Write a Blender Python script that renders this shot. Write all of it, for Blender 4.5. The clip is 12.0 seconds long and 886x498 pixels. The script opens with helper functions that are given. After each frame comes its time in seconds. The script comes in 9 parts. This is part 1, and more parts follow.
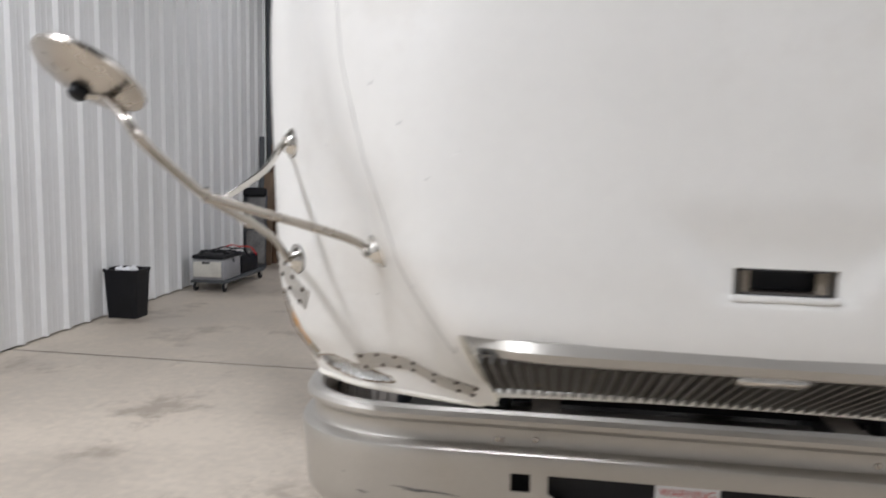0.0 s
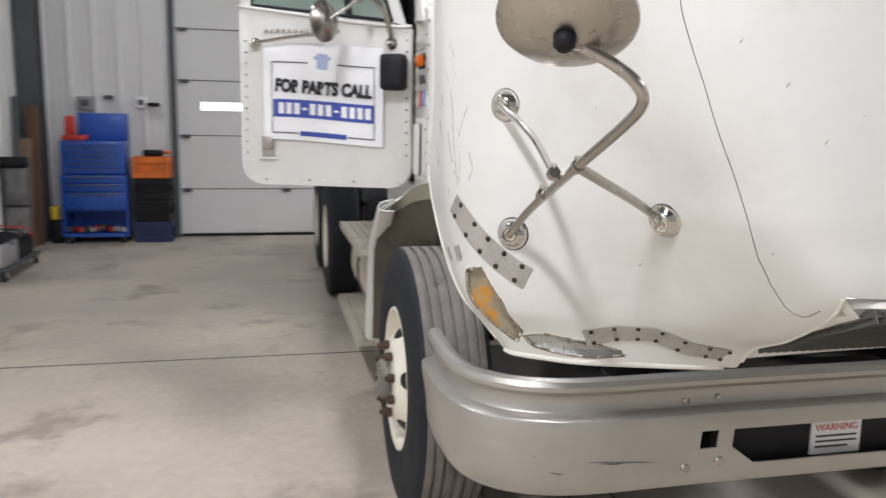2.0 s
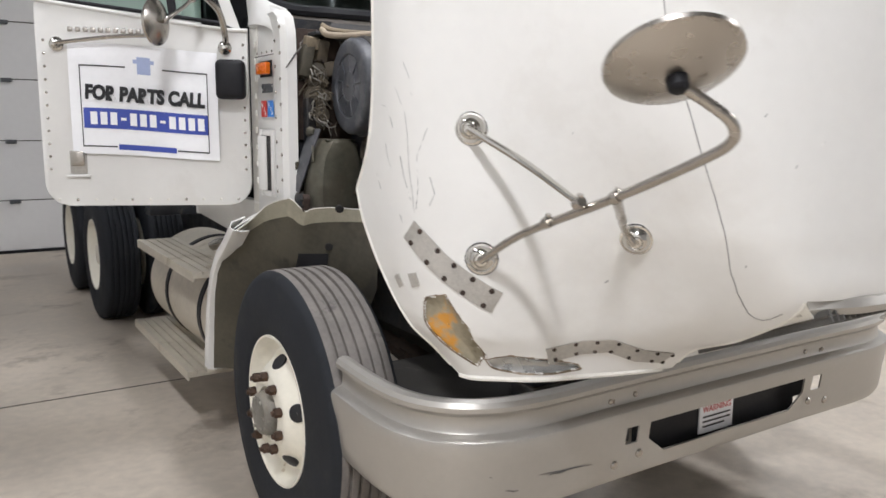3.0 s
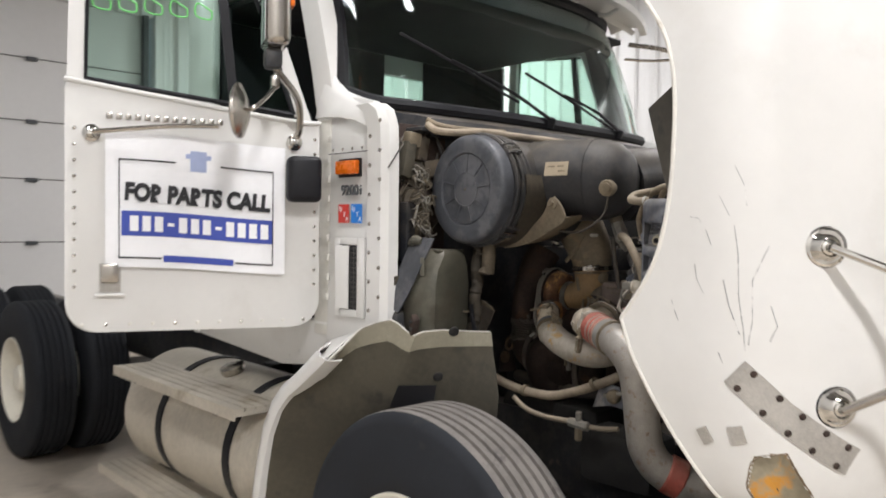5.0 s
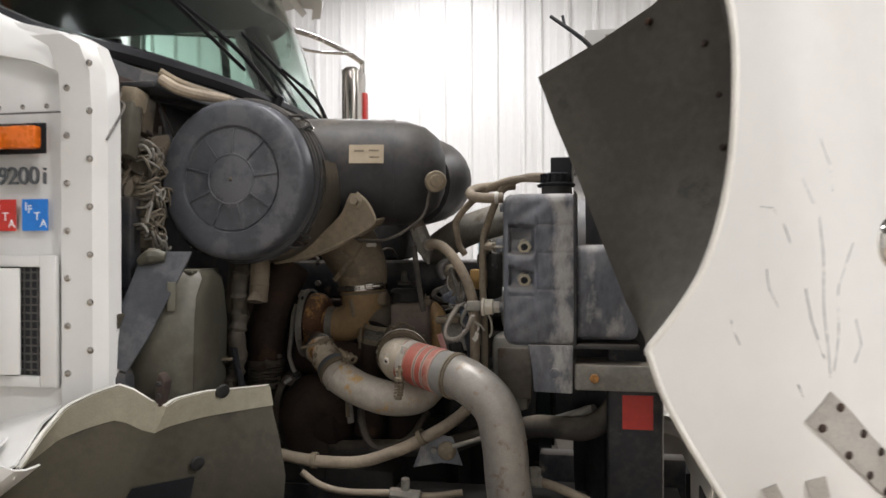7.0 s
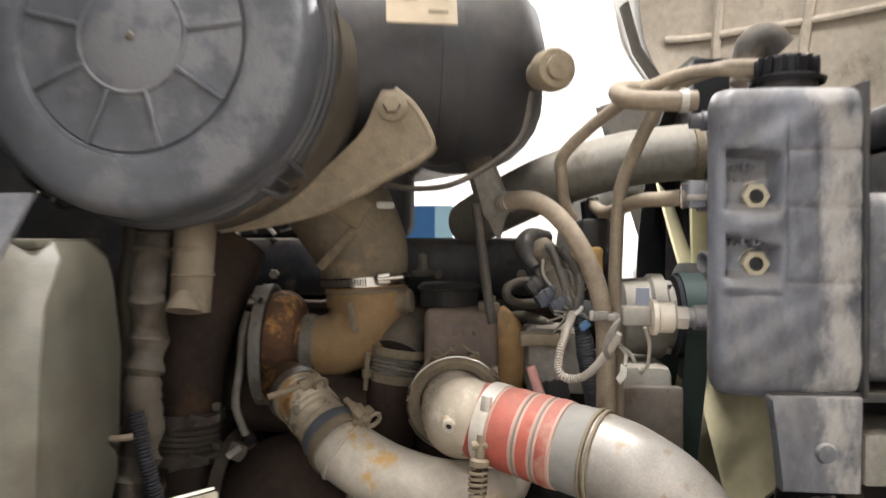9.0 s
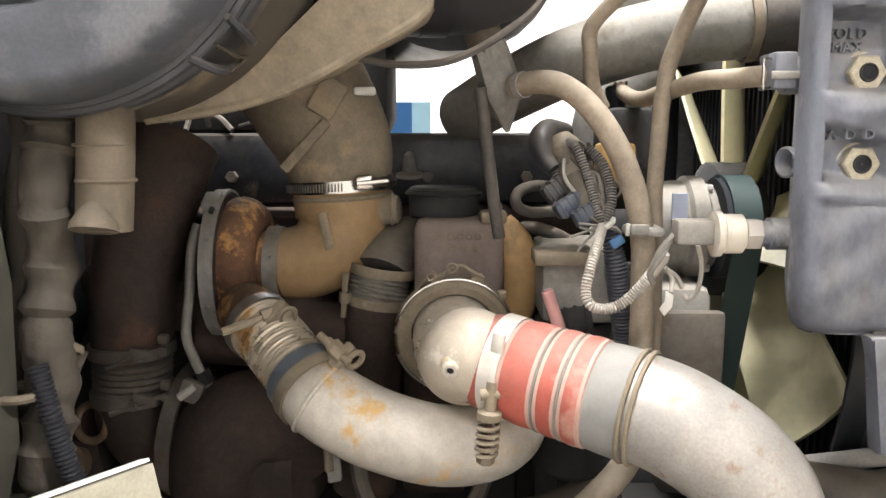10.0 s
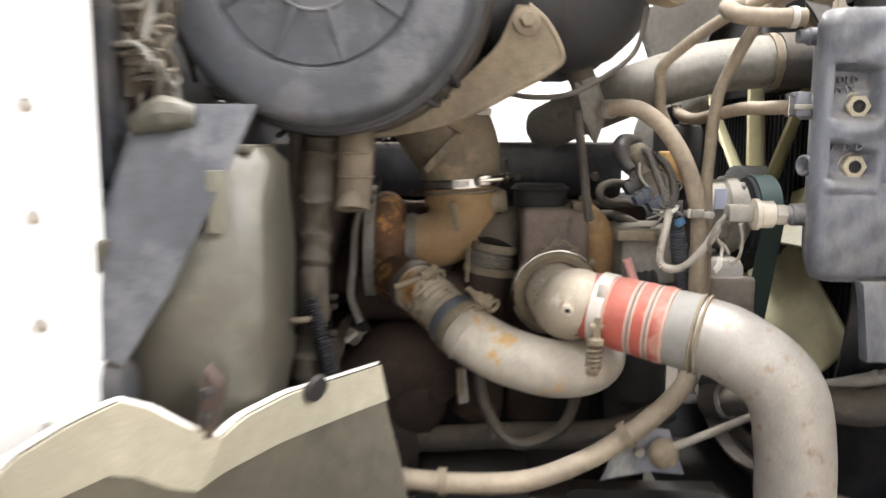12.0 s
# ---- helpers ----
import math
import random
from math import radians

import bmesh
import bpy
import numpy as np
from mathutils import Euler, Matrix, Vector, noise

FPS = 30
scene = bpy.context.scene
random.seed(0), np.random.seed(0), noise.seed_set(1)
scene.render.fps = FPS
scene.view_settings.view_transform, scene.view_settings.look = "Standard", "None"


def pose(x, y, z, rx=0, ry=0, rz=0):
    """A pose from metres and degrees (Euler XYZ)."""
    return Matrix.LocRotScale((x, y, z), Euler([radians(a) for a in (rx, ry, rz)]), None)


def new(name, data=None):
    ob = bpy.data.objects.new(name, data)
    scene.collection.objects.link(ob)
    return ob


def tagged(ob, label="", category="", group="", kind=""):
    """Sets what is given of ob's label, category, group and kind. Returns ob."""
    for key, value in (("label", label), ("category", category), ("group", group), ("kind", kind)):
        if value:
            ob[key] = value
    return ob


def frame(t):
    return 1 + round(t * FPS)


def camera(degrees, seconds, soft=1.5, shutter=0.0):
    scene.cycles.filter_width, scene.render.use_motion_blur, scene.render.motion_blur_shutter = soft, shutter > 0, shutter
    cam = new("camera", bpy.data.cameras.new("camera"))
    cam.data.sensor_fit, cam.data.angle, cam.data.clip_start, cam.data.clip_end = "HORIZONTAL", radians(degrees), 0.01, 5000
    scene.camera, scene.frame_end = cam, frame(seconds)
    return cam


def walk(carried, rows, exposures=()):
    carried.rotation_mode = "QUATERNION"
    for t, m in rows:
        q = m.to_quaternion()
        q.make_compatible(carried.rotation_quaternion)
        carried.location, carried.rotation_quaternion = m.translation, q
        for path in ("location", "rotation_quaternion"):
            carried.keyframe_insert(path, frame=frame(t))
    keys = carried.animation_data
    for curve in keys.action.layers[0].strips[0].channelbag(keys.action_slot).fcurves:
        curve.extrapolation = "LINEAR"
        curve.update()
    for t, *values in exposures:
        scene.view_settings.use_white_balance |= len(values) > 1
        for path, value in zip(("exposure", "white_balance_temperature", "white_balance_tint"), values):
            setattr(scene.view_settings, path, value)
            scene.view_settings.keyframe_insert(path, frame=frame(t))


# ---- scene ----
cam = camera(59.5, 12.0, 1.5, 0.5)
METRES, EYE, TILT, LEAN, TURN = 5.9, 1.588, 0.0, 0.0, 9.0
ROWS = [
    (0.0, 0.0, 0.0, 0.0, 0.14, -6.7, -1.18),
    (0.5, -0.0629, 0.0202, -0.0031, 0.39, -9.1, -1.12),
    (1.0, -0.1242, 0.0218, -0.0031, -0.65, -9.12, -1.04),
    (1.5, -0.1758, 0.0349, -0.0038, -10.38, -9.1, -0.92),
    (2.0, -0.2166, 0.0677, -0.0037, -21.45, -9.01, -0.93),
    (2.5, -0.2578, 0.1002, -0.001, -32.48, -9.01, -0.77),
    (3.0, -0.2948, 0.133, 0.0068, -41.76, -9.08, -0.61),
    (3.5, -0.3215, 0.1738, 0.0074, -43.26, -8.09, -0.57),
    (5.5, -0.3518, 0.3579, 0.012, -60.02, 0.56, -0.2),
    (6.0, -0.3407, 0.407, 0.0124, -70.95, 0.29, -0.06),
    (6.5, -0.3246, 0.4497, 0.0109, -82.05, 0.13, 0.03),
    (7.0, -0.2919, 0.4832, 0.0045, -88.18, -0.1, 0.19),
    (9.0, -0.1269, 0.5377, -0.0043, -96.13, -0.51, 0.0),
    (9.5, -0.0945, 0.537, -0.0057, -97.77, -6.7, 0.07),
    (10.0, -0.088, 0.5376, -0.0051, -97.93, -7.94, 0.06),
    (10.5, -0.0883, 0.5372, -0.0053, -98.0, -7.95, 0.05),
    (11.0, -0.0887, 0.5373, -0.0057, -98.02, -7.94, 0.06),
    (11.5, -0.0994, 0.5453, -0.0033, -97.91, -7.78, -0.01),
    (12.0, -0.1416, 0.5739, -0.0036, -97.64, -7.72, -0.05),
]
walk(cam, [(t, pose(-0.39, -2.14, EYE, TILT, LEAN, TURN) @ pose(METRES * x, METRES * y, METRES * z, 90 + pitch, roll, yaw)) for t, x, y, z, yaw, pitch, roll in ROWS],
     [(0.0, -0.15, 6250, 10), (0.5, 0.15, 6350, 10), (1.5, 0.23, 6400, 10), (2.0, -0.11, 6350, 10), (2.5, -0.15, 6350, 10), (3.5, -0.08, 6400, 10), (5.5, 0.0, 6600, 10),
      (7.2, -0.18, 6600, 10), (9.0, 1.04, 6750, 10), (9.5, 1.36, 6600, 10), (10.0, 1.66, 6600, 10), (11.4, 1.64, 6600, 10), (12.0, 1.45, 6550, 10)])

# ---- light: rows of ceiling lamps in a closed white metal hall ----
world = bpy.data.worlds.new("hall_world")
world.use_nodes = True
world.node_tree.nodes["Background"].inputs[0].default_value = (0.75, 0.85, 1.0, 1)
world.node_tree.nodes["Background"].inputs[1].default_value = 0.25
scene.world = world
scene.view_settings.exposure = 0.0

HALL = dict(x0=-4.9, x1=6.2, y0=-7.0, y1=9.2, z1=4.9)
LAMP_SPOTS = [(-3.1, -2.6), (-3.1, 2.2), (-3.1, 7.0), (4.6, -2.6), (4.6, 2.2), (4.6, 7.0), (-0.7, 0.7)]
LAMP_POWER = [250.0, 36.0, 20.0, 195.0, 130.0, 165.0, 92.0]
for (lx, ly), power in zip(LAMP_SPOTS, LAMP_POWER):
    la = bpy.data.lights.new("ceiling_lamp", "AREA")
    la.shape, la.size, la.size_y = "RECTANGLE", 0.30, 1.2
    la.energy, la.color = power, (0.967, 0.965, 0.995)
    lo = new("ceiling_lamp", la)
    lo.location = (lx, ly, HALL["z1"] - 0.12)

# ---- materials ----
def mat(name, base, rough=0.5, metal=0.0, var=0.12, scale=6.0, fine=60.0, bump=0.05, second=None, amount=0.0, spot=3.0,
        coat=0.0, rough_var=0.15, stretch=(1, 1, 1), trans=0.0, alpha=1.0, ior=1.45, emit=None, island=0.0, spec=0.5,
        grit=0.0, dust=0.0, dust_tint=(0.36, 0.29, 0.20)):
    """A surface of one base colour with broad and fine variation, a second colour in patches, bump and uneven gloss."""
    m = bpy.data.materials.new(name)
    m.use_nodes = True
    nt = m.node_tree
    n, ln = nt.nodes, nt.links
    b = n["Principled BSDF"]
    tc = n.new("ShaderNodeTexCoord")
    mp = n.new("ShaderNodeMapping")
    mp.inputs["Scale"].default_value = stretch
    ln.new(tc.outputs["Object"], mp.inputs[0])
    n1 = n.new("ShaderNodeTexNoise")
    n1.inputs["Scale"].default_value, n1.inputs["Detail"].default_value = scale, 5
    n2 = n.new("ShaderNodeTexNoise")
    n2.inputs["Scale"].default_value, n2.inputs["Detail"].default_value = fine, 4
    ln.new(mp.outputs[0], n1.inputs[0]), ln.new(mp.outputs[0], n2.inputs[0])
    add = n.new("ShaderNodeMath")
    add.operation = "MULTIPLY_ADD"
    ln.new(n2.outputs[0], add.inputs[0])
    add.inputs[1].default_value = 0.5
    ln.new(n1.outputs[0], add.inputs[2])
    rg = n.new("ShaderNodeMapRange")
    rg.inputs["From Min"].default_value, rg.inputs["From Max"].default_value = 0.58, 0.92
    rg.inputs["To Min"].default_value, rg.inputs["To Max"].default_value = 1 - var, 1 + var
    ln.new(add.outputs[0], rg.inputs[0])
    mul = n.new("ShaderNodeMix")
    mul.data_type, mul.blend_type = "RGBA", "MULTIPLY"
    mul.inputs["Factor"].default_value = 1.0
    mul.inputs["A"].default_value = (*base, 1)
    ln.new(rg.outputs[0], mul.inputs["B"])
    out = mul.outputs["Result"]
    if island:
        ge = n.new("ShaderNodeNewGeometry")
        r2 = n.new("ShaderNodeMapRange")
        r2.inputs["To Min"].default_value, r2.inputs["To Max"].default_value = 1 - island, 1 + island
        ln.new(ge.outputs["Random Per Island"], r2.inputs[0])
        m3 = n.new("ShaderNodeMix")
        m3.data_type, m3.blend_type = "RGBA", "MULTIPLY"
        m3.inputs["Factor"].default_value = 1.0
        ln.new(out, m3.inputs["A"]), ln.new(r2.outputs[0], m3.inputs["B"])
        out = m3.outputs["Result"]
    if second:
        n3 = n.new("ShaderNodeTexNoise")
        n3.inputs["Scale"].default_value, n3.inputs["Detail"].default_value = spot, 8
        n3.inputs["Roughness"].default_value = 0.65
        ln.new(mp.outputs[0], n3.inputs[0])
        r3 = n.new("ShaderNodeMapRange")
        r3.inputs["From Min"].default_value, r3.inputs["From Max"].default_value = 0.70 - 0.4 * amount, 0.79 - 0.4 * amount
        ln.new(n3.outputs[0], r3.inputs[0])
        m2 = n.new("ShaderNodeMix")
        m2.data_type = "RGBA"
        ln.new(r3.outputs[0], m2.inputs["Factor"]), ln.new(out, m2.inputs["A"])
        m2.inputs["B"].default_value = (*second, 1)
        out = m2.outputs["Result"]
    if grit:
        n5 = n.new("ShaderNodeTexNoise")
        n5.inputs["Scale"].default_value, n5.inputs["Detail"].default_value, n5.inputs["Roughness"].default_value = 320.0, 4, 0.65
        ln.new(mp.outputs[0], n5.inputs[0])
        r5 = n.new("ShaderNodeMapRange")
        r5.inputs["From Min"].default_value, r5.inputs["From Max"].default_value = 0.36, 0.64
        r5.inputs["To Min"].default_value, r5.inputs["To Max"].default_value = 1 - grit, 1 + grit
        ln.new(n5.outputs[0], r5.inputs[0])
        m5 = n.new("ShaderNodeMix")
        m5.data_type, m5.blend_type = "RGBA", "MULTIPLY"
        m5.inputs["Factor"].default_value = 1.0
        ln.new(out, m5.inputs["A"]), ln.new(r5.outputs[0], m5.inputs["B"])
        out = m5.outputs["Result"]
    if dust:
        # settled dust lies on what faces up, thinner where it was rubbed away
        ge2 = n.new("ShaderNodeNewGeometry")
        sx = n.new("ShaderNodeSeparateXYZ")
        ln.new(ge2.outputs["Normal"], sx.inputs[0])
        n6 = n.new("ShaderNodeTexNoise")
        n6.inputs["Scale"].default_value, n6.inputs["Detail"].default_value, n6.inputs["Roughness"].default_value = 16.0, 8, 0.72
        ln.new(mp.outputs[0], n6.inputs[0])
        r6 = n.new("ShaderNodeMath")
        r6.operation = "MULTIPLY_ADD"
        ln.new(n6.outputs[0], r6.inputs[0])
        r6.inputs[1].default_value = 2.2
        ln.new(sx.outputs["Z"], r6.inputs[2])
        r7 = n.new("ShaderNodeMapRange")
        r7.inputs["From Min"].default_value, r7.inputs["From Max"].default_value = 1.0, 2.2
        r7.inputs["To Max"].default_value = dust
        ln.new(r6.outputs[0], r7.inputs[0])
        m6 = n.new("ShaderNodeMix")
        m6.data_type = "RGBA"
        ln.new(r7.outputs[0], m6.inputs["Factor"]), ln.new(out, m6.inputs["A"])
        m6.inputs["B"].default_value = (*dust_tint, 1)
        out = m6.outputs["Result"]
    ln.new(out, b.inputs["Base Color"])
    rr = n.new("ShaderNodeMapRange")
    rr.inputs["From Min"].default_value, rr.inputs["From Max"].default_value = 0.45, 1.05
    rr.inputs["To Min"].default_value, rr.inputs["To Max"].default_value = max(0.02, rough - rough_var), min(1, rough + rough_var)
    ln.new(add.outputs[0], rr.inputs[0]), ln.new(rr.outputs[0], b.inputs["Roughness"])
    b.inputs["Metallic"].default_value, b.inputs["Coat Weight"].default_value = metal, coat
    b.inputs["Coat Roughness"].default_value = 0.12
    b.inputs["Specular IOR Level"].default_value = spec
    b.inputs["Transmission Weight"].default_value, b.inputs["Alpha"].default_value, b.inputs["IOR"].default_value = trans, alpha, ior
    if bump:
        bp = n.new("ShaderNodeBump")
        bp.inputs["Strength"].default_value, bp.inputs["Distance"].default_value = min(1, bump * 4), 0.004
        ln.new(add.outputs[0], bp.inputs["Height"]), ln.new(bp.outputs[0], b.inputs["Normal"])
    if emit:
        b.inputs["Emission Color"].default_value, b.inputs["Emission Strength"].default_value = (*emit[0], 1), emit[1]
    return m

DUST = (0.36, 0.29, 0.20)
M = dict(
    paint=mat("white_truck_paint", (0.715, 0.705, 0.675), 0.30, 0, 0.02, 1.6, 30, 0.0, (0.675, 0.66, 0.625), 0.37, 1.9, coat=0.3, rough_var=0.03),
    paint_dirty=mat("dirty_white_paint", (0.74, 0.72, 0.66), 0.5, 0, 0.08, 3, 40, 0.03, (0.42, 0.36, 0.27), 0.14, 6, grit=0.05),
    # Fender underside shade is put into this dark base, along with grime.
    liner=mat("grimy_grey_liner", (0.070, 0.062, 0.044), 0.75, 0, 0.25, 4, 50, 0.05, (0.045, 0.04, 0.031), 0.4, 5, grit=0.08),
    wall=mat("white_ribbed_steel", (0.725, 0.72, 0.71), 0.42, 0, 0.025, 0.8, 14, 0.006),
    concrete=mat("beige_concrete", (0.50, 0.44, 0.365), 0.5, 0, 0.16, 0.9, 16, 0.04, (0.35, 0.30, 0.245), 0.38, 1.5, rough_var=0.22, grit=0.05),
    joint=mat("dark_joint", (0.10, 0.09, 0.08), 0.9),
    # Unseen ceiling, kept dark to weaken the fill light from above.
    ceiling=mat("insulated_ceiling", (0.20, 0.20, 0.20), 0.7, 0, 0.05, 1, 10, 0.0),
    steel_dark=mat("grey_primed_steel", (0.085, 0.09, 0.095), 0.6, 0, 0.15, 2, 30, 0.03),
    bumper=mat("silver_bumper_paint", (0.435, 0.415, 0.38), 0.33, 0.6, 0.03, 3, 50, 0.0, rough_var=0.04),
    chrome=mat("chrome", (0.64, 0.62, 0.58), 0.09, 1.0, 0.04, 8, 90, 0.0, rough_var=0.03),
    stainless=mat("worn_stainless", (0.44, 0.41, 0.37), 0.25, 1.0, 0.05, 3, 30, 0.0, rough_var=0.05),
    galv=mat("galvanised_patch", (0.42, 0.40, 0.365), 0.5, 0.4, 0.15, 12, 90, 0.02, (0.34, 0.29, 0.23), 0.2, 9, grit=0.08),
    black=mat("black_plastic", (0.013, 0.013, 0.015), 0.5, 0, 0.2, 6, 60, 0.02, spec=0.25),
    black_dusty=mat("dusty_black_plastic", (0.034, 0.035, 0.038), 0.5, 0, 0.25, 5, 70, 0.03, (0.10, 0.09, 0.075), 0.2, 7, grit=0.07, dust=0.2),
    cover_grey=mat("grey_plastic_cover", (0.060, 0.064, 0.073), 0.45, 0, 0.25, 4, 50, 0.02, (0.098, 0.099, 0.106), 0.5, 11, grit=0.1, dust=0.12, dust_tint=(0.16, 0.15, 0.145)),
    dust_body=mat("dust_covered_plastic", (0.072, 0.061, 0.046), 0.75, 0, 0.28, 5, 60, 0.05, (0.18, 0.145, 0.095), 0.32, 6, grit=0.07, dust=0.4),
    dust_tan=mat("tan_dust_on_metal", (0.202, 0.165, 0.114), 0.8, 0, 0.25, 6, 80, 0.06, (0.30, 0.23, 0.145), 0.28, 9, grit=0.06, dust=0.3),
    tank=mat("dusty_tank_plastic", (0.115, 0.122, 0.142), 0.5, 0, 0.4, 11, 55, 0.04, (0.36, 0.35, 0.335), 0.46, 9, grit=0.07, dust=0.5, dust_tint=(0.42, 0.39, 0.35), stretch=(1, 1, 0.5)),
    rubber=mat("tyre_rubber", (0.019, 0.021, 0.025), 0.8, 0, 0.2, 5, 60, 0.04, (0.03, 0.03, 0.03), 0.22, 6, spec=0.3),
    tread=mat("dusty_tread", (0.17, 0.155, 0.14), 0.85, 0, 0.16, 8, 60, 0.05, (0.10, 0.09, 0.085), 0.2, 9),
    rim=mat("white_rim_paint", (0.80, 0.765, 0.66), 0.38, 0, 0.06, 4, 40, 0.015, (0.42, 0.30, 0.15), 0.10, 7),
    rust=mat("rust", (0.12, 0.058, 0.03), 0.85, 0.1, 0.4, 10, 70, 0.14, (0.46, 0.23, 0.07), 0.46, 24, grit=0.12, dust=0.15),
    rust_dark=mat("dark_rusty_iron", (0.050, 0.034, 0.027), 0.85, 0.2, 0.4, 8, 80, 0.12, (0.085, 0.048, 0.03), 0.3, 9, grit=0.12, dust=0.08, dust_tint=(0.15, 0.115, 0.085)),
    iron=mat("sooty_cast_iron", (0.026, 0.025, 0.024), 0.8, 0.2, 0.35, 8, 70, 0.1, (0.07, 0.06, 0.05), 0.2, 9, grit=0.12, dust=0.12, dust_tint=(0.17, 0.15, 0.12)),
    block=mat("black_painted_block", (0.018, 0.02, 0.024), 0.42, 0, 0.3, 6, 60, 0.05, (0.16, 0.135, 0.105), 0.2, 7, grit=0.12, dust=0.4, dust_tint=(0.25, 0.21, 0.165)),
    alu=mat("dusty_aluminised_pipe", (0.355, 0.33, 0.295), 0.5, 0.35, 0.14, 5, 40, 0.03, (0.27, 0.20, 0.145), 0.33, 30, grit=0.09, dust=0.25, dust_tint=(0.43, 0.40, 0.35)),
    fuel_alu=mat("dusty_tank_aluminium", (0.56, 0.515, 0.43), 0.45, 0.25, 0.12, 2.5, 40, 0.02, (0.40, 0.345, 0.255), 0.3, 4, grit=0.06, rough_var=0.08),
    alu_tan=mat("oxidised_alu_pipe", (0.44, 0.40, 0.335), 0.6, 0.1, 0.18, 6, 60, 0.05, (0.44, 0.28, 0.105), 0.33, 17, grit=0.06),
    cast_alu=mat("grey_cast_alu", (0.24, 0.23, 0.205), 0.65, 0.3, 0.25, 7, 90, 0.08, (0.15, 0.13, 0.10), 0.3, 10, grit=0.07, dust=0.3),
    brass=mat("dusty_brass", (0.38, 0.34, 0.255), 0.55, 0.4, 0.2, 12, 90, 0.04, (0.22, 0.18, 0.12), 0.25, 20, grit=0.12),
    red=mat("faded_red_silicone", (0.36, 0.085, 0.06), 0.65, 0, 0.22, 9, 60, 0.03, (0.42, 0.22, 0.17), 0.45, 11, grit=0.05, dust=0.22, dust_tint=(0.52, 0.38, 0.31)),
    bright_band=mat("dusty_bright_band", (0.66, 0.62, 0.55), 0.42, 0.35, 0.1, 8, 60, 0.02, (0.5, 0.45, 0.36), 0.3, 10),
    pink_dust=mat("dusty_pink_silicone", (0.46, 0.30, 0.245), 0.75, 0, 0.12, 9, 60, 0.03, (0.44, 0.20, 0.15), 0.3, 14),
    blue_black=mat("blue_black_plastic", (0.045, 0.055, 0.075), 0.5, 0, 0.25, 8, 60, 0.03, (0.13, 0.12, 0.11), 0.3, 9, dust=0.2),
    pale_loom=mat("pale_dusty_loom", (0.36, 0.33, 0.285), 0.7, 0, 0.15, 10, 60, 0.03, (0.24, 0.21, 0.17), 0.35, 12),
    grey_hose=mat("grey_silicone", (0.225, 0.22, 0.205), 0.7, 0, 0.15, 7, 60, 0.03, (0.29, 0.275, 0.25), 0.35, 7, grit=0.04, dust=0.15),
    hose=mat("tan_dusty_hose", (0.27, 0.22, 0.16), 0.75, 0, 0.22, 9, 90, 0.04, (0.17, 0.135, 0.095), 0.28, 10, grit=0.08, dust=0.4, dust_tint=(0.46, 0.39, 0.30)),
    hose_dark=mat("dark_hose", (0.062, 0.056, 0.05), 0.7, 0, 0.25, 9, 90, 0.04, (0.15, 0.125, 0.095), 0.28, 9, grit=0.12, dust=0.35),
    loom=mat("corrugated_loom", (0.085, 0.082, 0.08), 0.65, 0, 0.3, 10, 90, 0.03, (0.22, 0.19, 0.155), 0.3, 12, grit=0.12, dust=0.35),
    fan=mat("pale_yellow_nylon", (0.72, 0.66, 0.42), 0.5, 0, 0.1, 5, 60, 0.01, (0.60, 0.52, 0.28), 0.2, 5),
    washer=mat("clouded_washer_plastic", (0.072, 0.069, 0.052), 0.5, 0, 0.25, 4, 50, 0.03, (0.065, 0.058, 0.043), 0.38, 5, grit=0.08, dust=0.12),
    glass=mat("green_tinted_glass", (0.62, 0.82, 0.74), 0.03, 0, 0.02, 3, 30, 0, trans=1.0, ior=1.05, rough_var=0.01),
    windscreen=mat("tinted_windscreen", (0.70, 0.84, 0.78), 0.03, 0, 0.02, 3, 30, 0, trans=1.0, ior=1.38, rough_var=0.01),
    amber=mat("amber_lens", (0.80, 0.17, 0.012), 0.25, 0, 0.15, 20, 80, 0.02, coat=0.3),
    amber_old=mat("clouded_amber_lamp", (0.30, 0.265, 0.19), 0.35, 0, 0.2, 9, 60, 0.03, (0.58, 0.27, 0.04), 0.38, 9),
    lamp_glass=mat("dull_lamp_reflector", (0.46, 0.46, 0.445), 0.24, 0.75, 0.12, 4, 40, 0.0),
    seal=mat("brown_edge_seal", (0.20, 0.15, 0.10), 0.8, 0, 0.25, 20, 90, 0.08, (0.45, 0.40, 0.33), 0.3, 20),
    scratch=mat("grey_scuff", (0.30, 0.30, 0.29), 0.8, 0, 0.3, 30, 120, 0.0, (0.78, 0.77, 0.74), 0.5, 45),
    under=mat("tan_fibreglass_underside", (0.34, 0.295, 0.235), 0.8, 0, 0.2, 3, 40, 0.06, (0.20, 0.17, 0.13), 0.35, 4, grit=0.1),
    clamp_dull=mat("dull_dusty_clamp", (0.115, 0.098, 0.08), 0.55, 0.2, 0.25, 14, 70, 0.05, (0.10, 0.07, 0.05), 0.35, 16, grit=0.06),
    clamp_rust=mat("tan_rusted_casting", (0.13, 0.085, 0.05), 0.75, 0.1, 0.3, 16, 70, 0.08, (0.20, 0.11, 0.055), 0.35, 18, grit=0.06),
    crinkle=mat("crinkled_wrap", (0.038, 0.031, 0.022), 0.8, 0, 0.25, 22, 70, 0.16, (0.065, 0.053, 0.038), 0.3, 14, grit=0.06),
    # Lighter copy of the dirty cream panel, for the fold that catches light.
    lit_fender_grime=mat("grimy_cream_steel", (0.31, 0.285, 0.215), 0.55, 0, 0.15, 3, 40, 0.03, (0.19, 0.17, 0.12), 0.3, 6, grit=0.08),
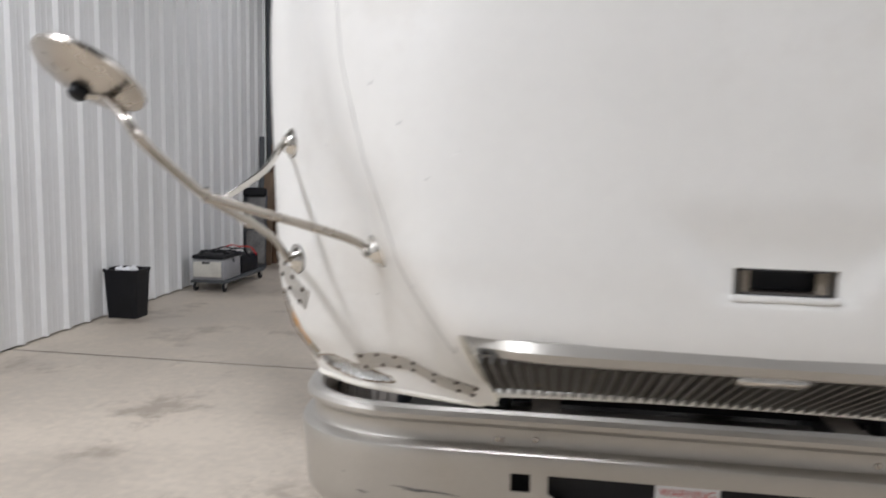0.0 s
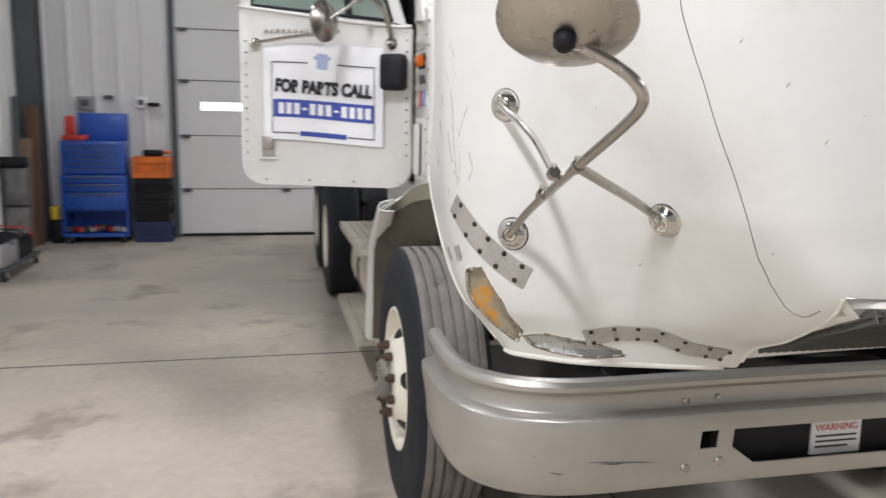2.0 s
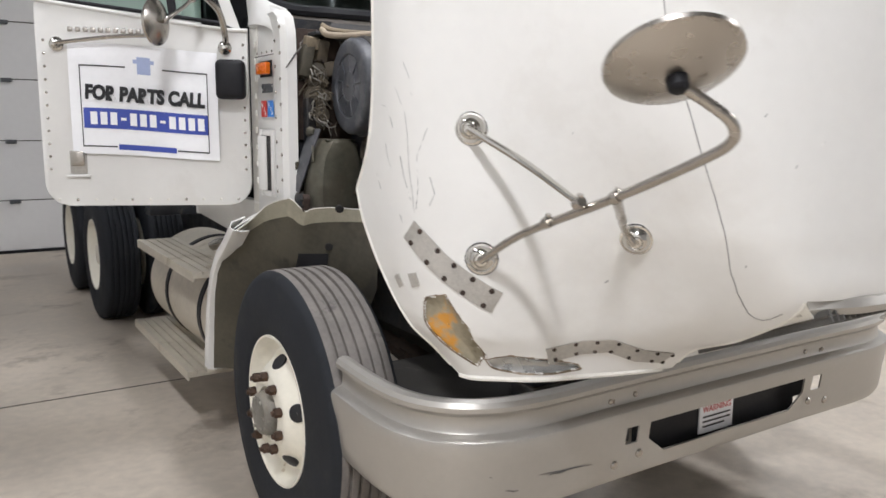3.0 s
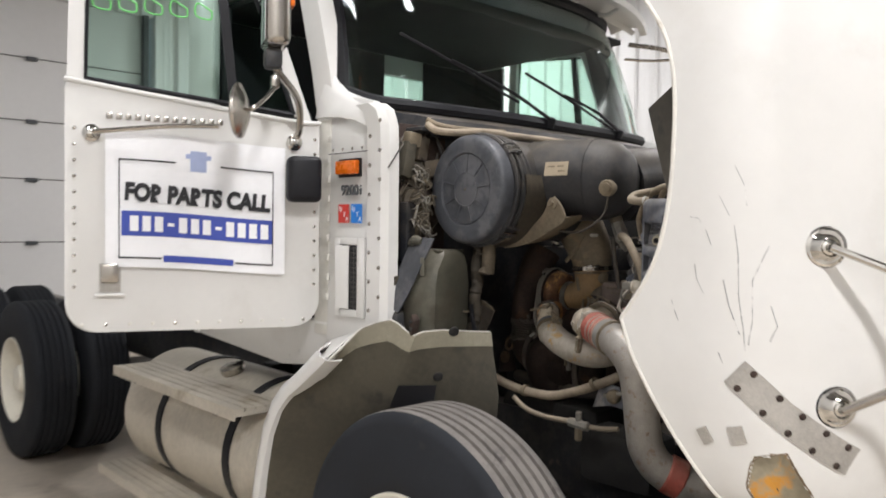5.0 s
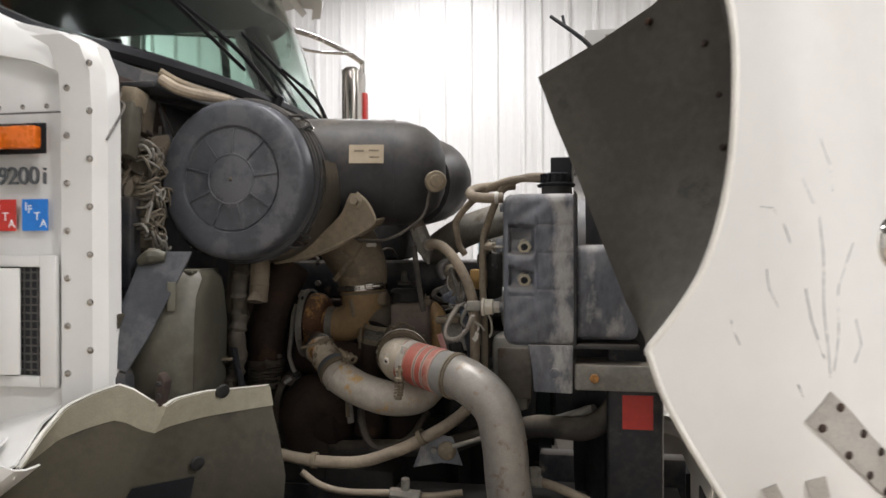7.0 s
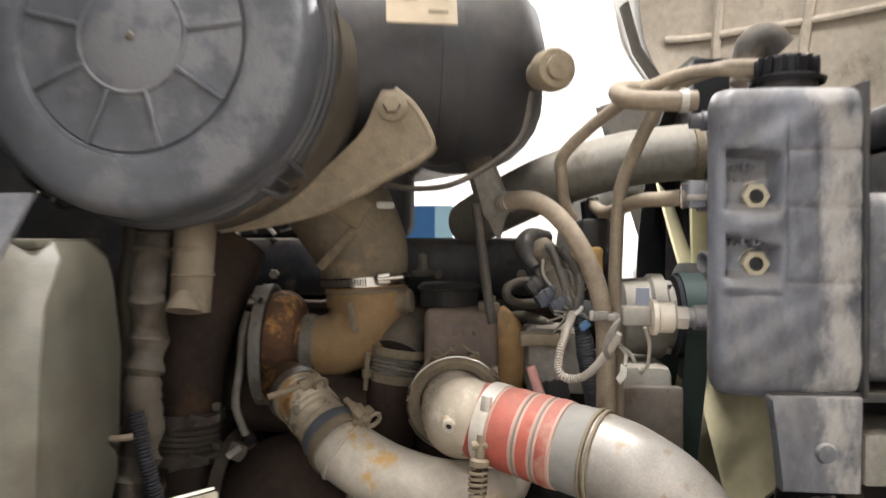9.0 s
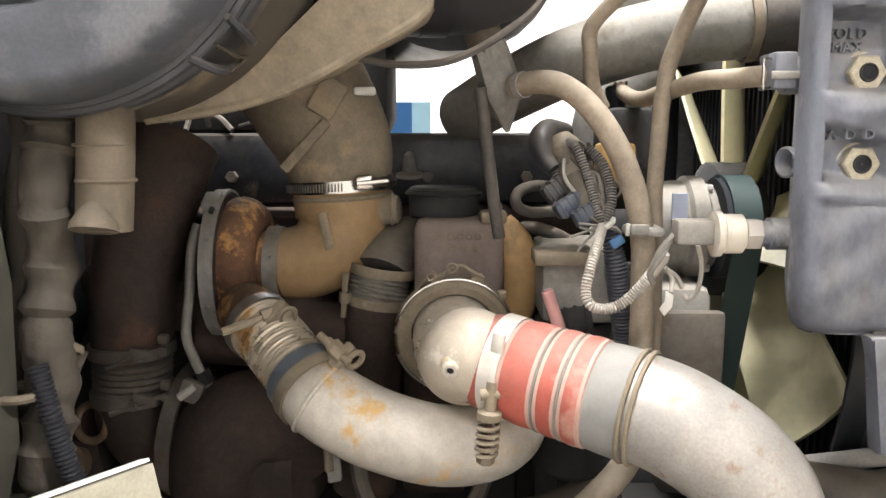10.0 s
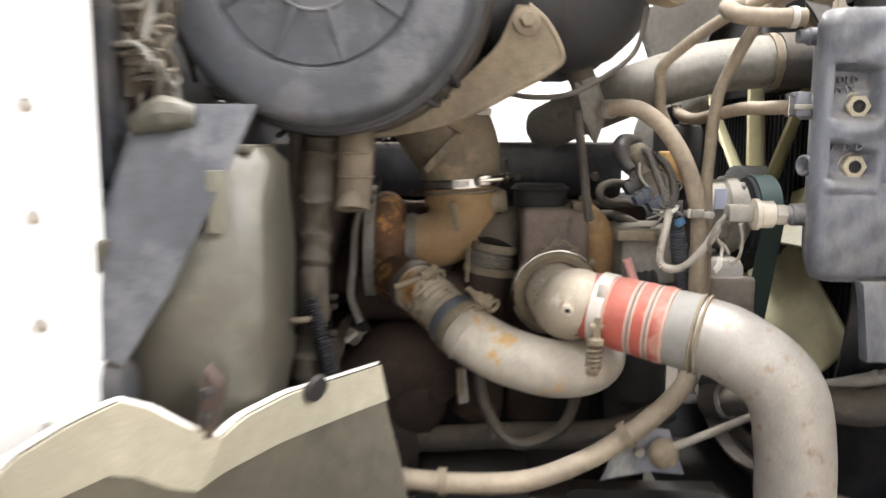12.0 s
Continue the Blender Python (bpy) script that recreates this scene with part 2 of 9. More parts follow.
    grille_metal=mat("dull_grille_metal", (0.10, 0.097, 0.09), 0.5, 0.3, 0.2, 6, 60, 0.02),
    drain=mat("dusty_drain_rubber", (0.105, 0.083, 0.056), 0.8, 0, 0.25, 8, 60, 0.05, (0.07, 0.058, 0.042), 0.3, 10, grit=0.1),
    pale_blue=mat("pale_blue_print", (0.36, 0.42, 0.62), 0.5, 0, 0.05),
    nut=mat("rusty_wheel_nut", (0.075, 0.045, 0.03), 0.7, 0.3, 0.3, 14, 90, 0.08, (0.16, 0.09, 0.05), 0.35, 20),
    flap=mat("dusty_black_rubber", (0.075, 0.068, 0.056), 0.7, 0, 0.25, 4, 50, 0.03, (0.035, 0.034, 0.034), 0.32, 4, grit=0.08),
    seam=mat("dark_seam", (0.13, 0.125, 0.12), 0.8, 0, 0.2, 30, 120, 0.0),
    sign=mat("white_vinyl", (0.86, 0.86, 0.87), 0.45, 0, 0.03, 4, 40, 0.005),
    ink=mat("black_ink", (0.012, 0.012, 0.014), 0.5),
    blue_ink=mat("blue_ink", (0.045, 0.075, 0.36), 0.5, 0, 0.05),
    blue=mat("blue_enamel", (0.020, 0.085, 0.42), 0.35, 0, 0.12, 3, 30, 0.01, coat=0.2),
    red_paint=mat("red_enamel", (0.55, 0.04, 0.03), 0.4),
    orange=mat("orange_plastic", (0.70, 0.16, 0.02), 0.5, 0, 0.15),
    yellow=mat("yellow_plastic", (0.75, 0.50, 0.04), 0.5, 0, 0.15),
    wood_dark=mat("dark_brown_board", (0.10, 0.055, 0.03), 0.65, 0, 0.25, 3, 30, 0.04, stretch=(6, 6, 1)),
    wood=mat("brown_board", (0.17, 0.115, 0.075), 0.65, 0, 0.25, 3, 30, 0.04, stretch=(6, 6, 1)),
    seat=mat("dark_interior", (0.022, 0.022, 0.024), 0.85),
    grey_plastic=mat("grey_plastic", (0.30, 0.30, 0.31), 0.5, 0, 0.1),
    tarp=mat("grey_creeper_vinyl", (0.16, 0.155, 0.15), 0.6, 0, 0.3, 6, 40, 0.08),
    light=mat("lamp_diffuser", (0.9, 0.9, 0.88), 0.5, bump=0, emit=((0.95, 0.97, 1.03), 8.0)),
    day=mat("daylight_pane", (0.9, 0.9, 0.9), 0.5, bump=0, emit=((0.86, 0.93, 1.0), 2.0)),
    green_ink=mat("green_marker", (0.16, 0.55, 0.16), 0.6),
    pink=mat("pink_hose", (0.62, 0.33, 0.30), 0.6),
    tape=mat("pale_tape", (0.62, 0.60, 0.54), 0.6),
    label=mat("aged_label", (0.46, 0.38, 0.27), 0.6, 0, 0.1, 10, 60, 0.01),
    mirror=mat("mirror_glass", (0.9, 0.9, 0.9), 0.03, 1.0, 0.02, 3, 30, 0, rough_var=0.01),
)
M["concrete"].node_tree.nodes["Principled BSDF"].inputs["Specular IOR Level"].default_value = 0.35

# ---- building tools ----
BASE = {}

def thing(name, label, category, loc=(0, 0, 0), group="", kind=""):
    """A top-level thing: an Empty at its base; parts are given in world metres."""
    ob = new(name)
    ob.location = loc
    ob.empty_display_size = 0.1
    BASE[ob] = Matrix.Translation(loc)
    return tagged(ob, label, category, group, kind)

def finish(bm, name, material, smooth=True, angle=35):
    bmesh.ops.recalc_face_normals(bm, faces=bm.faces[:])
    me = bpy.data.meshes.new(name)
    bm.to_mesh(me)
    bm.free()
    me.materials.append(material)
    if smooth:
        me.polygons.foreach_set("use_smooth", [True] * len(me.polygons))
        me.set_sharp_from_angle(angle=radians(angle))
    return me

def part(name, bm, material, parent, label="", smooth=True, angle=35):
    """One mesh under a thing or under a part."""
    ob = new(name, finish(bm, name, material, smooth, angle))
    ob.parent = parent
    ob.matrix_parent_inverse = BASE.get(parent, Matrix()).inverted()
    if label:
        ob["label"] = label
    return ob

def again(ob, offset, name=None):
    """Another part on the same mesh, shifted."""
    o = new(name or ob.name.split(".")[0], ob.data)
    o.parent, o.matrix_parent_inverse = ob.parent, ob.matrix_parent_inverse
    o.matrix_basis = offset if isinstance(offset, Matrix) else Matrix.Translation(offset)
    if "label" in ob:
        o["label"] = ob["label"]
    return o

def solo(name, bm, material, label, category, kind="", group="", smooth=True):
    return tagged(new(name, finish(bm, name, material, smooth)), label, category, group, kind)

def B():
    return bmesh.new()

def V(*a):
    return Vector(a if len(a) > 1 else a[0])

def obox(bm, m, sx, sy, sz, bevel=0.0, seg=2):
    """A box of those sizes centred on the pose m."""
    vs = [bm.verts.new(m @ V(x * sx / 2, y * sy / 2, z * sz / 2)) for x in (-1, 1) for y in (-1, 1) for z in (-1, 1)]
    fs = [bm.faces.new([vs[i] for i in q]) for q in ((0, 1, 3, 2), (4, 6, 7, 5), (0, 4, 5, 1), (2, 3, 7, 6), (0, 2, 6, 4), (1, 5, 7, 3))]
    if bevel:
        es = {e for f in fs for e in f.edges}
        bmesh.ops.bevel(bm, geom=list(es), offset=bevel, segments=seg, affect="EDGES", profile=0.5)
    return bm

def box(bm, x0, y0, z0, x1, y1, z1, bevel=0.0, seg=2):
    return obox(bm, pose((x0 + x1) / 2, (y0 + y1) / 2, (z0 + z1) / 2), abs(x1 - x0), abs(y1 - y0), abs(z1 - z0), bevel, seg)

def frame_of(axis):
    a = V(axis).normalized()
    t = V(0, 0, 1) if abs(a.z) < 0.9 else V(1, 0, 0)
    u = t.cross(a).normalized()
    return a, u, a.cross(u)

def lathe(bm, p, axis, profile, n=32, cap=True):
    """A turned body: profile of (distance along the axis, radius)."""
    a, u, v = frame_of(axis)
    p = V(p)
    rings = []
    for d, r in profile:
        rings.append([bm.verts.new(p + a * d + (u * math.cos(k * math.tau / n) + v * math.sin(k * math.tau / n)) * max(r, 1e-4)) for k in range(n)])
    for r0, r1 in zip(rings, rings[1:]):
        for k in range(n):
            bm.faces.new((r0[k], r0[(k + 1) % n], r1[(k + 1) % n], r1[k]))
    if cap:
        bm.faces.new(rings[0][::-1]), bm.faces.new(rings[-1])
    return bm

def cyl(bm, p0, p1, r0, r1=None, n=20, edge=0.0):
    p0, p1 = V(p0), V(p1)
    d = (p1 - p0).length
    r1 = r0 if r1 is None else r1
    prof = [(0, r0), (d, r1)] if not edge else [(0, r0 - edge), (edge, r0), (d - edge, r1), (d, r1 - edge)]
    return lathe(bm, p0, p1 - p0, prof, n)

def spline(pts, k=8):
    """Points of a smooth curve through pts."""
    pts = [V(p) for p in pts]
    if len(pts) < 3:
        return pts
    q = [2 * pts[0] - pts[1], *pts, 2 * pts[-1] - pts[-2]]
    out = []
    for i in range(1, len(q) - 2):
        a, b, c, d = q[i - 1:i + 3]
        for j in range(k):
            t = j / k
            out.append(0.5 * (2 * b + (c - a) * t + (2 * a - 5 * b + 4 * c - d) * t * t + (3 * b - a - 3 * c + d) * t ** 3))
    out.append(pts[-1])
    return out

def tube(bm, pts, r, n=12, k=8, hollow=0.0, ribs=None):
    """A pipe along a smooth line; r is a radius or a list over the points; ribs: (depth, pitch) of bellows."""
    line = spline(pts, k)
    N = len(line)
    rs = [r] * N if not hasattr(r, "__len__") else [float(x) for x in np.interp(np.linspace(0, len(r) - 1, N), range(len(r)), r)]
    if ribs:
        fine, fr, s = [], [], 0.0
        for i in range(N - 1):
            m = max(1, int((line[i + 1] - line[i]).length / (ribs[1] / 6)))
            for j in range(m):
                p = line[i].lerp(line[i + 1], j / m)
                if fine:
                    s += (p - fine[-1]).length
                fine.append(p), fr.append(rs[i] + ribs[0] * math.sin(s / ribs[1] * math.tau))
        line, rs, N = fine, fr, len(fine)
    tan = [(line[min(i + 1, N - 1)] - line[max(i - 1, 0)]).normalized() for i in range(N)]
    _, u, _ = frame_of(tan[0])
    rings = []
    for i in range(N):
        u = (u - tan[i] * u.dot(tan[i])).normalized()
        w = tan[i].cross(u)
        rings.append([bm.verts.new(line[i] + (u * math.cos(j * math.tau / n) + w * math.sin(j * math.tau / n)) * rs[i]) for j in range(n)])
    for a, b in zip(rings, rings[1:]):
        for j in range(n):
            bm.faces.new((a[j], a[(j + 1) % n], b[(j + 1) % n], b[j]))
    bm.faces.new(rings[0][::-1]), bm.faces.new(rings[-1])
    return bm

def plate(bm, poly, thick, bevel=0.0):
    """A flat piece: a polygon of points pushed by the vector thick."""
    t = V(thick)
    a = [bm.verts.new(V(p)) for p in poly]
    b = [bm.verts.new(V(p) + t) for p in poly]
    fs = [bm.faces.new(a[::-1]), bm.faces.new(b)]
    n = len(a)
    for i in range(n):
        fs.append(bm.faces.new((a[i], a[(i + 1) % n], b[(i + 1) % n], b[i])))
    if bevel:
        bmesh.ops.bevel(bm, geom=list({e for f in fs for e in f.edges}), offset=bevel, segments=2, affect="EDGES", profile=0.5)
    return bm

def sheet(bm, rows, thick=0.004, skip=None):
    """A curved sheet with thickness through a grid of points; skip(i, j) leaves a cell open."""
    R, C = len(rows), len(rows[0])
    P = [[V(p) for p in row] for row in rows]
    def nor(i, j):
        du = P[i][min(j + 1, C - 1)] - P[i][max(j - 1, 0)]
        dv = P[min(i + 1, R - 1)][j] - P[max(i - 1, 0)][j]
        w = du.cross(dv)
        return w.normalized() if w.length > 1e-9 else V(0, 0, 1)
    top = [[bm.verts.new(P[i][j] + nor(i, j) * thick / 2) for j in range(C)] for i in range(R)]
    bot = [[bm.verts.new(P[i][j] - nor(i, j) * thick / 2) for j in range(C)] for i in range(R)]
    cell = lambda i, j: 0 <= i < R - 1 and 0 <= j < C - 1 and not (skip and skip(i, j))
    for i in range(R - 1):
        for j in range(C - 1):
            if not cell(i, j):
                continue
            bm.faces.new((top[i][j], top[i][j + 1], top[i + 1][j + 1], top[i + 1][j]))
            bm.faces.new((bot[i][j], bot[i + 1][j], bot[i + 1][j + 1], bot[i][j + 1]))
            for ni, nj, e in ((i - 1, j, ((i, j), (i, j + 1))), (i + 1, j, ((i + 1, j + 1), (i + 1, j))), (i, j - 1, ((i + 1, j), (i, j))), (i, j + 1, ((i, j + 1), (i + 1, j + 1)))):
                if not cell(ni, nj):
                    (a, b), (c, d) = e
                    bm.faces.new((top[c][d], top[a][b], bot[a][b], bot[c][d]))
    for v in [v for v in bm.verts if not v.link_faces]:
        bm.verts.remove(v)
    return bm

def torus(bm, c, axis, R, r, n=32, m=8, arc=1.0):
    a, u, v = frame_of(axis)
    c = V(c)
    K = n if arc >= 1 else n + 1
    rings = []
    for i in range(K):
        t = i / n * math.tau * arc
        d = u * math.cos(t) + v * math.sin(t)
        rings.append([bm.verts.new(c + d * (R + r * math.cos(j * math.tau / m)) + a * r * math.sin(j * math.tau / m)) for j in range(m)])
    for i in range(n if arc >= 1 else n):
        p, q = rings[i], rings[(i + 1) % K]
        if arc < 1 and i + 1 >= K:
            break
        for j in range(m):
            bm.faces.new((p[j], p[(j + 1) % m], q[(j + 1) % m], q[j]))
    return bm

def hexnut(bm, p, axis, r, h):
    return lathe(bm, p, axis, [(0, r), (h * 0.85, r), (h, r * 0.9)], 6)

def band(bm, c, axis, r, w, t=0.003, n=36):
    """A flat ring round a pipe."""
    return lathe(bm, V(c) - V(axis).normalized() * w / 2, axis, [(0, r), (0, r + t), (w, r + t), (w, r)], n, cap=False)

def words(text, size, m, depth=0.002, align="CENTER", bold=0.0):
    """Raised lettering as a bmesh, in the plane of the pose m."""
    cu = bpy.data.curves.new("lettering", "FONT")
    cu.body, cu.size, cu.extrude, cu.align_x, cu.align_y = text, size, depth, align, "CENTER"
    cu.offset = bold
    ob = bpy.data.objects.new("lettering", cu)
    scene.collection.objects.link(ob)
    bpy.context.view_layer.update()
    me = bpy.data.meshes.new_from_object(ob.evaluated_get(bpy.context.evaluated_depsgraph_get()))
    bpy.data.objects.remove(ob)
    bm = B()
    bm.from_mesh(me)
    bpy.data.meshes.remove(me)
    bpy.data.curves.remove(cu)
    bm.transform(m)
    return bm

def plane_pose(o, right, up):
    """The pose with x along right and y along up, at o."""
    r = V(right).normalized()
    n = r.cross(V(up)).normalized()
    u = n.cross(r)
    return Matrix(((r.x, u.x, n.x, o[0]), (r.y, u.y, n.y, o[1]), (r.z, u.z, n.z, o[2]), (0, 0, 0, 1)))

# ---- the hall ----
X0, X1, Y0, Y1, Z1 = HALL["x0"], HALL["x1"], HALL["y0"], HALL["y1"], HALL["z1"]

def ribbed(bm, p, along, up_z0, up_z1, length, inward, pitch=0.305, depth=0.038):
    """Ribbed wall cladding: a folded section drawn up from z0 to z1, with two low ridges between the ribs."""
    p, along, inward = V(p), V(along), V(inward)
    sec, s = [], 0.0
    while s < length:
        for ds, d in ((0, 0), (0.018, depth), (0.048, depth), (0.066, 0), (0.135, 0), (0.143, 0.0025), (0.158, 0.0025), (0.166, 0), (0.213, 0), (0.221, 0.0025), (0.236, 0.0025), (0.244, 0)):
            if s + ds <= length:
                sec.append((s + ds, d))
        s += pitch
    sec.append((length, 0))
    prev = None
    for s, d in sec:
        q = p + along * s + inward * d
        a, b = bm.verts.new((q.x, q.y, up_z0)), bm.verts.new((q.x, q.y, up_z1))
        if prev:
            bm.faces.new((prev[0], a, b, prev[1]))
        prev = a, b
    return bm

def cladding(name, p, along, z0, z1, length, inward, label):
    bm = ribbed(B(), p, along, z0, z1, length, inward)
    ob = solo(name, bm, M["wall"], label, "wall", "structure", smooth=False)
    return ob

def slab(name, material, label, cat, *b):
    return solo(name, box(B(), *b), material, label, cat, "structure", smooth=False)

floor = slab("floor", M["concrete"], "smooth beige concrete floor with stains and saw-cut joints", "floor", X0 - 0.2, Y0 - 0.2, -0.2, X1 + 0.2, Y1 + 0.2, 0)
for k, (a, b) in enumerate((((X0, 3.285), (X1, 3.285)), ((X0, -2.7), (X1, -2.7)), ((-0.3, Y0), (-0.3, Y1)))):
    bm = B()
    if a[1] == b[1]:
        box(bm, a[0], a[1] - 0.004, 0.0005, b[0], a[1] + 0.004, 0.0035)
    else:
        box(bm, a[0] - 0.004, a[1], 0.0006, a[0] + 0.004, b[1], 0.0036)
    part("floor_joint", bm, M["joint"], floor, smooth=False)
slab("ceiling", M["ceiling"], "unseen hall ceiling, dark grey to cut bounced light", "ceiling", X0 - 0.2, Y0 - 0.2, Z1, X1 + 0.2, Y1 + 0.2, Z1 + 0.15)
slab("wall_west_core", M["wall"], "white steel wall behind the cladding", "wall", X0 - 0.2, Y0 - 0.2, 0, X0 - 0.01, Y1 + 0.2, Z1)
cladding("wall_west", (-4.45, Y0, 0), V(-0.026, 1, 0).normalized(), 0.015, Z1, (Y1 - Y0) * 1.00034, V(1, 0.026, 0).normalized(), "white ribbed steel wall cladding, slightly grimy near the floor")
# South wall stays out of view; its grey only lowers the bounce.
slab("wall_south", mat("grey_steel_wall", (0.42, 0.42, 0.42), 0.5, 0, 0.06, 0.8, 14), "grey steel wall", "wall", X0, Y0 - 0.2, 0, X1, Y0, Z1)

# east wall with a window
WY0, WY1, WZ0, WZ1 = 1.12, 1.72, 1.25, 1.98
for b in ((Y0, 0, WY0, Z1), (WY1, 0, Y1, Z1), (WY0, 0, WY1, WZ0), (WY0, WZ1, WY1, Z1)):
    slab("wall_east_core", M["wall"], "white steel wall behind the cladding", "wall", X1 + 0.01, b[0], b[1], X1 + 0.2, b[2], b[3])
for y0, y1, z0, z1 in ((Y0, WY0, 0.015, Z1), (WY1, Y1, 0.015, Z1), (WY0, WY1, 0.015, WZ0), (WY0, WY1, WZ1, Z1)):
    cladding("wall_east", (X1, y0, 0), (0, 1, 0), z0, z1, y1 - y0, (-1, 0, 0), "bright white ribbed steel wall cladding")
win = tagged(new("window_1"), "white framed window with blue and grey yard outside", "window", "", "structure")
bm = B()
for b in ((WY0, WZ0, WY0 + 0.05, WZ1), (WY1 - 0.05, WZ0, WY1, WZ1), (WY0 + 0.05, WZ0, WY1 - 0.05, WZ0 + 0.05), (WY0 + 0.05, WZ1 - 0.05, WY1 - 0.05, WZ1)):
    box(bm, X1 - 0.04, b[0], b[1], X1 + 0.08, b[2], b[3])
part("window_frame", bm, M["sign"], win, smooth=False)
part("pane", box(B(), X1 + 0.02, WY0 + 0.05, WZ0 + 0.05, X1 + 0.026, WY1 - 0.05, WZ1 - 0.05), M["glass"], win, smooth=False).visible_shadow = False
yard = mat("yard_grey", (0.30, 0.32, 0.36), 0.8, emit=((0.30, 0.34, 0.42), 0.5))
yard_blue = mat("yard_blue", (0.06, 0.12, 0.3), 0.8, emit=((0.05, 0.10, 0.22), 0.35))
bd = tagged(new("backdrop"), "grey yard with a blue container outside the window", "backdrop", "", "structure")
part("yard", box(B(), X1 + 1.2, -2.5, -0.5, X1 + 1.25, 5, 4), yard, bd, smooth=False)
part("container", box(B(), X1 + 1.0, 1.42, 0, X1 + 1.15, 4, 1.98), yard_blue, bd, smooth=False)

# north wall with the sectional overhead door
GX0, GX1, GZ = -2.93, 1.35, 4.25
slab("wall_north_core", M["wall"], "white steel wall behind the cladding", "wall", X0, Y1 + 0.01, 0, GX0 - 0.08, Y1 + 0.2, Z1)
slab("wall_north_core", M["wall"], "white steel wall behind the cladding", "wall", GX1 + 0.08, Y1 + 0.01, 0, X1, Y1 + 0.2, Z1)
slab("wall_north_core", M["wall"], "white steel wall above the overhead door", "wall", GX0 - 0.08, Y1 + 0.01, GZ, GX1 + 0.08, Y1 + 0.2, Z1)
cladding("wall_north", (X0, Y1, 0), (1, 0, 0), 0.015, Z1, GX0 - 0.08 - X0, (0, -1, 0), "white ribbed steel wall cladding")
cladding("wall_north", (GX1 + 0.08, Y1, 0), (1, 0, 0), 0.015, Z1, X1 - GX1 - 0.08, (0, -1, 0), "white ribbed steel wall cladding")
cladding("wall_north", (GX0 - 0.08, Y1, 0), (1, 0, 0), GZ, Z1, GX1 - GX0 + 0.16, (0, -1, 0), "white ribbed steel wall cladding")
gdoor = tagged(new("door_1"), "white sectional overhead door, closed, with a narrow window", "garage door", "", "structure")
zs = [0.03, 0.655, 1.385, 2.12, 2.795, 3.52, GZ]
for k in range(6):
    z0, z1 = zs[k] + 0.006, zs[k + 1] - 0.006
    bm = B()
    if k == 2:
        wx0, wx1, wz0, wz1 = -2.62, -1.88, 1.725, 1.835
        for b in ((GX0, z0, wx0, z1), (wx1, z0, GX1, z1), (wx0, z0, wx1, wz0), (wx0, wz1, wx1, z1)):
            box(bm, b[0], Y1 + 0.02, b[1], b[2], Y1 + 0.07, b[3])
        p = part("door_section", bm, M["wall"], gdoor, smooth=False)
        part("pane", box(B(), wx0, Y1 + 0.04, wz0, wx1, Y1 + 0.05, wz1), M["day"], p, "narrow daylight pane", smooth=False)
    else:
        box(bm, GX0, Y1 + 0.02, z0, GX1, Y1 + 0.07, z1, 0.006)
        p = part("door_section", bm, M["wall"], gdoor, smooth=False)
    if k:
        for hx in (GX0 + 0.1, -1.5, 0.0):
            part("hinge", box(B(), hx - 0.06, Y1 - 0.02, zs[k] - 0.035, hx + 0.06, Y1 + 0.019, zs[k] + 0.012, 0.004), M["steel_dark"], p, smooth=False)
        part("section_seal", box(B(), GX0, Y1 + 0.03, zs[k] - 0.012, GX1, Y1 + 0.065, zs[k] + 0.008), M["joint"], p, smooth=False)
part("bottom_seal", box(B(), GX0, Y1 + 0.0, 0.0, GX1, Y1 + 0.07, 0.034, 0.004), M["black"], gdoor, smooth=False)
for gx in (GX0, GX1):
    part("track", box(B(), gx - 0.075, Y1 - 0.09, 0.0, gx - 0.005, Y1 + 0.0, GZ, 0.004), M["steel_dark"], gdoor, smooth=False)

def column(x, y):
    bm = B()
    box(bm, x - 0.13, y - 0.13, 0, x + 0.13, y - 0.115, Z1)
    box(bm, x - 0.13, y + 0.115, 0, x + 0.13, y + 0.13, Z1)
    box(bm, x - 0.006, y - 0.115, 0, x + 0.006, y + 0.115, Z1)
    box(bm, x - 0.15, y - 0.15, 0, x + 0.15, y + 0.15, 0.02)
    return solo("column", bm, M["steel_dark"], "dark grey steel column standing in the corner", "column", "structure", smooth=False)
column(-4.68, Y1 - 0.17)

# ceiling lamps
for lx, ly in LAMP_SPOTS:
    t = thing("ceiling_light", "long white ceiling light fitting", "ceiling light", (lx, ly, Z1), "ceiling lights")
    part("housing", box(B(), lx - 0.17, ly - 0.62, Z1 - 0.06, lx + 0.17, ly + 0.62, Z1 - 0.001, 0.006), M["sign"], t, smooth=False)
    part("diffuser", box(B(), lx - 0.14, ly - 0.59, Z1 - 0.085, lx + 0.14, ly + 0.59, Z1 - 0.061, 0.006), M["light"], t, "glowing white diffuser", smooth=False)

# ---- things along the walls ----
BIN = (-4.555, 4.69)
bin_ = thing("waste_bin", "black plastic waste bin with white paper in it", "bin", (*BIN, 0))
def bin_shell(z0, z1, a0, b0, a1, b1, t):
    def ring(a, b, z):
        pts = []
        for sx, sy, k0 in ((1, 1, 0), (-1, 1, 1), (-1, -1, 2), (1, -1, 3)):
            for k in range(5):
                ang = (k0 + k / 4) * math.pi / 2
                pts.append((BIN[0] + sx * (a - 0.03) + 0.03 * math.cos(ang), BIN[1] + sy * (b - 0.03) + 0.03 * math.sin(ang), z))
        pts.append(pts[0])
        return pts
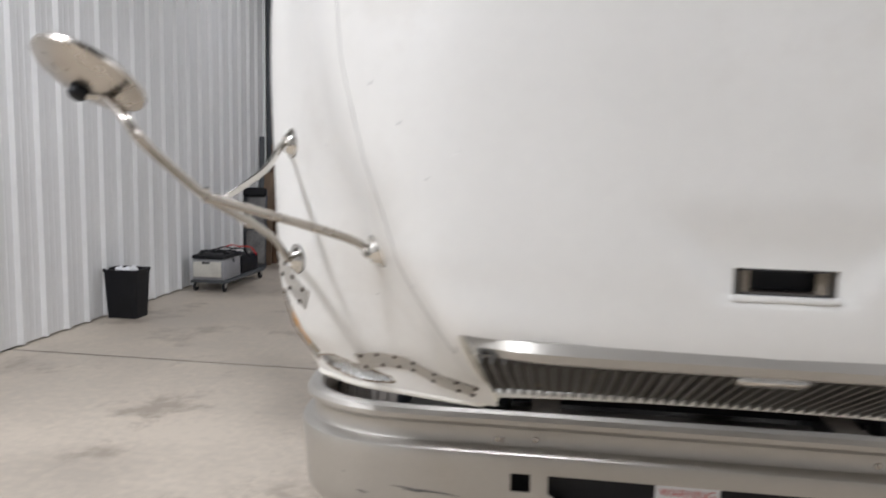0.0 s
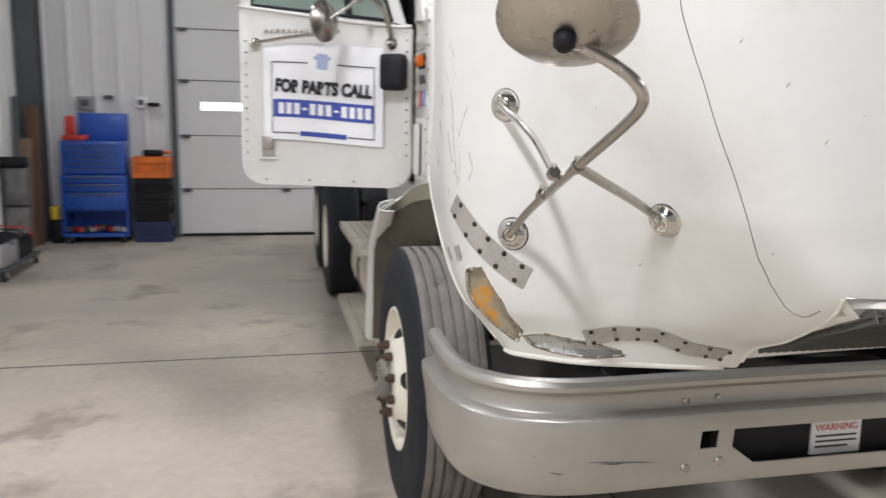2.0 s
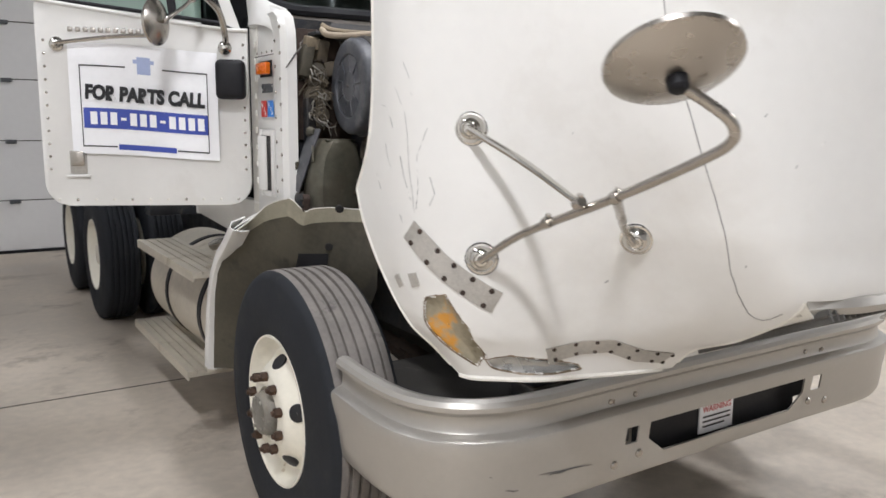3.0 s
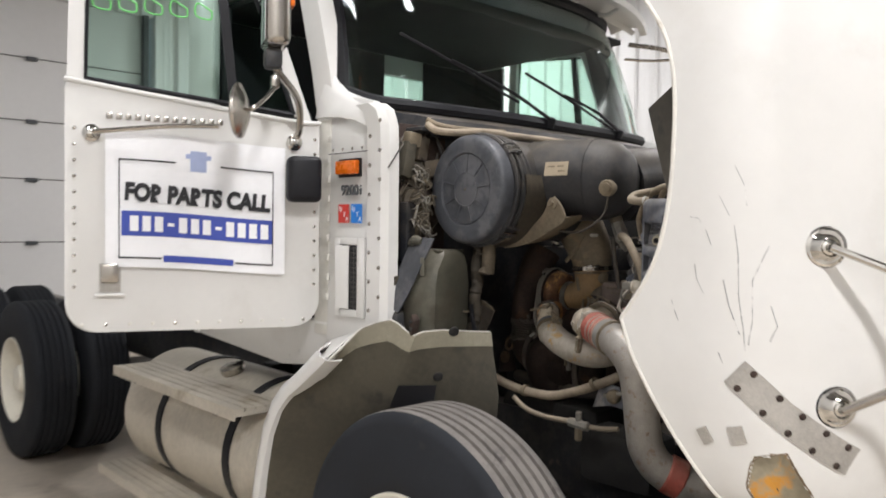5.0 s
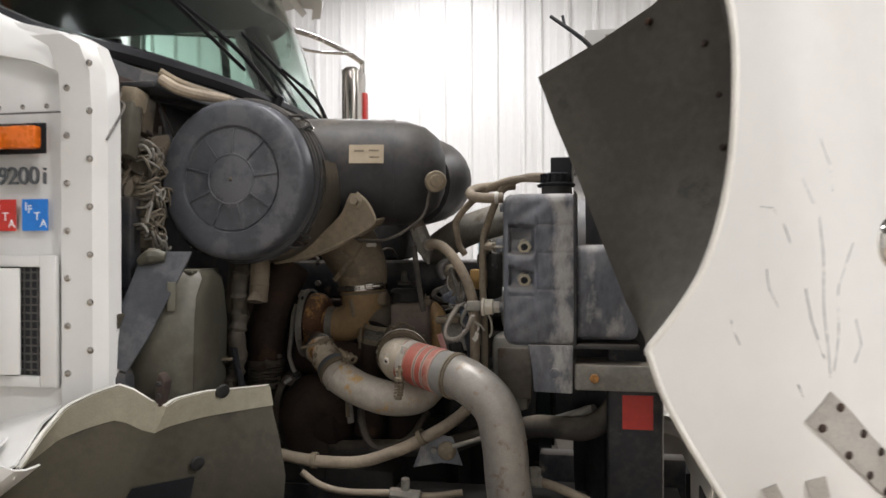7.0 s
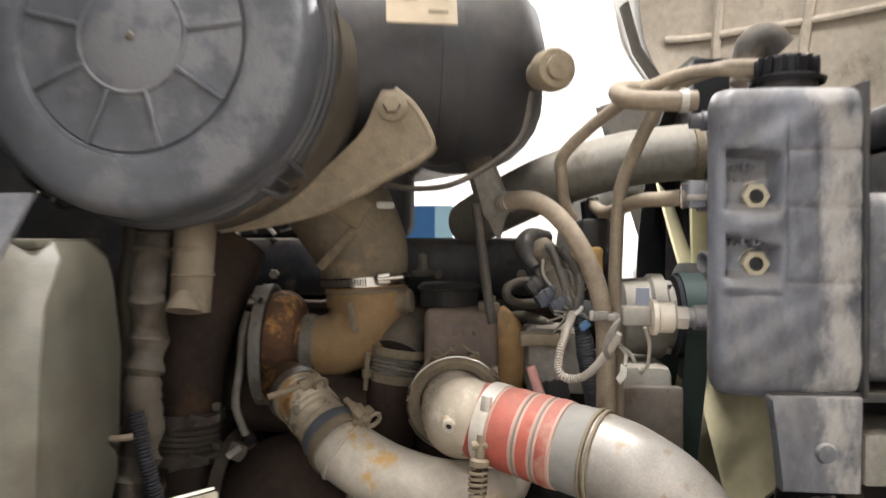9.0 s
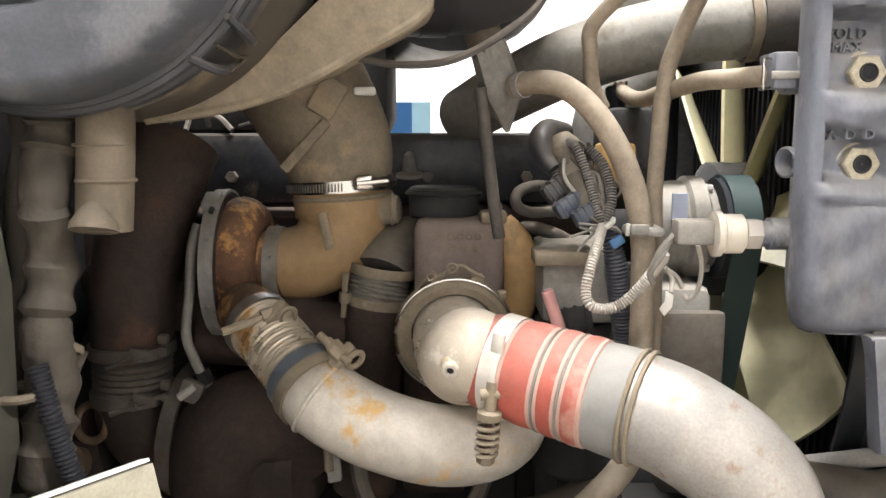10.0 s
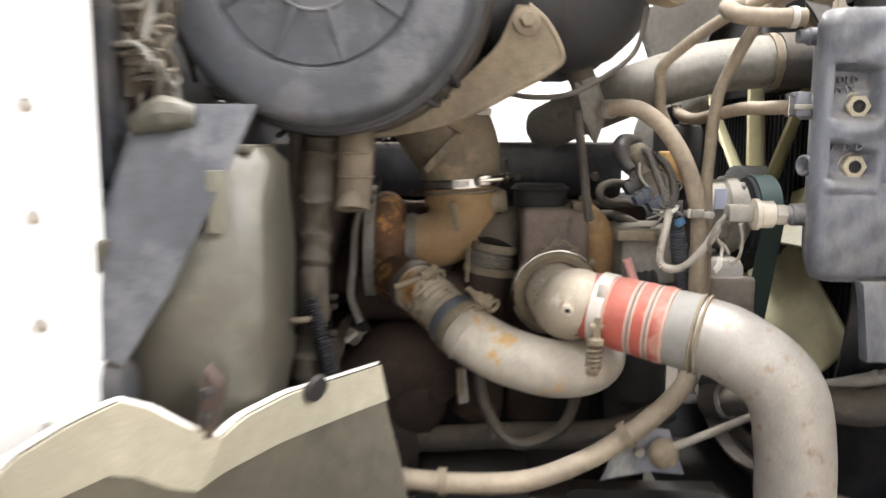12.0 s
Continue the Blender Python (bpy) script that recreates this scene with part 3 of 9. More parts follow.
    return sheet(B(), [ring(a0 + (a1 - a0) * k / 4, b0 + (b1 - b0) * k / 4, z0 + (z1 - z0) * k / 4) for k in range(5)], t)
part("shell", bin_shell(0.0, 0.455, 0.148, 0.115, 0.168, 0.135, 0.005), M["black"], bin_)
part("rim", bin_shell(0.445, 0.47, 0.172, 0.14, 0.175, 0.143, 0.012), M["black"], bin_)
part("base", box(B(), BIN[0] - 0.14, BIN[1] - 0.108, 0.001, BIN[0] + 0.14, BIN[1] + 0.108, 0.01), M["black"], bin_)
random.seed(5)
wp = thing("crumpled_paper", "crumpled white paper in the bin", "paper", (*BIN, 0.4))
bm = B()
for k in range(5):
    c = V(BIN[0] + random.uniform(-0.08, 0.05), BIN[1] + random.uniform(-0.06, 0.06), 0.43 + random.uniform(-0.02, 0.02))
    bmesh.ops.create_icosphere(bm, subdivisions=2, radius=0.045, matrix=Matrix.Translation(c))
for v in bm.verts:
    v.co += V(random.uniform(-1, 1), random.uniform(-1, 1), random.uniform(-1, 1)) * 0.014
part("paper_ball", bm, M["sign"], wp, smooth=False)

# charger cart
ct = thing("battery_charger_cart", "grey battery charger on a low dolly with red cables", "charger", (-4.45, 6.7, 0))
part("deck", box(B(), -4.64, 6.12, 0.10, -4.21, 7.3, 0.13, 0.01), M["steel_dark"], ct)
for wx in (-4.6, -4.25):
    for wy in (6.18, 7.23):
        part("caster", cyl(B(), (wx - 0.015, wy, 0.05), (wx + 0.015, wy, 0.05), 0.05, n=16, edge=0.006), M["black"], ct)
        part("caster_fork", box(B(), wx - 0.025, wy - 0.02, 0.05, wx + 0.025, wy + 0.02, 0.10, 0.004), M["galv"], ct)
part("charger_body", box(B(), -4.63, 6.15, 0.131, -4.24, 6.62, 0.375, 0.02), M["grey_plastic"], ct, "grey charger housing")
part("charger_top", box(B(), -4.635, 6.145, 0.376, -4.235, 6.66, 0.42, 0.014), M["black"], ct)
part("front_panel", box(B(), -4.61, 6.135, 0.17, -4.27, 6.149, 0.35, 0.004), M["tape"], ct, "pale front panel")
part("panel_slot", box(B(), -4.5, 6.129, 0.325, -4.4, 6.1345, 0.345, 0.002), M["black"], ct)
part("carry_handle", tube(B(), [(-4.58, 6.3, 0.42), (-4.57, 6.3, 0.455), (-4.31, 6.3, 0.455), (-4.3, 6.3, 0.42)], 0.011, 8), M["black"], ct)
part("battery", box(B(), -4.6, 6.72, 0.131, -4.27, 7.22, 0.34, 0.015), M["black"], ct)
for k in range(2):
    part("battery_terminal", cyl(B(), (-4.34, 6.84 + 0.26 * k, 0.341), (-4.34, 6.84 + 0.26 * k, 0.365), 0.014, n=12), M["galv"], ct)
for k in range(4):
    y = 6.2 + 0.22 * k
    part("cable", tube(B(), [(-4.58, y, 0.43), (-4.5, y + 0.08, 0.455), (-4.38, y + 0.02, 0.45), (-4.28, y + 0.14, 0.43), (-4.225, y + 0.2, 0.33)], 0.009, 8), M["red_paint"] if k == 3 else M["black"], ct)

# creeper and boards leaning in the corner
cr = thing("mechanic_creeper", "dark grey padded mechanic creeper standing upright by the wall", "creeper", (-4.7, 8.0, 0))
CRP = pose(-4.67, 8.02, 0.0, -5, 0, 6)
part("frame", obox(B(), CRP @ pose(0, 0.03, 0.56), 0.33, 0.025, 1.1, 0.008), M["steel_dark"], cr)
for z, h in ((0.30, 0.46), (0.78, 0.44)):
    part("pad", obox(B(), CRP @ pose(0.03, -0.012, z), 0.26, 0.055, h, 0.02), M["tarp"], cr)
part("headrest", obox(B(), CRP @ pose(0, -0.03, 1.07), 0.34, 0.08, 0.12, 0.03), M["black"], cr)
for wx in (-0.14, 0.14):
    for wz in (0.045, 0.6, 0.98):
        part("caster", cyl(B(), CRP @ V(wx - 0.012, 0.08, wz), CRP @ V(wx + 0.012, 0.08, wz), 0.036, n=14), M["black"], cr)
for foot, top, wide, mt, kind, lab in (
        ((-4.50, 8.42, 0.0), (-4.79, 8.56, 1.32), 0.14, "wood", "board", "tan brown board leaning in the corner"),
        ((-4.42, 8.6, 0.0), (-4.78, 8.74, 1.72), 0.15, "wood_dark", "board", "dark brown board leaning in the corner"),
        ((-4.70, 8.5, 0.0), (-4.80, 8.56, 1.84), 0.07, "steel_dark", "bar", "dark steel bar leaning on the wall")):
    foot, top = V(foot), V(top)
    d = top - foot
    solo("leaning_" + kind, obox(B(), plane_pose(foot + d / 2, (1, 0.15, 0), d), wide, d.length, 0.03, 0.004), M[mt], lab, kind)
yb = thing("yellow_jack_stand", "yellow and black tool standing on the floor by the boards", "tool", (-4.38, 8.74, 0))
part("foot", box(B(), -4.47, 8.68, 0.0, -4.32, 8.82, 0.3, 0.03), M["black"], yb)
part("body", box(B(), -4.46, 8.69, 0.301, -4.35, 8.81, 0.48, 0.03), M["yellow"], yb)

# blue tool chest
tb = thing("tool_chest", "blue steel roller tool chest with its lid up", "tool chest", (-3.92, 8.8, 0))
tx0, tx1, ty0, ty1 = -4.30, -3.52, 8.62, 9.08
bm = B()
box(bm, tx0, ty0, 0.09, tx0 + 0.02, ty1, 0.88), box(bm, tx1 - 0.02, ty0, 0.09, tx1, ty1, 0.88), box(bm, tx0 + 0.02, ty1 - 0.02, 0.09, tx1 - 0.02, ty1, 0.88)
box(bm, tx0 + 0.02, ty0, 0.09, tx1 - 0.02, ty1 - 0.02, 0.13), box(bm, tx0 + 0.02, ty0 + 0.02, 0.42, tx1 - 0.02, ty1 - 0.02, 0.88)
part("cabinet", bm, M["blue"], tb, smooth=False)
for z0, z1 in ((0.45, 0.66), (0.67, 0.77), (0.78, 0.87)):
    d = part("drawer", box(B(), tx0 + 0.02, ty0 - 0.012, z0, tx1 - 0.02, ty0 + 0.019, z1, 0.006), M["blue"], tb)
    part("handle", box(B(), tx0 + 0.08, ty0 - 0.026, z1 - 0.03, tx1 - 0.08, ty0 - 0.0125, z1 - 0.012, 0.004), M["steel_dark"], d)
part("top_chest", box(B(), tx0 + 0.01, ty0 + 0.02, 0.89, tx1 - 0.01, ty1 - 0.03, 1.31, 0.008), M["blue"], tb)
for k in range(6):
    z = 0.91 + 0.063 * k
    d = part("drawer", box(B(), tx0 + 0.04, ty0 + 0.004, z, tx1 - 0.04, ty0 + 0.019, z + 0.056, 0.005), M["blue"], tb)
    part("handle", box(B(), tx0 + 0.08, ty0 - 0.008, z + 0.04, tx1 - 0.08, ty0 + 0.0035, z + 0.05, 0.003), M["steel_dark"], d)
part("lid", box(B(), tx0 + 0.16, ty1 - 0.09, 1.312, tx1 - 0.01, ty1 - 0.03, 1.66, 0.01), M["blue"], tb)
for wx in (tx0 + 0.08, tx1 - 0.08):
    for wy in (ty0 + 0.07, ty1 - 0.07):
        part("caster", cyl(B(), (wx - 0.02, wy, 0.045), (wx + 0.02, wy, 0.045), 0.045, n=14), M["black"], tb)
        part("caster_fork", box(B(), wx - 0.028, wy - 0.03, 0.045, wx + 0.028, wy + 0.03, 0.0895), M["galv"], tb)
random.seed(8)
for k in range(9):
    x = tx0 + 0.07 + k * 0.075
    c = random.choice(("red_paint", "steel_dark", "tape", "galv", "wood"))
    solo("hand_tool", obox(B(), pose(x, ty0 + 0.14 + random.uniform(0, 0.1), 0.13 + 0.035 + random.uniform(0, 0.03), 0, 0, random.uniform(-40, 40)), 0.06, 0.22, 0.06, 0.012), M[c], "tool lying on the open shelf of the tool chest", "tool")
rb = thing("red_tool_case", "red tool case on top of the tool chest", "tool case", (tx0 + 0.15, 8.85, 1.311))
part("case_body", box(B(), tx0 + 0.02, 8.72, 1.311, tx0 + 0.30, 8.95, 1.38, 0.012), M["red_paint"], rb)
part("case_lid", box(B(), tx0 + 0.02, 8.9, 1.381, tx0 + 0.14, 8.95, 1.62, 0.01), M["red_paint"], rb)

# stack of crates beside the chest
for k in range(4):
    z = 0.001 + 0.28 * k
    g = thing("crate", "dark plastic crate in a stack" if k < 3 else "orange plastic crate with tools on the stack", "crate", (-3.22, 8.86, z), "stacked crates")
    x0, x1, y0, y1 = -3.45, -3.0, 8.68, 9.05
    cm = M[("blue_ink", "black", "black", "orange")[k]] if k else mat("navy_crate", (0.02, 0.03, 0.09), 0.5)
    part("crate_bottom", box(B(), x0, y0, z, x1, y1, z + 0.02), cm, g, smooth=False)
    for bx in ((x0, y0, x1, y0 + 0.02), (x0, y1 - 0.02, x1, y1), (x0, y0 + 0.02, x0 + 0.02, y1 - 0.02), (x1 - 0.02, y0 + 0.02, x1, y1 - 0.02)):
        part("lower_rail", box(B(), bx[0], bx[1], z + 0.021, bx[2], bx[3], z + 0.08), cm, g, smooth=False)
        part("upper_rail", box(B(), bx[0], bx[1], z + 0.19, bx[2], bx[3], z + 0.27), cm, g, smooth=False)
    for cx_ in (x0, x1 - 0.06):
        for cy_ in (y0, y1 - 0.02):
            part("corner_post", box(B(), cx_, cy_, z + 0.081, cx_ + 0.06, cy_ + 0.02, z + 0.189), cm, g, smooth=False)
    part("crate_load", box(B(), x0 + 0.03, y0 + 0.03, z + 0.021, x1 - 0.03, y1 - 0.03, z + 0.22), cm, g, smooth=False)
dr = thing("power_drill", "black and orange tool lying on the top crate", "tool", (-3.2, 8.86, 1.12))
part("drill_body", box(B(), -3.34, 8.8, 1.115, -3.08, 8.9, 1.2, 0.03), M["black"], dr)
part("drill_collar", cyl(B(), (-3.07, 8.85, 1.165), (-3.0, 8.85, 1.165), 0.025, n=14), M["orange"], dr)

# small fixtures on the north wall
for x, z, w, h, c in ((-4.06, 1.79, 0.22, 0.17, "grey_plastic"), (-3.78, 1.87, 0.12, 0.05, "steel_dark"), (-3.37, 1.81, 0.14, 0.14, "sign")):
    o = thing("wall_outlet", "small socket box on the ribbed wall", "outlet", (x, Y1 - 0.03, z), "wall outlets")
    part("outlet_box", box(B(), x - w / 2, Y1 - 0.10, z - h / 2, x + w / 2, Y1 - 0.028, z + h / 2, 0.008), M[c], o)
    part("outlet_face", box(B(), x - w / 4, Y1 - 0.112, z - h / 4, x + w / 4, Y1 - 0.101, z + h / 4, 0.004), M["steel_dark"], o)
part("plug", box(B(), -3.3, Y1 - 0.12, 1.76, -3.14, Y1 - 0.06, 1.81, 0.01), M["black"], o)

# ---- the truck: chassis, bumper, wheels ----
truck = thing("semi_truck", "white semi truck with hood tipped forward and passenger door ajar", "truck", (0, 2.5, 0))

# bumper
HALF = spline([(0, -0.014, 0), (0.40, -0.014, 0), (0.62, -0.017, 0), (0.80, -0.020, 0), (0.94, -0.008, 0), (1.05, 0.032, 0), (1.13, 0.100, 0), (1.178, 0.20, 0), (1.195, 0.36, 0), (1.185, 0.60, 0)], 10)
xs_cut = [0.0, 0.12, 0.24, 0.335, 0.412, 0.462, 0.518, 0.56]
curve = []
for x in xs_cut:
    curve.append((x, float(np.interp(x, [p.x for p in HALF], [p.y for p in HALF]))))
curve += [(p.x, p.y) for p in HALF if p.x > 0.585]
plan = [(-x, y) for x, y in reversed(curve[1:])] + curve
nc = len(plan)
prof = [(-0.040, 0.858), (-0.030, 0.872), (-0.012, 0.876), (0.003, 0.870), (0.010, 0.858), (0.009, 0.846), (0.0, 0.838), (-0.010, 0.830), (-0.014, 0.815), (-0.012, 0.785), (-0.006, 0.776), (0.016, 0.769), (0.025, 0.763), (0.028, 0.752), (0.024, 0.712), (0.017, 0.655), (0.014, 0.598), (0.009, 0.560), (-0.002, 0.540), (-0.025, 0.530)]
def plan_normal(i):
    a, b = plan[max(i - 1, 0)], plan[min(i + 1, nc - 1)]
    t = V(b[0] - a[0], b[1] - a[1], 0).normalized()
    return V(t.y, -t.x, 0)
rows = []
for o, z in prof:
    row = []
    for i, (x, y) in enumerate(plan):
        q = V(x, y, z) + plan_normal(i) * o
        if abs(z - 0.598) < 1e-6 and abs(abs(x) - 0.412) < 1e-6:
            q.x *= 0.335 / 0.412
        if abs(z - 0.598) < 1e-6 and abs(abs(x) - 0.335) < 1e-6:
            q.x *= 0.30 / 0.335
        row.append(q)
    rows.append(row)
def cut(i, j):
    xm = abs((plan[j][0] + plan[j + 1][0]) / 2)
    zm = (prof[i][1] + prof[i + 1][1]) / 2
    return (xm < 0.412 and 0.598 < zm < 0.712) or (0.462 < xm < 0.518 and 0.655 < zm < 0.712)
bumper = part("bumper", sheet(B(), rows, 0.006, cut), M["bumper"], truck, "silver painted steel bumper, scuffed", angle=32)
for sx in (-1, 1):
    for x, z in ((0.56, 0.795), (0.452, 0.80)):
        part("bolt", lathe(B(), (sx * x, 0.006, z), (0, -1, 0), [(0, 0.015), (0.006, 0.0145), (0.0075, 0.009), (0.015, 0.0085), (0.017, 0.006)], 14), M["stainless"], bumper)
    for x, z in ((0.56, 0.60), (0.452, 0.615)):
        part("bolt", lathe(B(), (sx * x, 0.0 - 0.004, z), (0, -1, 0), [(0, 0.024), (0.019, 0.0235), (0.0205, 0.015), (0.032, 0.014), (0.036, 0.010)], 14), M["stainless"], bumper)
    part("bumper_seam", box(B(), sx * 0.545 - 0.0025, -0.0075, 0.765, sx * 0.545 + 0.0025, 0.002, 0.80), M["seal"], bumper, smooth=False)
    part("bracket_plate", box(B(), sx * 0.49 - 0.06, 0.05, 0.60, sx * 0.49 + 0.06, 0.07, 0.78), M["black"], bumper, smooth=False)
    part("frame_horn", box(B(), sx * 0.43 - 0.045, 0.071, 0.60, sx * 0.43 + 0.045, 0.6, 0.84, 0.006), M["block"], truck)
    part("bumper_brace", tube(B(), [(sx * 0.5, 0.25, 0.72), (sx * 0.8, 0.12, 0.72), (sx * 1.0, 0.2, 0.70)], 0.022, 10), M["block"], truck)
part("back_plate", box(B(), -0.43, 0.014, 0.575, 0.43, 0.021, 0.74), M["black"], bumper, "black plate behind the opening", smooth=False)
wl = part("warning_label", box(B(), -0.115, 0.007, 0.588, 0.06, 0.0135, 0.698), M["sign"], bumper, "white warning label with red heading", smooth=False)
part("heading", words("WARNING", 0.031, plane_pose((-0.0275, 0.0065, 0.672), (1, 0, 0), (0, 0, 1)), 0.0008), M["red_paint"], wl)
for k in range(3):
    part("text_bar", box(B(), -0.10, 0.0055, 0.643 - 0.017 * k, 0.045 - 0.03 * (k == 2), 0.0065, 0.649 - 0.017 * k), M["ink"], wl, smooth=False)
random.seed(3)
for k, (a, b) in enumerate((((-0.86, 0.645), (-0.66, 0.628)), ((-0.83, 0.636), (-0.74, 0.633)), ((-1.03, 0.665), (-1.0, 0.66)), ((-0.97, 0.615), (-0.93, 0.61)))):
    pts = []
    for q in range(6):
        x = a[0] + (b[0] - a[0]) * q / 5
        y = float(np.interp(-x, [p.x for p in HALF], [p.y for p in HALF]))
        pts.append((x, y - 0.021, a[1] + (b[1] - a[1]) * q / 5 + random.uniform(-0.002, 0.002)))
    part("scratch", tube(B(), pts, [0.0005, 0.0014, 0.002, 0.0014, 0.0005], 5, 3), M["seam"], bumper)

# wheels
def make_wheel(front):
    """A wheel round the origin; its outer side looks to -x."""
    root = new("wheel")
    R = 0.54
    side = [(-0.13, 0.285), (-0.140, 0.30), (-0.145, 0.33), (-0.147, 0.40), (-0.144, 0.45), (-0.139, 0.468), (-0.136, 0.50), (-0.126, 0.526), (-0.110, 0.537)]
    tread = []
    grooves = [-0.078, -0.04, 0.0, 0.04, 0.078]
    for g in grooves:
        tread += [(g - 0.0075, R), (g - 0.0055, R - 0.013), (g + 0.0055, R - 0.013), (g + 0.0075, R)]
    wall = lathe(B(), (0, 0, 0), (1, 0, 0), side, 72, cap=False)
    lathe(wall, (0, 0, 0), (1, 0, 0), [(-a, b) for a, b in reversed(side)], 72, cap=False)
    lathe(wall, (0, 0, 0), (1, 0, 0), [(-0.13, 0.286), (0.13, 0.286)], 72, cap=False)
    me_t = finish(wall, "tyre", M["rubber"])
    me_r = finish(lathe(B(), (0, 0, 0), (1, 0, 0), [side[-1], (-0.104, R - 0.001)] + tread + [(0.104, R - 0.001), (0.110, 0.537)], 72, cap=False), "tread", M["tread"] if front else M["rubber"], angle=30)
    if front:
        rim = [(-0.132, 0.294), (-0.140, 0.292), (-0.140, 0.284), (-0.126, 0.272), (-0.10, 0.268), (-0.085, 0.255), (-0.078, 0.235), (-0.086, 0.222), (-0.110, 0.20), (-0.140, 0.178), (-0.160, 0.158), (-0.166, 0.145), (-0.167, 0.10), (-0.15, 0.092), (-0.15, 0.001)]
    else:
        rim = [(-0.132, 0.294), (-0.140, 0.292), (-0.140, 0.284), (-0.126, 0.272), (-0.09, 0.268), (-0.02, 0.255), (0.03, 0.235), (0.05, 0.21), (0.052, 0.17), (0.05, 0.11), (0.03, 0.1), (-0.03, 0.095), (-0.05, 0.08), (-0.052, 0.001)]
    me_rim = finish(lathe(B(), (0, 0, 0), (1, 0, 0), rim + [(0.135, 0.001), (0.135, 0.27), (0.13, 0.286)], 64, cap=False), "rim", M["rim"], angle=40)
    pieces = [("tyre", me_t, ""), ("tread", me_r, "dusty ribbed tread"), ("rim", me_rim, "white painted steel rim")]
    obs = []
    for nm, me, lab in pieces:
        o = new(nm, me)
        o.parent = root
        if lab:
            o["label"] = lab
        obs.append(o)
    holes = 5
    dx = -0.122 if front else 0.042
    for k in range(holes):
        a = math.tau * (k + 0.30) / holes
        rr = 0.195 if front else 0.21
        c = V(dx, rr * math.cos(a), rr * math.sin(a))
        ax = V(-0.75, -0.65 * math.cos(a) * -1, -0.65 * math.sin(a) * -1) if front else V(-1, 0, 0)
        o = new("hand_hole", finish(lathe(B(), c - ax.normalized() * 0.012, ax, [(0, 0.034), (0.0145, 0.034), (0.0155, 0.031), (0.016, 0.001)], 22, cap=False), "hand_hole", M["ink"]))
        o.parent = root
    nx = -0.166 if front else 0.05
    nut = None
    for k in range(10):
        a = math.tau * (k + 0.5) / 10
        p = (nx, 0.1425 * math.cos(a), 0.1425 * math.sin(a))
        if nut is None:
            bm = hexnut(B(), (0, 0, 0), (-1, 0, 0), 0.0185, 0.026)
            lathe(bm, (-0.026, 0, 0), (-1, 0, 0), [(0, 0.010), (0.009, 0.0098), (0.011, 0.008)], 10)
            nut = finish(bm, "wheel_nut", M["nut"])
        o = new("wheel_nut", nut)
        o.parent, o.location = root, p
    if front:
        hub = lathe(B(), (-0.149, 0, 0), (-1, 0, 0), [(0, 0.088), (0.03, 0.086), (0.05, 0.078), (0.056, 0.07), (0.056, 0.001)], 28, cap=False)
        for k in range(6):
            a = math.tau * k / 6
            hexnut(hub, (-0.204, 0.06 * math.cos(a), 0.06 * math.sin(a)), (-1, 0, 0), 0.008, 0.008)
        o = new("hub_cap", finish(hub, "hub_cap", M["cast_alu"]))
        o["label"] = "grimy grey hub cap"
    else:
        o = new("hub", finish(lathe(B(), (0.0, 0, 0), (-1, 0, 0), [(-0.05, 0.1), (0.09, 0.095), (0.11, 0.08), (0.12, 0.001)], 28, cap=False), "hub", M["rim"]))
    o.parent = root
    return root

def as_part(root, x, y, z, turn=0):
    """Hangs a wheel on the truck: its tyre becomes the part, the rest its sub-parts."""
    kids = list(root.children)
    tyre = [o for o in kids if o.name.startswith("tyre")][0]
    m = pose(x, y, z, 0, 0, turn)
    wheel = new("wheel", tyre.data)
    wheel["label"] = "black dusty tyre on a white steel wheel"
    wheel.parent, wheel.matrix_parent_inverse, wheel.matrix_basis = truck, BASE[truck].inverted(), m
    for o in kids:
        if o is tyre:
            continue
        c = new(o.name.split(".")[0], o.data)
        c.parent, c.location = wheel, o.location
        if "label" in o:
            c["label"] = o["label"]
    return wheel

for isfront, spots in ((True, ((-1.09, 1.09, 0.54, 0), (1.09, 1.09, 0.54, 180))), (False, ((-1.09, 5.25, 0.54, 0), (-0.74, 5.25, 0.54, 180), (-1.09, 6.62, 0.54, 0), (-0.74, 6.62, 0.54, 180), (1.09, 5.25, 0.54, 180), (1.09, 6.62, 0.54, 180)))):
    root = make_wheel(isfront)
    for s in spots:
        as_part(root, *s)
    for o in list(root.children) + [root]:
        bpy.data.objects.remove(o)

# frame, axles, springs
for sx in (-1, 1):
    bm = B()
    box(bm, sx * 0.43 - 0.008, 0.6, 0.66, sx * 0.43 + 0.008, 8.0, 0.94), box(bm, sx * 0.43 - sx * 0.008, 0.6, 0.92, sx * 0.35, 8.0, 0.94), box(bm, sx * 0.43 - sx * 0.008, 0.6, 0.66, sx * 0.35, 8.0, 0.68)
    part("frame_rail", bm, M["block"], truck, smooth=False)
    bm = B()
    for k in range(4):
        sheet(bm, [[(sx * 0.42 + dx, 0.35 + 1.5 * q / 12 , 0.50 + 0.018 * k + 0.10 * (2 * q / 12 - 1) ** 2) for dx in (-0.045, 0.045)] for q in range(13) if abs(q - 6) <= 6 - k], 0.014)
    part("leaf_spring", bm, M["rust_dark"], truck)
bm = box(B(), -0.85, 1.03, 0.36, 0.85, 1.15, 0.46, 0.02)
part("front_axle", bm, M["block"], truck)
for y in (5.25, 6.62):
    part("rear_axle", cyl(B(), (-0.75, y, 0.52), (0.75, y, 0.52), 0.09, n=18), M["block"], truck)
part("cross_member", box(B(), -0.35, 0.62, 0.62, 0.35, 0.72, 0.80, 0.01), M["block"], truck)
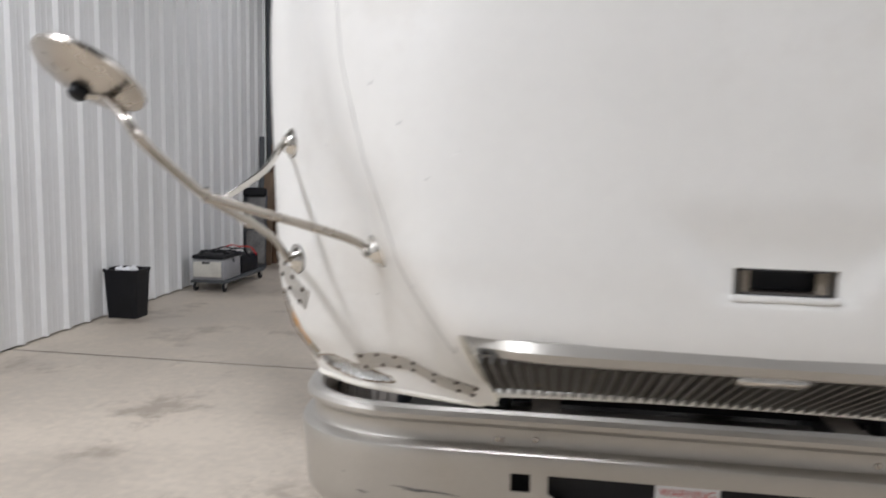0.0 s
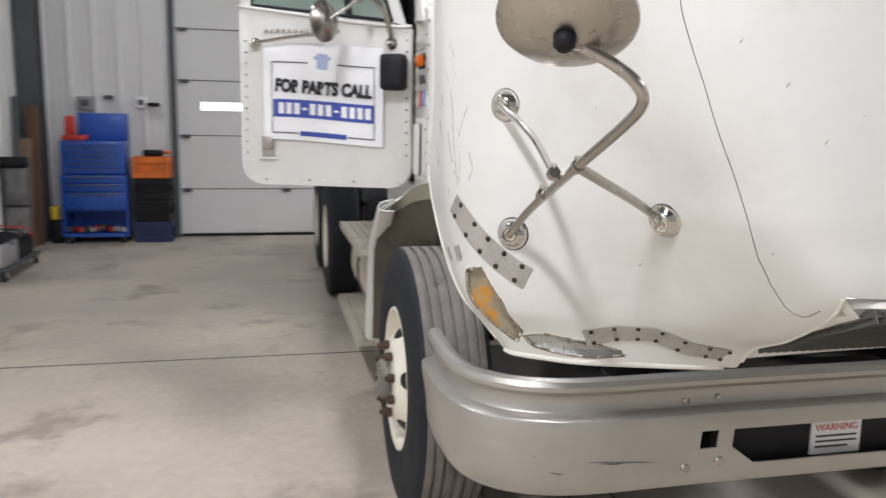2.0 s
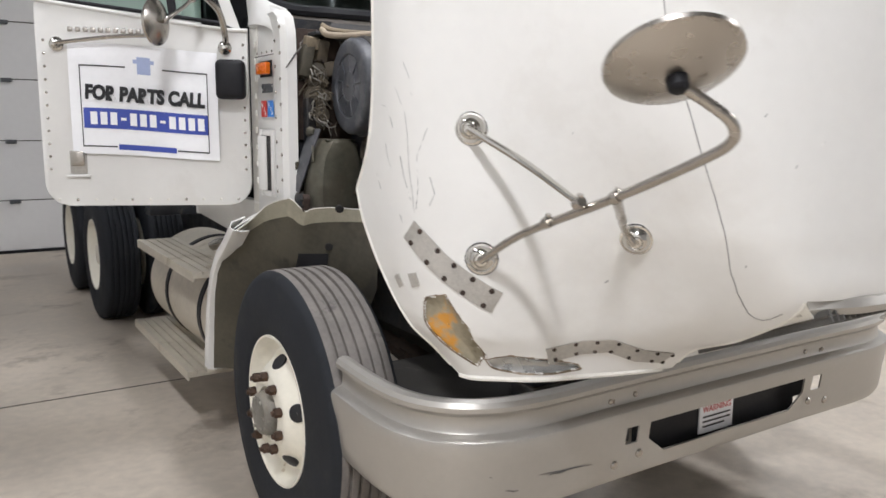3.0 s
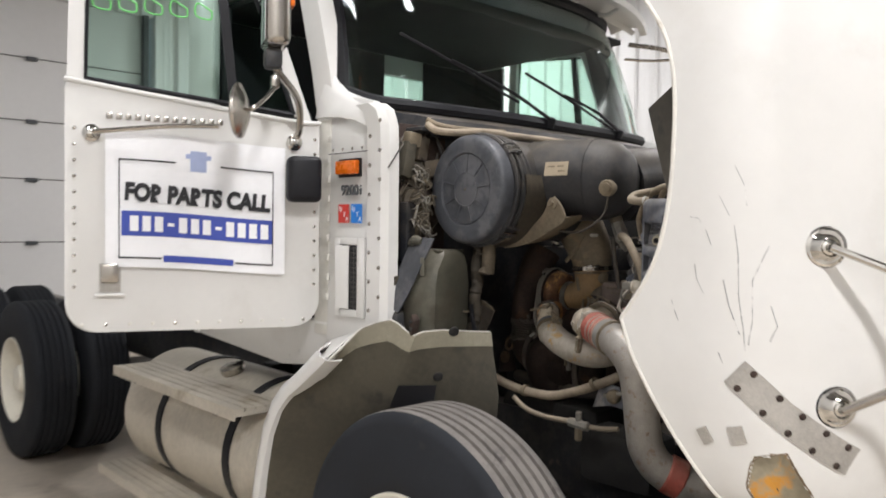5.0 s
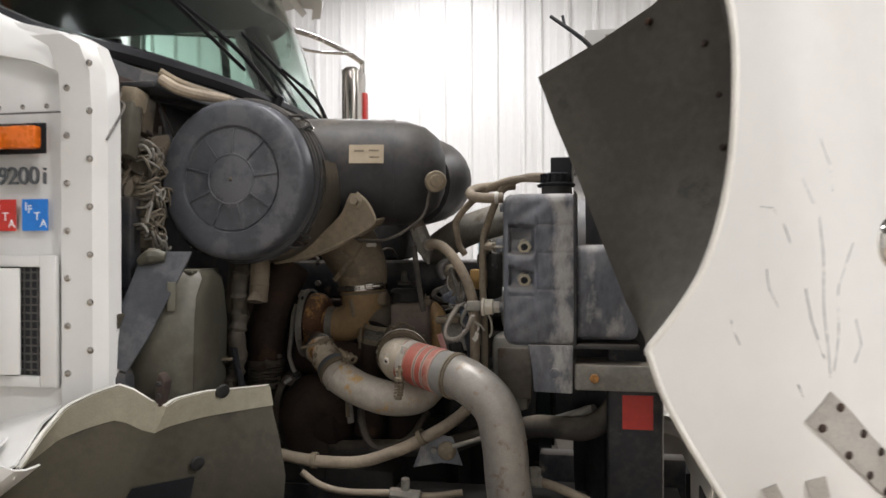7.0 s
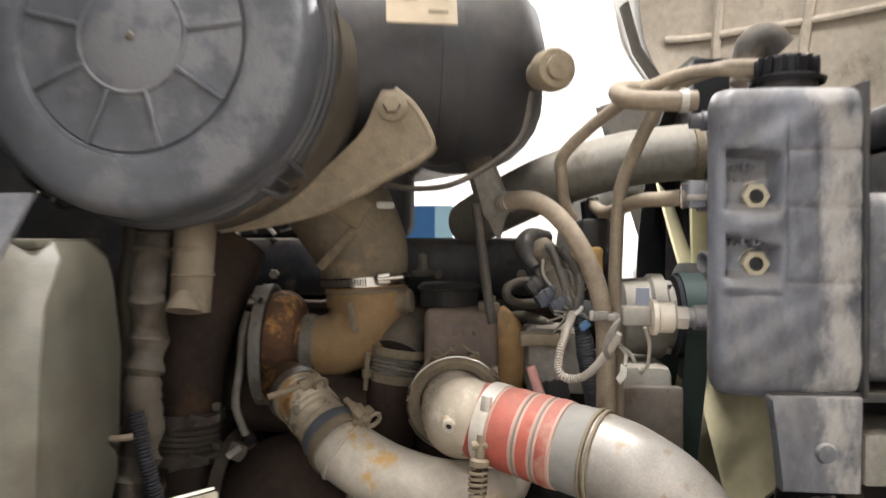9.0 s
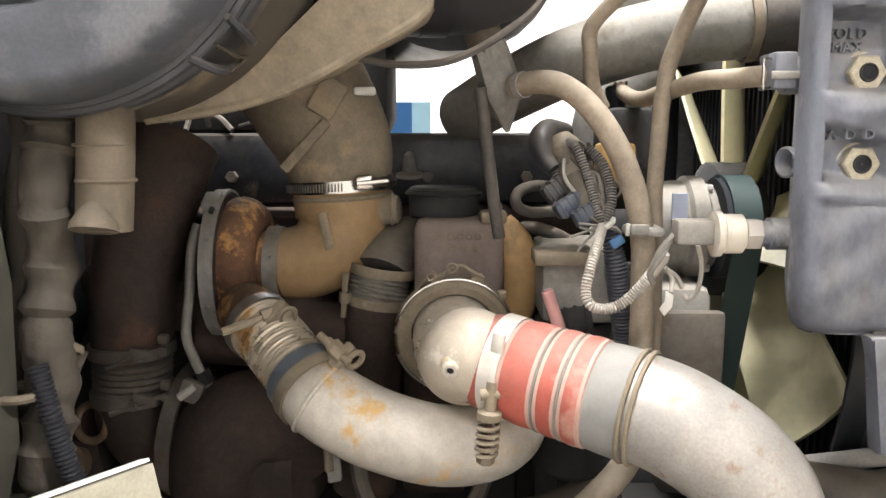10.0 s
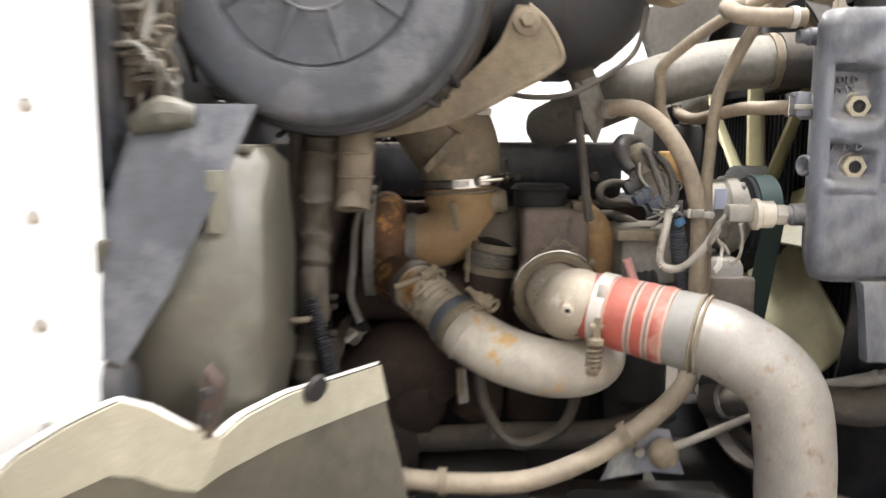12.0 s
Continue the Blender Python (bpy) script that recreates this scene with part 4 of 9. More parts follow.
part("fifth_wheel", obox(B(), pose(0, 5.9, 1.12, 4, 0, 0), 0.95, 0.8, 0.05, 0.02), M["iron"], truck, "greasy black coupling plate")
for sx in (-1, 1):
    part("coupling_stand", box(B(), sx * 0.33 - 0.04, 5.7, 0.94, sx * 0.33 + 0.04, 6.1, 1.105, 0.01), M["iron"], truck)
part("deck_plate", box(B(), -0.5, 3.2, 0.945, 0.5, 4.6, 0.965, 0.004), M["black_dusty"], truck)
part("rear_beam", box(B(), -1.0, 4.15, 0.96, 1.0, 4.3, 1.12, 0.01), M["block"], truck)

# fuel tanks with tread steps
for sx in (-1, 1):
    tk = part("fuel_tank", lathe(B(), (sx * 0.86, 2.02, 0.645), (0, 1, 0), [(0, 0.001), (0.0, 0.2), (0.02, 0.285), (0.05, 0.315), (1.37, 0.315), (1.40, 0.285), (1.42, 0.2), (1.42, 0.001)], 48, cap=False), M["fuel_alu"], truck, "dull aluminium fuel tank with black straps")
    for y in (2.30, 2.97):
        part("strap", band(B(), (sx * 0.86, y, 0.645), (0, 1, 0), 0.316, 0.055, 0.006), M["black"], tk)
        part("strap_bracket", box(B(), sx * 0.45, y - 0.05, 0.34, sx * 0.58, y + 0.05, 0.90, 0.008), M["black"], tk)
    part("filler_cap", lathe(B(), (sx * 0.95, 2.64, 0.935), (sx * 0.35, 0, 0.94), [(-0.02, 0.05), (0.02, 0.05), (0.022, 0.058), (0.045, 0.058), (0.048, 0.05)], 20), M["stainless"], tk)
    for z, y0, y1, x0, x1 in ((0.915, 2.08, 3.32, 1.02, 1.255), (0.365, 2.27, 3.54, 1.02, 1.25)):
        st = part("step", box(B(), sx * (x1 - 0.004), y0, z - 0.045, sx * (x1 + 0.004), y1, z + 0.002), M["fuel_alu"], truck, "ribbed aluminium step plate, dusty", smooth=False)
        for k in range(5):
            xx = x0 + (x1 - x0) * k / 5
            part("step_slat", box(B(), sx * (xx + 0.004), y0, z - 0.012, sx * (xx + (x1 - x0) / 5 - 0.004), y1, z), M["fuel_alu"], st, smooth=False)
        for ya in (y0, y1 - 0.006):
            part("end_bar", box(B(), sx * x0, ya, z - 0.03, sx * (x1 - 0.005), ya + 0.006, z - 0.0125), M["fuel_alu"], st, smooth=False)
        for y in (y0 + 0.2, y1 - 0.2):
            part("step_bracket", box(B(), sx * (x0 - 0.12), y - 0.02, z - 0.06, sx * (x1 - 0.02), y + 0.02, z - 0.0125), M["black"], st, smooth=False)

# ---- the hood, tipped forward ----
# plan sections by height, from the middle to the rear edge of the fender
HOOD = [
    (0.962, [(0, -0.30), (0.30, -0.28), (0.54, -0.22), (0.62, -0.205), (0.78, -0.160), (0.93, -0.110), (1.02, -0.050), (1.075, -0.005), (1.09, 0.035)]),
    (1.035, [(0, -0.45), (0.30, -0.44), (0.55, -0.30), (0.63, -0.265), (0.79, -0.185), (0.97, -0.120), (1.08, -0.045), (1.13, 0.01), (1.145, 0.075)]),
    (1.10, [(0, -0.62), (0.33, -0.60), (0.56, -0.45), (0.64, -0.36), (0.80, -0.225), (1.03, -0.125), (1.145, -0.035), (1.185, 0.03), (1.195, 0.125)]),
    (1.22, [(0, -0.690), (0.35, -0.680), (0.58, -0.625), (0.67, -0.485), (0.81, -0.275), (1.075, -0.125), (1.185, -0.022), (1.222, 0.07), (1.230, 0.205)]),
    (1.36, [(0, -0.705), (0.35, -0.695), (0.62, -0.640), (0.74, -0.52), (0.85, -0.315), (1.09, -0.125), (1.195, -0.018), (1.242, 0.09), (1.250, 0.285)]),
    (1.45, [(0, -0.705), (0.36, -0.695), (0.635, -0.637), (0.775, -0.51), (0.885, -0.315), (1.10, -0.12), (1.205, -0.012), (1.248, 0.10), (1.255, 0.318)]),
    (1.60, [(0, -0.700), (0.36, -0.690), (0.66, -0.625), (0.835, -0.49), (0.955, -0.295), (1.12, -0.10), (1.215, 0.0), (1.255, 0.09), (1.263, 0.225)]),
    (1.83, [(0, -0.685), (0.37, -0.675), (0.68, -0.605), (0.895, -0.45), (1.02, -0.265), (1.14, -0.085), (1.225, 0.01), (1.265, 0.09), (1.272, 0.187)]),
    (2.05, [(0, -0.655), (0.37, -0.645), (0.68, -0.575), (0.91, -0.42), (1.04, -0.24), (1.15, -0.07), (1.225, 0.02), (1.262, 0.10), (1.270, 0.21)]),
    (2.30, [(0, -0.610), (0.36, -0.60), (0.65, -0.54), (0.87, -0.39), (1.02, -0.22), (1.13, -0.05), (1.205, 0.06), (1.245, 0.18), (1.255, 0.36)]),
    (2.70, [(0, -0.540), (0.34, -0.53), (0.60, -0.475), (0.78, -0.35), (0.89, -0.20), (0.98, -0.05), (1.04, 0.08), (1.07, 0.22), (1.08, 0.45)]),
]
HZ = [h for h, _ in HOOD]
HC = [[(p.x, p.y) for p in spline([(x, y, 0) for x, y in c], 12)] for _, c in HOOD]
HN = len(HC[0])
def hood_at(u, z, lift=0.0, side=-1):
    """A place on the hood's skin: u from 0 (middle) to 1 (rear edge), height z, lifted outward."""
    def raw(u, z):
        u, z = min(max(u, 0), 1), min(max(z, HZ[0]), HZ[-1])
        k = min(max(int(np.searchsorted(HZ, z)) - 1, 0), len(HZ) - 2)
        t = (z - HZ[k]) / (HZ[k + 1] - HZ[k])
        i = u * (HN - 1)
        a = int(min(i, HN - 2))
        f = i - a
        def col(c):
            return c[a][0] + (c[a + 1][0] - c[a][0]) * f, c[a][1] + (c[a + 1][1] - c[a][1]) * f
        p = [col(HC[min(max(k + d, 0), len(HZ) - 1)]) for d in (-1, 0, 1, 2)]
        zz = [HZ[min(max(k + d, 0), len(HZ) - 1)] for d in (-1, 0, 1, 2)]
        out = []
        for c in (0, 1):
            m0 = (p[2][c] - p[0][c]) / max(zz[2] - zz[0], 1e-6) * (zz[2] - zz[1])
            m1 = (p[3][c] - p[1][c]) / max(zz[3] - zz[1], 1e-6) * (zz[2] - zz[1])
            # the rear edge comes to a point at 1.45
            sharp = min(max((u - 0.86) / 0.12, 0), 1)
            if zz[1] == 1.45:
                m0 += sharp * (1.25 * (p[2][c] - p[1][c]) - m0)
            if zz[2] == 1.45:
                m1 += sharp * (p[2][c] - p[1][c] - m1)
            out.append((2 * t ** 3 - 3 * t * t + 1) * p[1][c] + (t ** 3 - 2 * t * t + t) * m0 + (-2 * t ** 3 + 3 * t * t) * p[2][c] + (t ** 3 - t * t) * m1)
        # shallow flared recess round the latch slot
        def ease(a):
            a = min(max(a, 0), 1)
            return a * a * (3 - 2 * a)
        if 1.33 < z < 1.56 and out[0] < 0.3:
            out[1] += 0.013 * ease((0.135 + 0.75 * max(z - 1.36, 0) - out[0]) / 0.04) * ease((z - 1.335) / 0.02) * (1 - ease((z - 1.41) / 0.13))
        return V(out[0], out[1], z)
    q = raw(u, z)
    if lift:
        du = raw(min(u + 0.01, 1), z) - raw(max(u - 0.01, 0), z)
        dz = raw(u, z + 0.01) - raw(u, z - 0.01)
        w = dz.cross(du).normalized()
        if w.y > 0.0 and w.x < 0.3:
            w = -w
        q = q + w * lift
    return V(side * q.x, q.y, q.z)

def hood_u(z, x=None, y=None):
    best, bu = 9, 0
    for k in range(241):
        p = hood_at(k / 240, z)
        d = abs(-p.x - abs(x)) if x is not None else abs(p.y - y) + (0 if k > 140 else 9)
        if d < best:
            best, bu = d, k / 240
    return bu

def inside(poly, u, z):
    r = False
    for (a, b), (c, d) in zip(poly, poly[1:] + poly[:1]):
        if (b > z) != (d > z) and u < (c - a) * (z - b) / (d - b) + a:
            r = not r
    return r

U_SIDE = {z: hood_u(z, x=1.2) for z in (1.0, 1.2)}
GRILLE_U = hood_u(1.15, x=0.57)
# broken lamp openings at the lower corner, as outlines over (u, height)
LAMP_A = [(hood_u(1.205, y=-0.025), 1.205), (hood_u(1.19, y=0.03), 1.19), (hood_u(1.12, y=0.045), 1.12), (hood_u(1.05, y=0.015), 1.045), (hood_u(1.01, x=1.085), 1.000), (hood_u(1.04, x=1.075), 1.035), (hood_u(1.115, x=1.127), 1.115), (hood_u(1.165, x=1.162), 1.17)]
LAMP_B = [(hood_u(1.02, x=1.066), 1.022), (hood_u(0.992, x=1.045), 0.994), (hood_u(0.98, x=0.98), 0.980), (hood_u(0.976, x=0.90), 0.976), (hood_u(0.986, x=0.825), 0.986), (hood_u(1.004, x=0.845), 1.004), (hood_u(1.024, x=0.93), 1.024), (hood_u(1.038, x=1.02), 1.038)]
NU, NZ = 130, 150
us = [k / NU for k in range(NU + 1)]
zs_h = [HZ[0] + (2.62 - HZ[0]) * (k / NZ) ** 1.25 for k in range(NZ + 1)]
hood = None
for side in (-1, 1):
    def gap(i, j, side=side):
        u, z = (us[j] + us[j + 1]) / 2, (zs_h[i] + zs_h[i + 1]) / 2
        if z < 1.238 and u < GRILLE_U + 0.02 * (z - 1.1):
            return True
        if inside(LAMP_A, u, z) or inside(LAMP_B, u, z):
            return True
        x = hood_at(u, z).x
        return abs(x) < 0.078 and 1.355 < z < 1.402
    bm = sheet(B(), [[hood_at(u, z, 0, side) for u in us] for z in zs_h], 0.006, gap)
    if hood is None:
        hood = part("hood", bm, M["paint"], truck, "white fibreglass hood tipped forward, cracked and patched", angle=60)
    else:
        part("hood_half", bm, M["paint"], hood, angle=60)

def skin_line(name, pts, r, material, lift=0.001, side=-1, n=6, k=4, label=""):
    """A thin line on the skin through (u, z) points."""
    line = []
    for (u0, z0), (u1, z1) in zip(pts, pts[1:]):
        for q in range(6):
            line.append(hood_at(u0 + (u1 - u0) * q / 6, z0 + (z1 - z0) * q / 6, lift, side))
    line.append(hood_at(*pts[-1], lift, side))
    return part(name, tube(B(), line, r, n, 2), material, hood, label)

def skin_strip(name, pts, wid, material, lift=0.005, side=-1, label=""):
    """A riveted strip on the skin: centre line of (u, z), width in metres."""
    line = []
    for (u0, z0), (u1, z1) in zip(pts, pts[1:]):
        for q in range(8):
            line.append((u0 + (u1 - u0) * q / 8, z0 + (z1 - z0) * q / 8))
    line.append(pts[-1])
    rows_ = []
    places = []
    for i, (u, z) in enumerate(line):
        a, b = line[max(i - 1, 0)], line[min(i + 1, len(line) - 1)]
        pa, pb = hood_at(*a, 0, side), hood_at(*b, 0, side)
        run = (pb - pa).normalized()
        e = 0.004
        su = (hood_at(u + e, z, 0, side) - hood_at(u - e, z, 0, side)) / (2 * e)
        sz = (hood_at(u, z + e, 0, side) - hood_at(u, z - e, 0, side)) / (2 * e)
        nrm = su.cross(sz).normalized()
        acr = nrm.cross(run).normalized()
        row = []
        for q in range(5):
            o = acr * wid * (q / 4 - 0.5)
            du = (o.dot(su) * sz.dot(sz) - o.dot(sz) * su.dot(sz)) / (su.dot(su) * sz.dot(sz) - su.dot(sz) ** 2)
            dz = (o.dot(sz) - du * su.dot(sz)) / sz.dot(sz)
            row.append(hood_at(u + du, z + dz, lift, side))
            if q in (0, 4) and i % 5 == 2:
                uu, zz = u + du * 0.72, z + dz * 0.72
                places.append((hood_at(uu, zz, lift, side), hood_at(uu, zz, lift + 0.01, side)))
        rows_.append(row)
    st = part(name, sheet(B(), rows_, 0.003), material, hood, label)
    return st, places

rivet_mesh = None
def rivets(places, r=0.0075, material="rust_dark"):
    for a, b in places:
        part("rivet", lathe(B(), a, b - a, [(-0.002, r), (0.003, r * 0.95), (0.0055, r * 0.55)], 10), M[material], hood)

uy = lambda z, y: hood_u(z, y=y)
ux = lambda z, x: hood_u(z, x=x)
_, pl = skin_strip("repair_patch", [(uy(1.365, 0.06), 1.365), (uy(1.30, -0.01), 1.292), (ux(1.245, 1.15), 1.238), (ux(1.20, 1.09), 1.19)], 0.060, M["galv"], label="riveted galvanised repair strip")
rivets(pl)
_, pl = skin_strip("repair_patch", [(ux(1.03, 0.93), 1.034), (ux(1.055, 0.85), 1.056), (ux(1.06, 0.775), 1.058), (ux(1.02, 0.685), 1.022), (ux(1.005, 0.60), 1.008)], 0.05, M["galv"], label="riveted galvanised repair strip")
rivets(pl, 0.006)
skin_strip("old_patch", [(uy(1.245, 0.06), 1.25), (uy(1.21, 0.05), 1.215)], 0.030, M["galv"])
skin_strip("old_patch", [(uy(1.235, 0.13), 1.235), (uy(1.20, 0.115), 1.205)], 0.024, M["galv"])
# lamp bowls, rims and broken edges
def bowl(poly, material, label, deep):
    c = (sum(p[0] for p in poly) / len(poly), sum(p[1] for p in poly) / len(poly))
    ring = []
    for (a, b), (e, f) in zip(poly, poly[1:] + poly[:1]):
        for q in range(5):
            ring.append((a + (e - a) * q / 5, b + (f - b) * q / 5))
    ring.append(ring[0])
    rows_ = []
    for k in range(6):
        s = 1.06 - k / 5 * 1.02
        rows_.append([hood_at(c[0] + (u - c[0]) * s, c[1] + (z - c[1]) * s, -0.006 - deep * (1 - s * s * 0.89)) for u, z in ring])
    p = part("lamp_bowl", sheet(B(), rows_, 0.002), material, hood, label)
    line = [hood_at(u, z, 0.001) for u, z in ring[::2]]
    part("broken_edge", tube(B(), line, 0.0028, 6, 2), M["seal"], p)
    return p
bowl(LAMP_A, M["amber_old"], "clouded amber corner lamp in a broken opening", 0.018)
bowl(LAMP_B, M["lamp_glass"], "dull grey headlamp glass in a broken opening", 0.015)
# lower edge roll
for side in (-1, 1):
    edge_pts = [(0.30 + 0.70 * k / 16, HZ[0]) for k in range(17)]
    skin_line("lower_edge", edge_pts, 0.009, M["paint_dirty"], 0.0, side, 8)
    skin_line("arch_edge", [(1.0, z) for z in (0.99, 1.05, 1.12, 1.2, 1.3, 1.4, 1.448, 1.5, 1.6, 1.7, 1.8, 1.9, 2.0, 2.1, 2.2, 2.3, 2.45, 2.6)], 0.006, M["paint_dirty"], 0.0, side, 8)
# seams and creases
for side in (-1, 1):
    skin_line("panel_seam", [(ux(2.4, 0.845), 2.4), (ux(2.1, 0.90), 2.1), (ux(1.805, 0.89), 1.805), (ux(1.658, 0.847), 1.658), (ux(1.477, 0.783), 1.477), (ux(1.299, 0.707), 1.299), (ux(1.245, 0.674), 1.245), (ux(1.217, 0.654), 1.217), (ux(1.195, 0.636), 1.195), (ux(1.183, 0.622), 1.183), (ux(1.178, 0.611), 1.178), (ux(1.183, 0.606), 1.183), (ux(1.203, 0.604), 1.203)], 0.0011, M["seam"], 0.0028, side)
# scuffs on the fender
random.seed(11)
for pts in ([(uy(1.62, 0.005), 1.62), (uy(1.55, 0.03), 1.55), (uy(1.47, 0.03), 1.47), (uy(1.42, 0.035), 1.42)],
            [(uy(1.66, 0.06), 1.66), (uy(1.60, 0.055), 1.60), (uy(1.52, 0.052), 1.52), (uy(1.45, 0.045), 1.45), (uy(1.41, 0.04), 1.41)],
            [(uy(1.55, 0.08), 1.55), (uy(1.50, 0.07), 1.50), (uy(1.44, 0.05), 1.44)],
            [(uy(1.675, 0.15), 1.677), (uy(1.673, 0.13), 1.674), (uy(1.665, 0.125), 1.664)],
            [(uy(1.50, 0.19), 1.50), (uy(1.46, 0.18), 1.46)], [(uy(1.66, 0.115), 1.65), (uy(1.63, 0.105), 1.62)],
            [(uy(1.72, 0.09), 1.72), (uy(1.69, 0.07), 1.68)],
            [(uy(1.58, 0.14), 1.58), (uy(1.545, 0.135), 1.55), (uy(1.52, 0.12), 1.52)], [(uy(1.50, 0.0), 1.50), (uy(1.46, -0.01), 1.46), (uy(1.43, 0.0), 1.43)],
            [(uy(1.40, 0.09), 1.40), (uy(1.37, 0.08), 1.38)], [(uy(1.78, 0.06), 1.78), (uy(1.74, 0.045), 1.74), (uy(1.70, 0.04), 1.70)]):
    skin_line("scuff", pts, random.uniform(0.0007, 0.0014), M["scratch"], 0.0028, -1, 5)
for u_, z_ in ((ux(1.66, 0.724), 1.66), (ux(1.75, 0.80), 1.745), (ux(1.72, 0.86), 1.735), (ux(1.60, 0.60), 1.60), (ux(1.56, 0.66), 1.55), (ux(1.32, 0.70), 1.32), (ux(1.25, 0.85), 1.25), (ux(1.62, 0.98), 1.62)):
    skin_line("chip", [(u_, z_), (u_ + 0.004, z_ - 0.008)], 0.0011, M["scratch"], 0.0032, -1, 5)
# latch slot in the nose
yslot = hood_at(0, 1.38).y
# Walls and back are coloured black to put the recess shade in.
sl = part("nose_slot", sheet(B(), [[(sx * 0.078, yslot + dy, z) for sx, z in ((-1, 1.356), (-1, 1.401), (1, 1.401), (1, 1.356), (-1, 1.356))] for dy in (-0.001, 0.05)], 0.004), M["black_dusty"], hood)
part("slot_back", box(B(), -0.08, yslot + 0.05, 1.352, 0.08, yslot + 0.056, 1.405), M["ink"], sl, smooth=False)
part("slot_lip", box(B(), -0.092, yslot - 0.014, 1.343, 0.092, yslot + 0.004, 1.355, 0.004), M["paint"], sl)

# grille under the nose
gr = part("grille_surround", sheet(B(), [[(x * w * 1.012, y + 0.15 * (abs(x) ** 9), z - 0.03 * (abs(x) ** 16)) for x in np.linspace(-1, 1, 81)] for w, y, z in ((0.585, -0.60, 1.255), (0.592, -0.665, 1.250), (0.595, -0.695, 1.240), (0.592, -0.706, 1.224), (0.585, -0.700, 1.209), (0.575, -0.680, 1.201), (0.57, -0.64, 1.198))], 0.006), M["bumper"], hood, "silver grille surround")
for sx in (-1, 1):
    skin_line("opening_edge", [(GRILLE_U + 0.02 * (z - 1.1), z) for z in (0.985, 1.05, 1.11, 1.18, 1.236)], 0.006, M["paint_dirty"], 0.0, sx, 8)
for sx in (-1, 1):
    ez = [1.236, 1.19, 1.14, 1.09, 1.045]
    part("grille_cheek", sheet(B(), [[hood_at(GRILLE_U + 0.02 * (z - 1.1), z, -0.004, sx) for z in ez], [V(sx * 0.548, -0.63 + 0.32 * q / 4, 1.19 - 0.152 * q / 4) for q in range(5)]], 0.004), M["paint_dirty"], gr, "dirty white grille cheek")
part("grille_lip", tube(B(), [(-0.63, -0.205, 0.988), (-0.55, -0.235, 1.0), (-0.42, -0.275, 1.018), (-0.2, -0.292, 1.028), (0, -0.296, 1.03), (0.2, -0.292, 1.028), (0.42, -0.275, 1.018), (0.55, -0.235, 1.0), (0.63, -0.205, 0.988)], 0.011, 10), M["paint"], gr, "thin white lip under the grille")
NB = 46
for k in range(NB + 1):
    x = -0.545 + 1.09 * k / NB
    if k == 0:
        gb = part("grille_bar", obox(B(), plane_pose((x, -0.487, 1.1225), (1, 0, 0), V(0, 0.44, -0.205)), 0.006, 0.40, 0.03), M["grille_metal"], gr, smooth=False)
        gb.parent = hood
        gb.matrix_parent_inverse = Matrix()
    else:
        again(gb, (1.09 * k / NB, 0, 0))
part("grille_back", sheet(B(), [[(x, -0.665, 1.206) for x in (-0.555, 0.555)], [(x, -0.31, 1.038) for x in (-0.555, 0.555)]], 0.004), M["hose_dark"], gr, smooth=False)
part("grille_badge", obox(B(), plane_pose((0.0, -0.650, 1.190), (1, 0, 0), V(0, 0.43, -0.2)), 0.13, 0.05, 0.03, 0.012), M["chrome"], gr, "plain chrome badge")
# inner liner of the fender arch and splash panel, seen from behind
for side in (-1, 1):
    def edge_pt(z, d_in, dy):
        p = hood_at(1.0, z, 0, side)
        return (p.x - side * d_in, p.y + dy, z)
    zz = [1.46, 1.55, 1.65, 1.75, 1.85, 1.95, 2.05, 2.15, 2.25, 2.4]
    part("arch_liner", sheet(B(), [[edge_pt(z, d, dy) for d, dy in ((0.012, -0.012), (0.04, -0.005), (0.08, -0.01), (0.12, -0.02))] for z in zz], 0.004), M["flap"], hood, "dark rubber wheel arch liner")
    sp = part("splash_panel", sheet(B(), [[V(side * (xo + (xi - xo) * q / 6), yo + (yi - yo) * q / 6 + 0.012 * math.sin(3.0 * z + q), z) for q in range(7)] for z, xo, yo, xi, yi in (
        (1.43, 1.15, 0.28, 1.05, 0.30), (1.50, 1.13, 0.20, 0.96, 0.345), (1.60, 1.10, 0.12, 0.92, 0.385), (1.75, 1.07, 0.06, 0.88, 0.44), (1.88, 1.06, 0.06, 0.855, 0.49), (1.985, 1.05, 0.07, 0.84, 0.525), (2.04, 1.04, 0.08, 0.91, 0.39), (2.09, 1.03, 0.10, 0.96, 0.29), (2.18, 1.02, 0.13, 1.0, 0.18))], 0.005), M["flap"], hood, "dark grey rubber splash panel", angle=50)
    for p in ((1.05, 0.19, 1.56), (1.03, 0.17, 1.68), (1.02, 0.16, 1.80), (1.01, 0.165, 1.90), (1.0, 0.19, 2.0), (0.955, 0.29, 2.06)):
        part("clip", lathe(B(), (side * p[0], p[1] + 0.004, p[2]), (side * 0.6, 0.8, 0), [(-0.006, 0.007), (0.004, 0.007), (0.006, 0.004)], 10), M["rust_dark"], sp)
lv = part("support_lever", tube(B(), [(1.02, 0.36, 2.46), (1.01, 0.42, 2.53), (1.0, 0.48, 2.58), (1.0, 0.585, 2.66)], [0.012, 0.011, 0.010, 0.008], 8), M["block"], hood, "black hooked support lever")
part("lever_tip", tube(B(), [(1.0, 0.52, 2.61), (1.0, 0.53, 2.66)], 0.007, 6), M["block"], lv)
uu_ = [0.02 + 0.93 * k / 40 for k in range(41)]
zz_ = [1.30 + 1.30 * k / 24 for k in range(25)]
for side in (-1, 1):
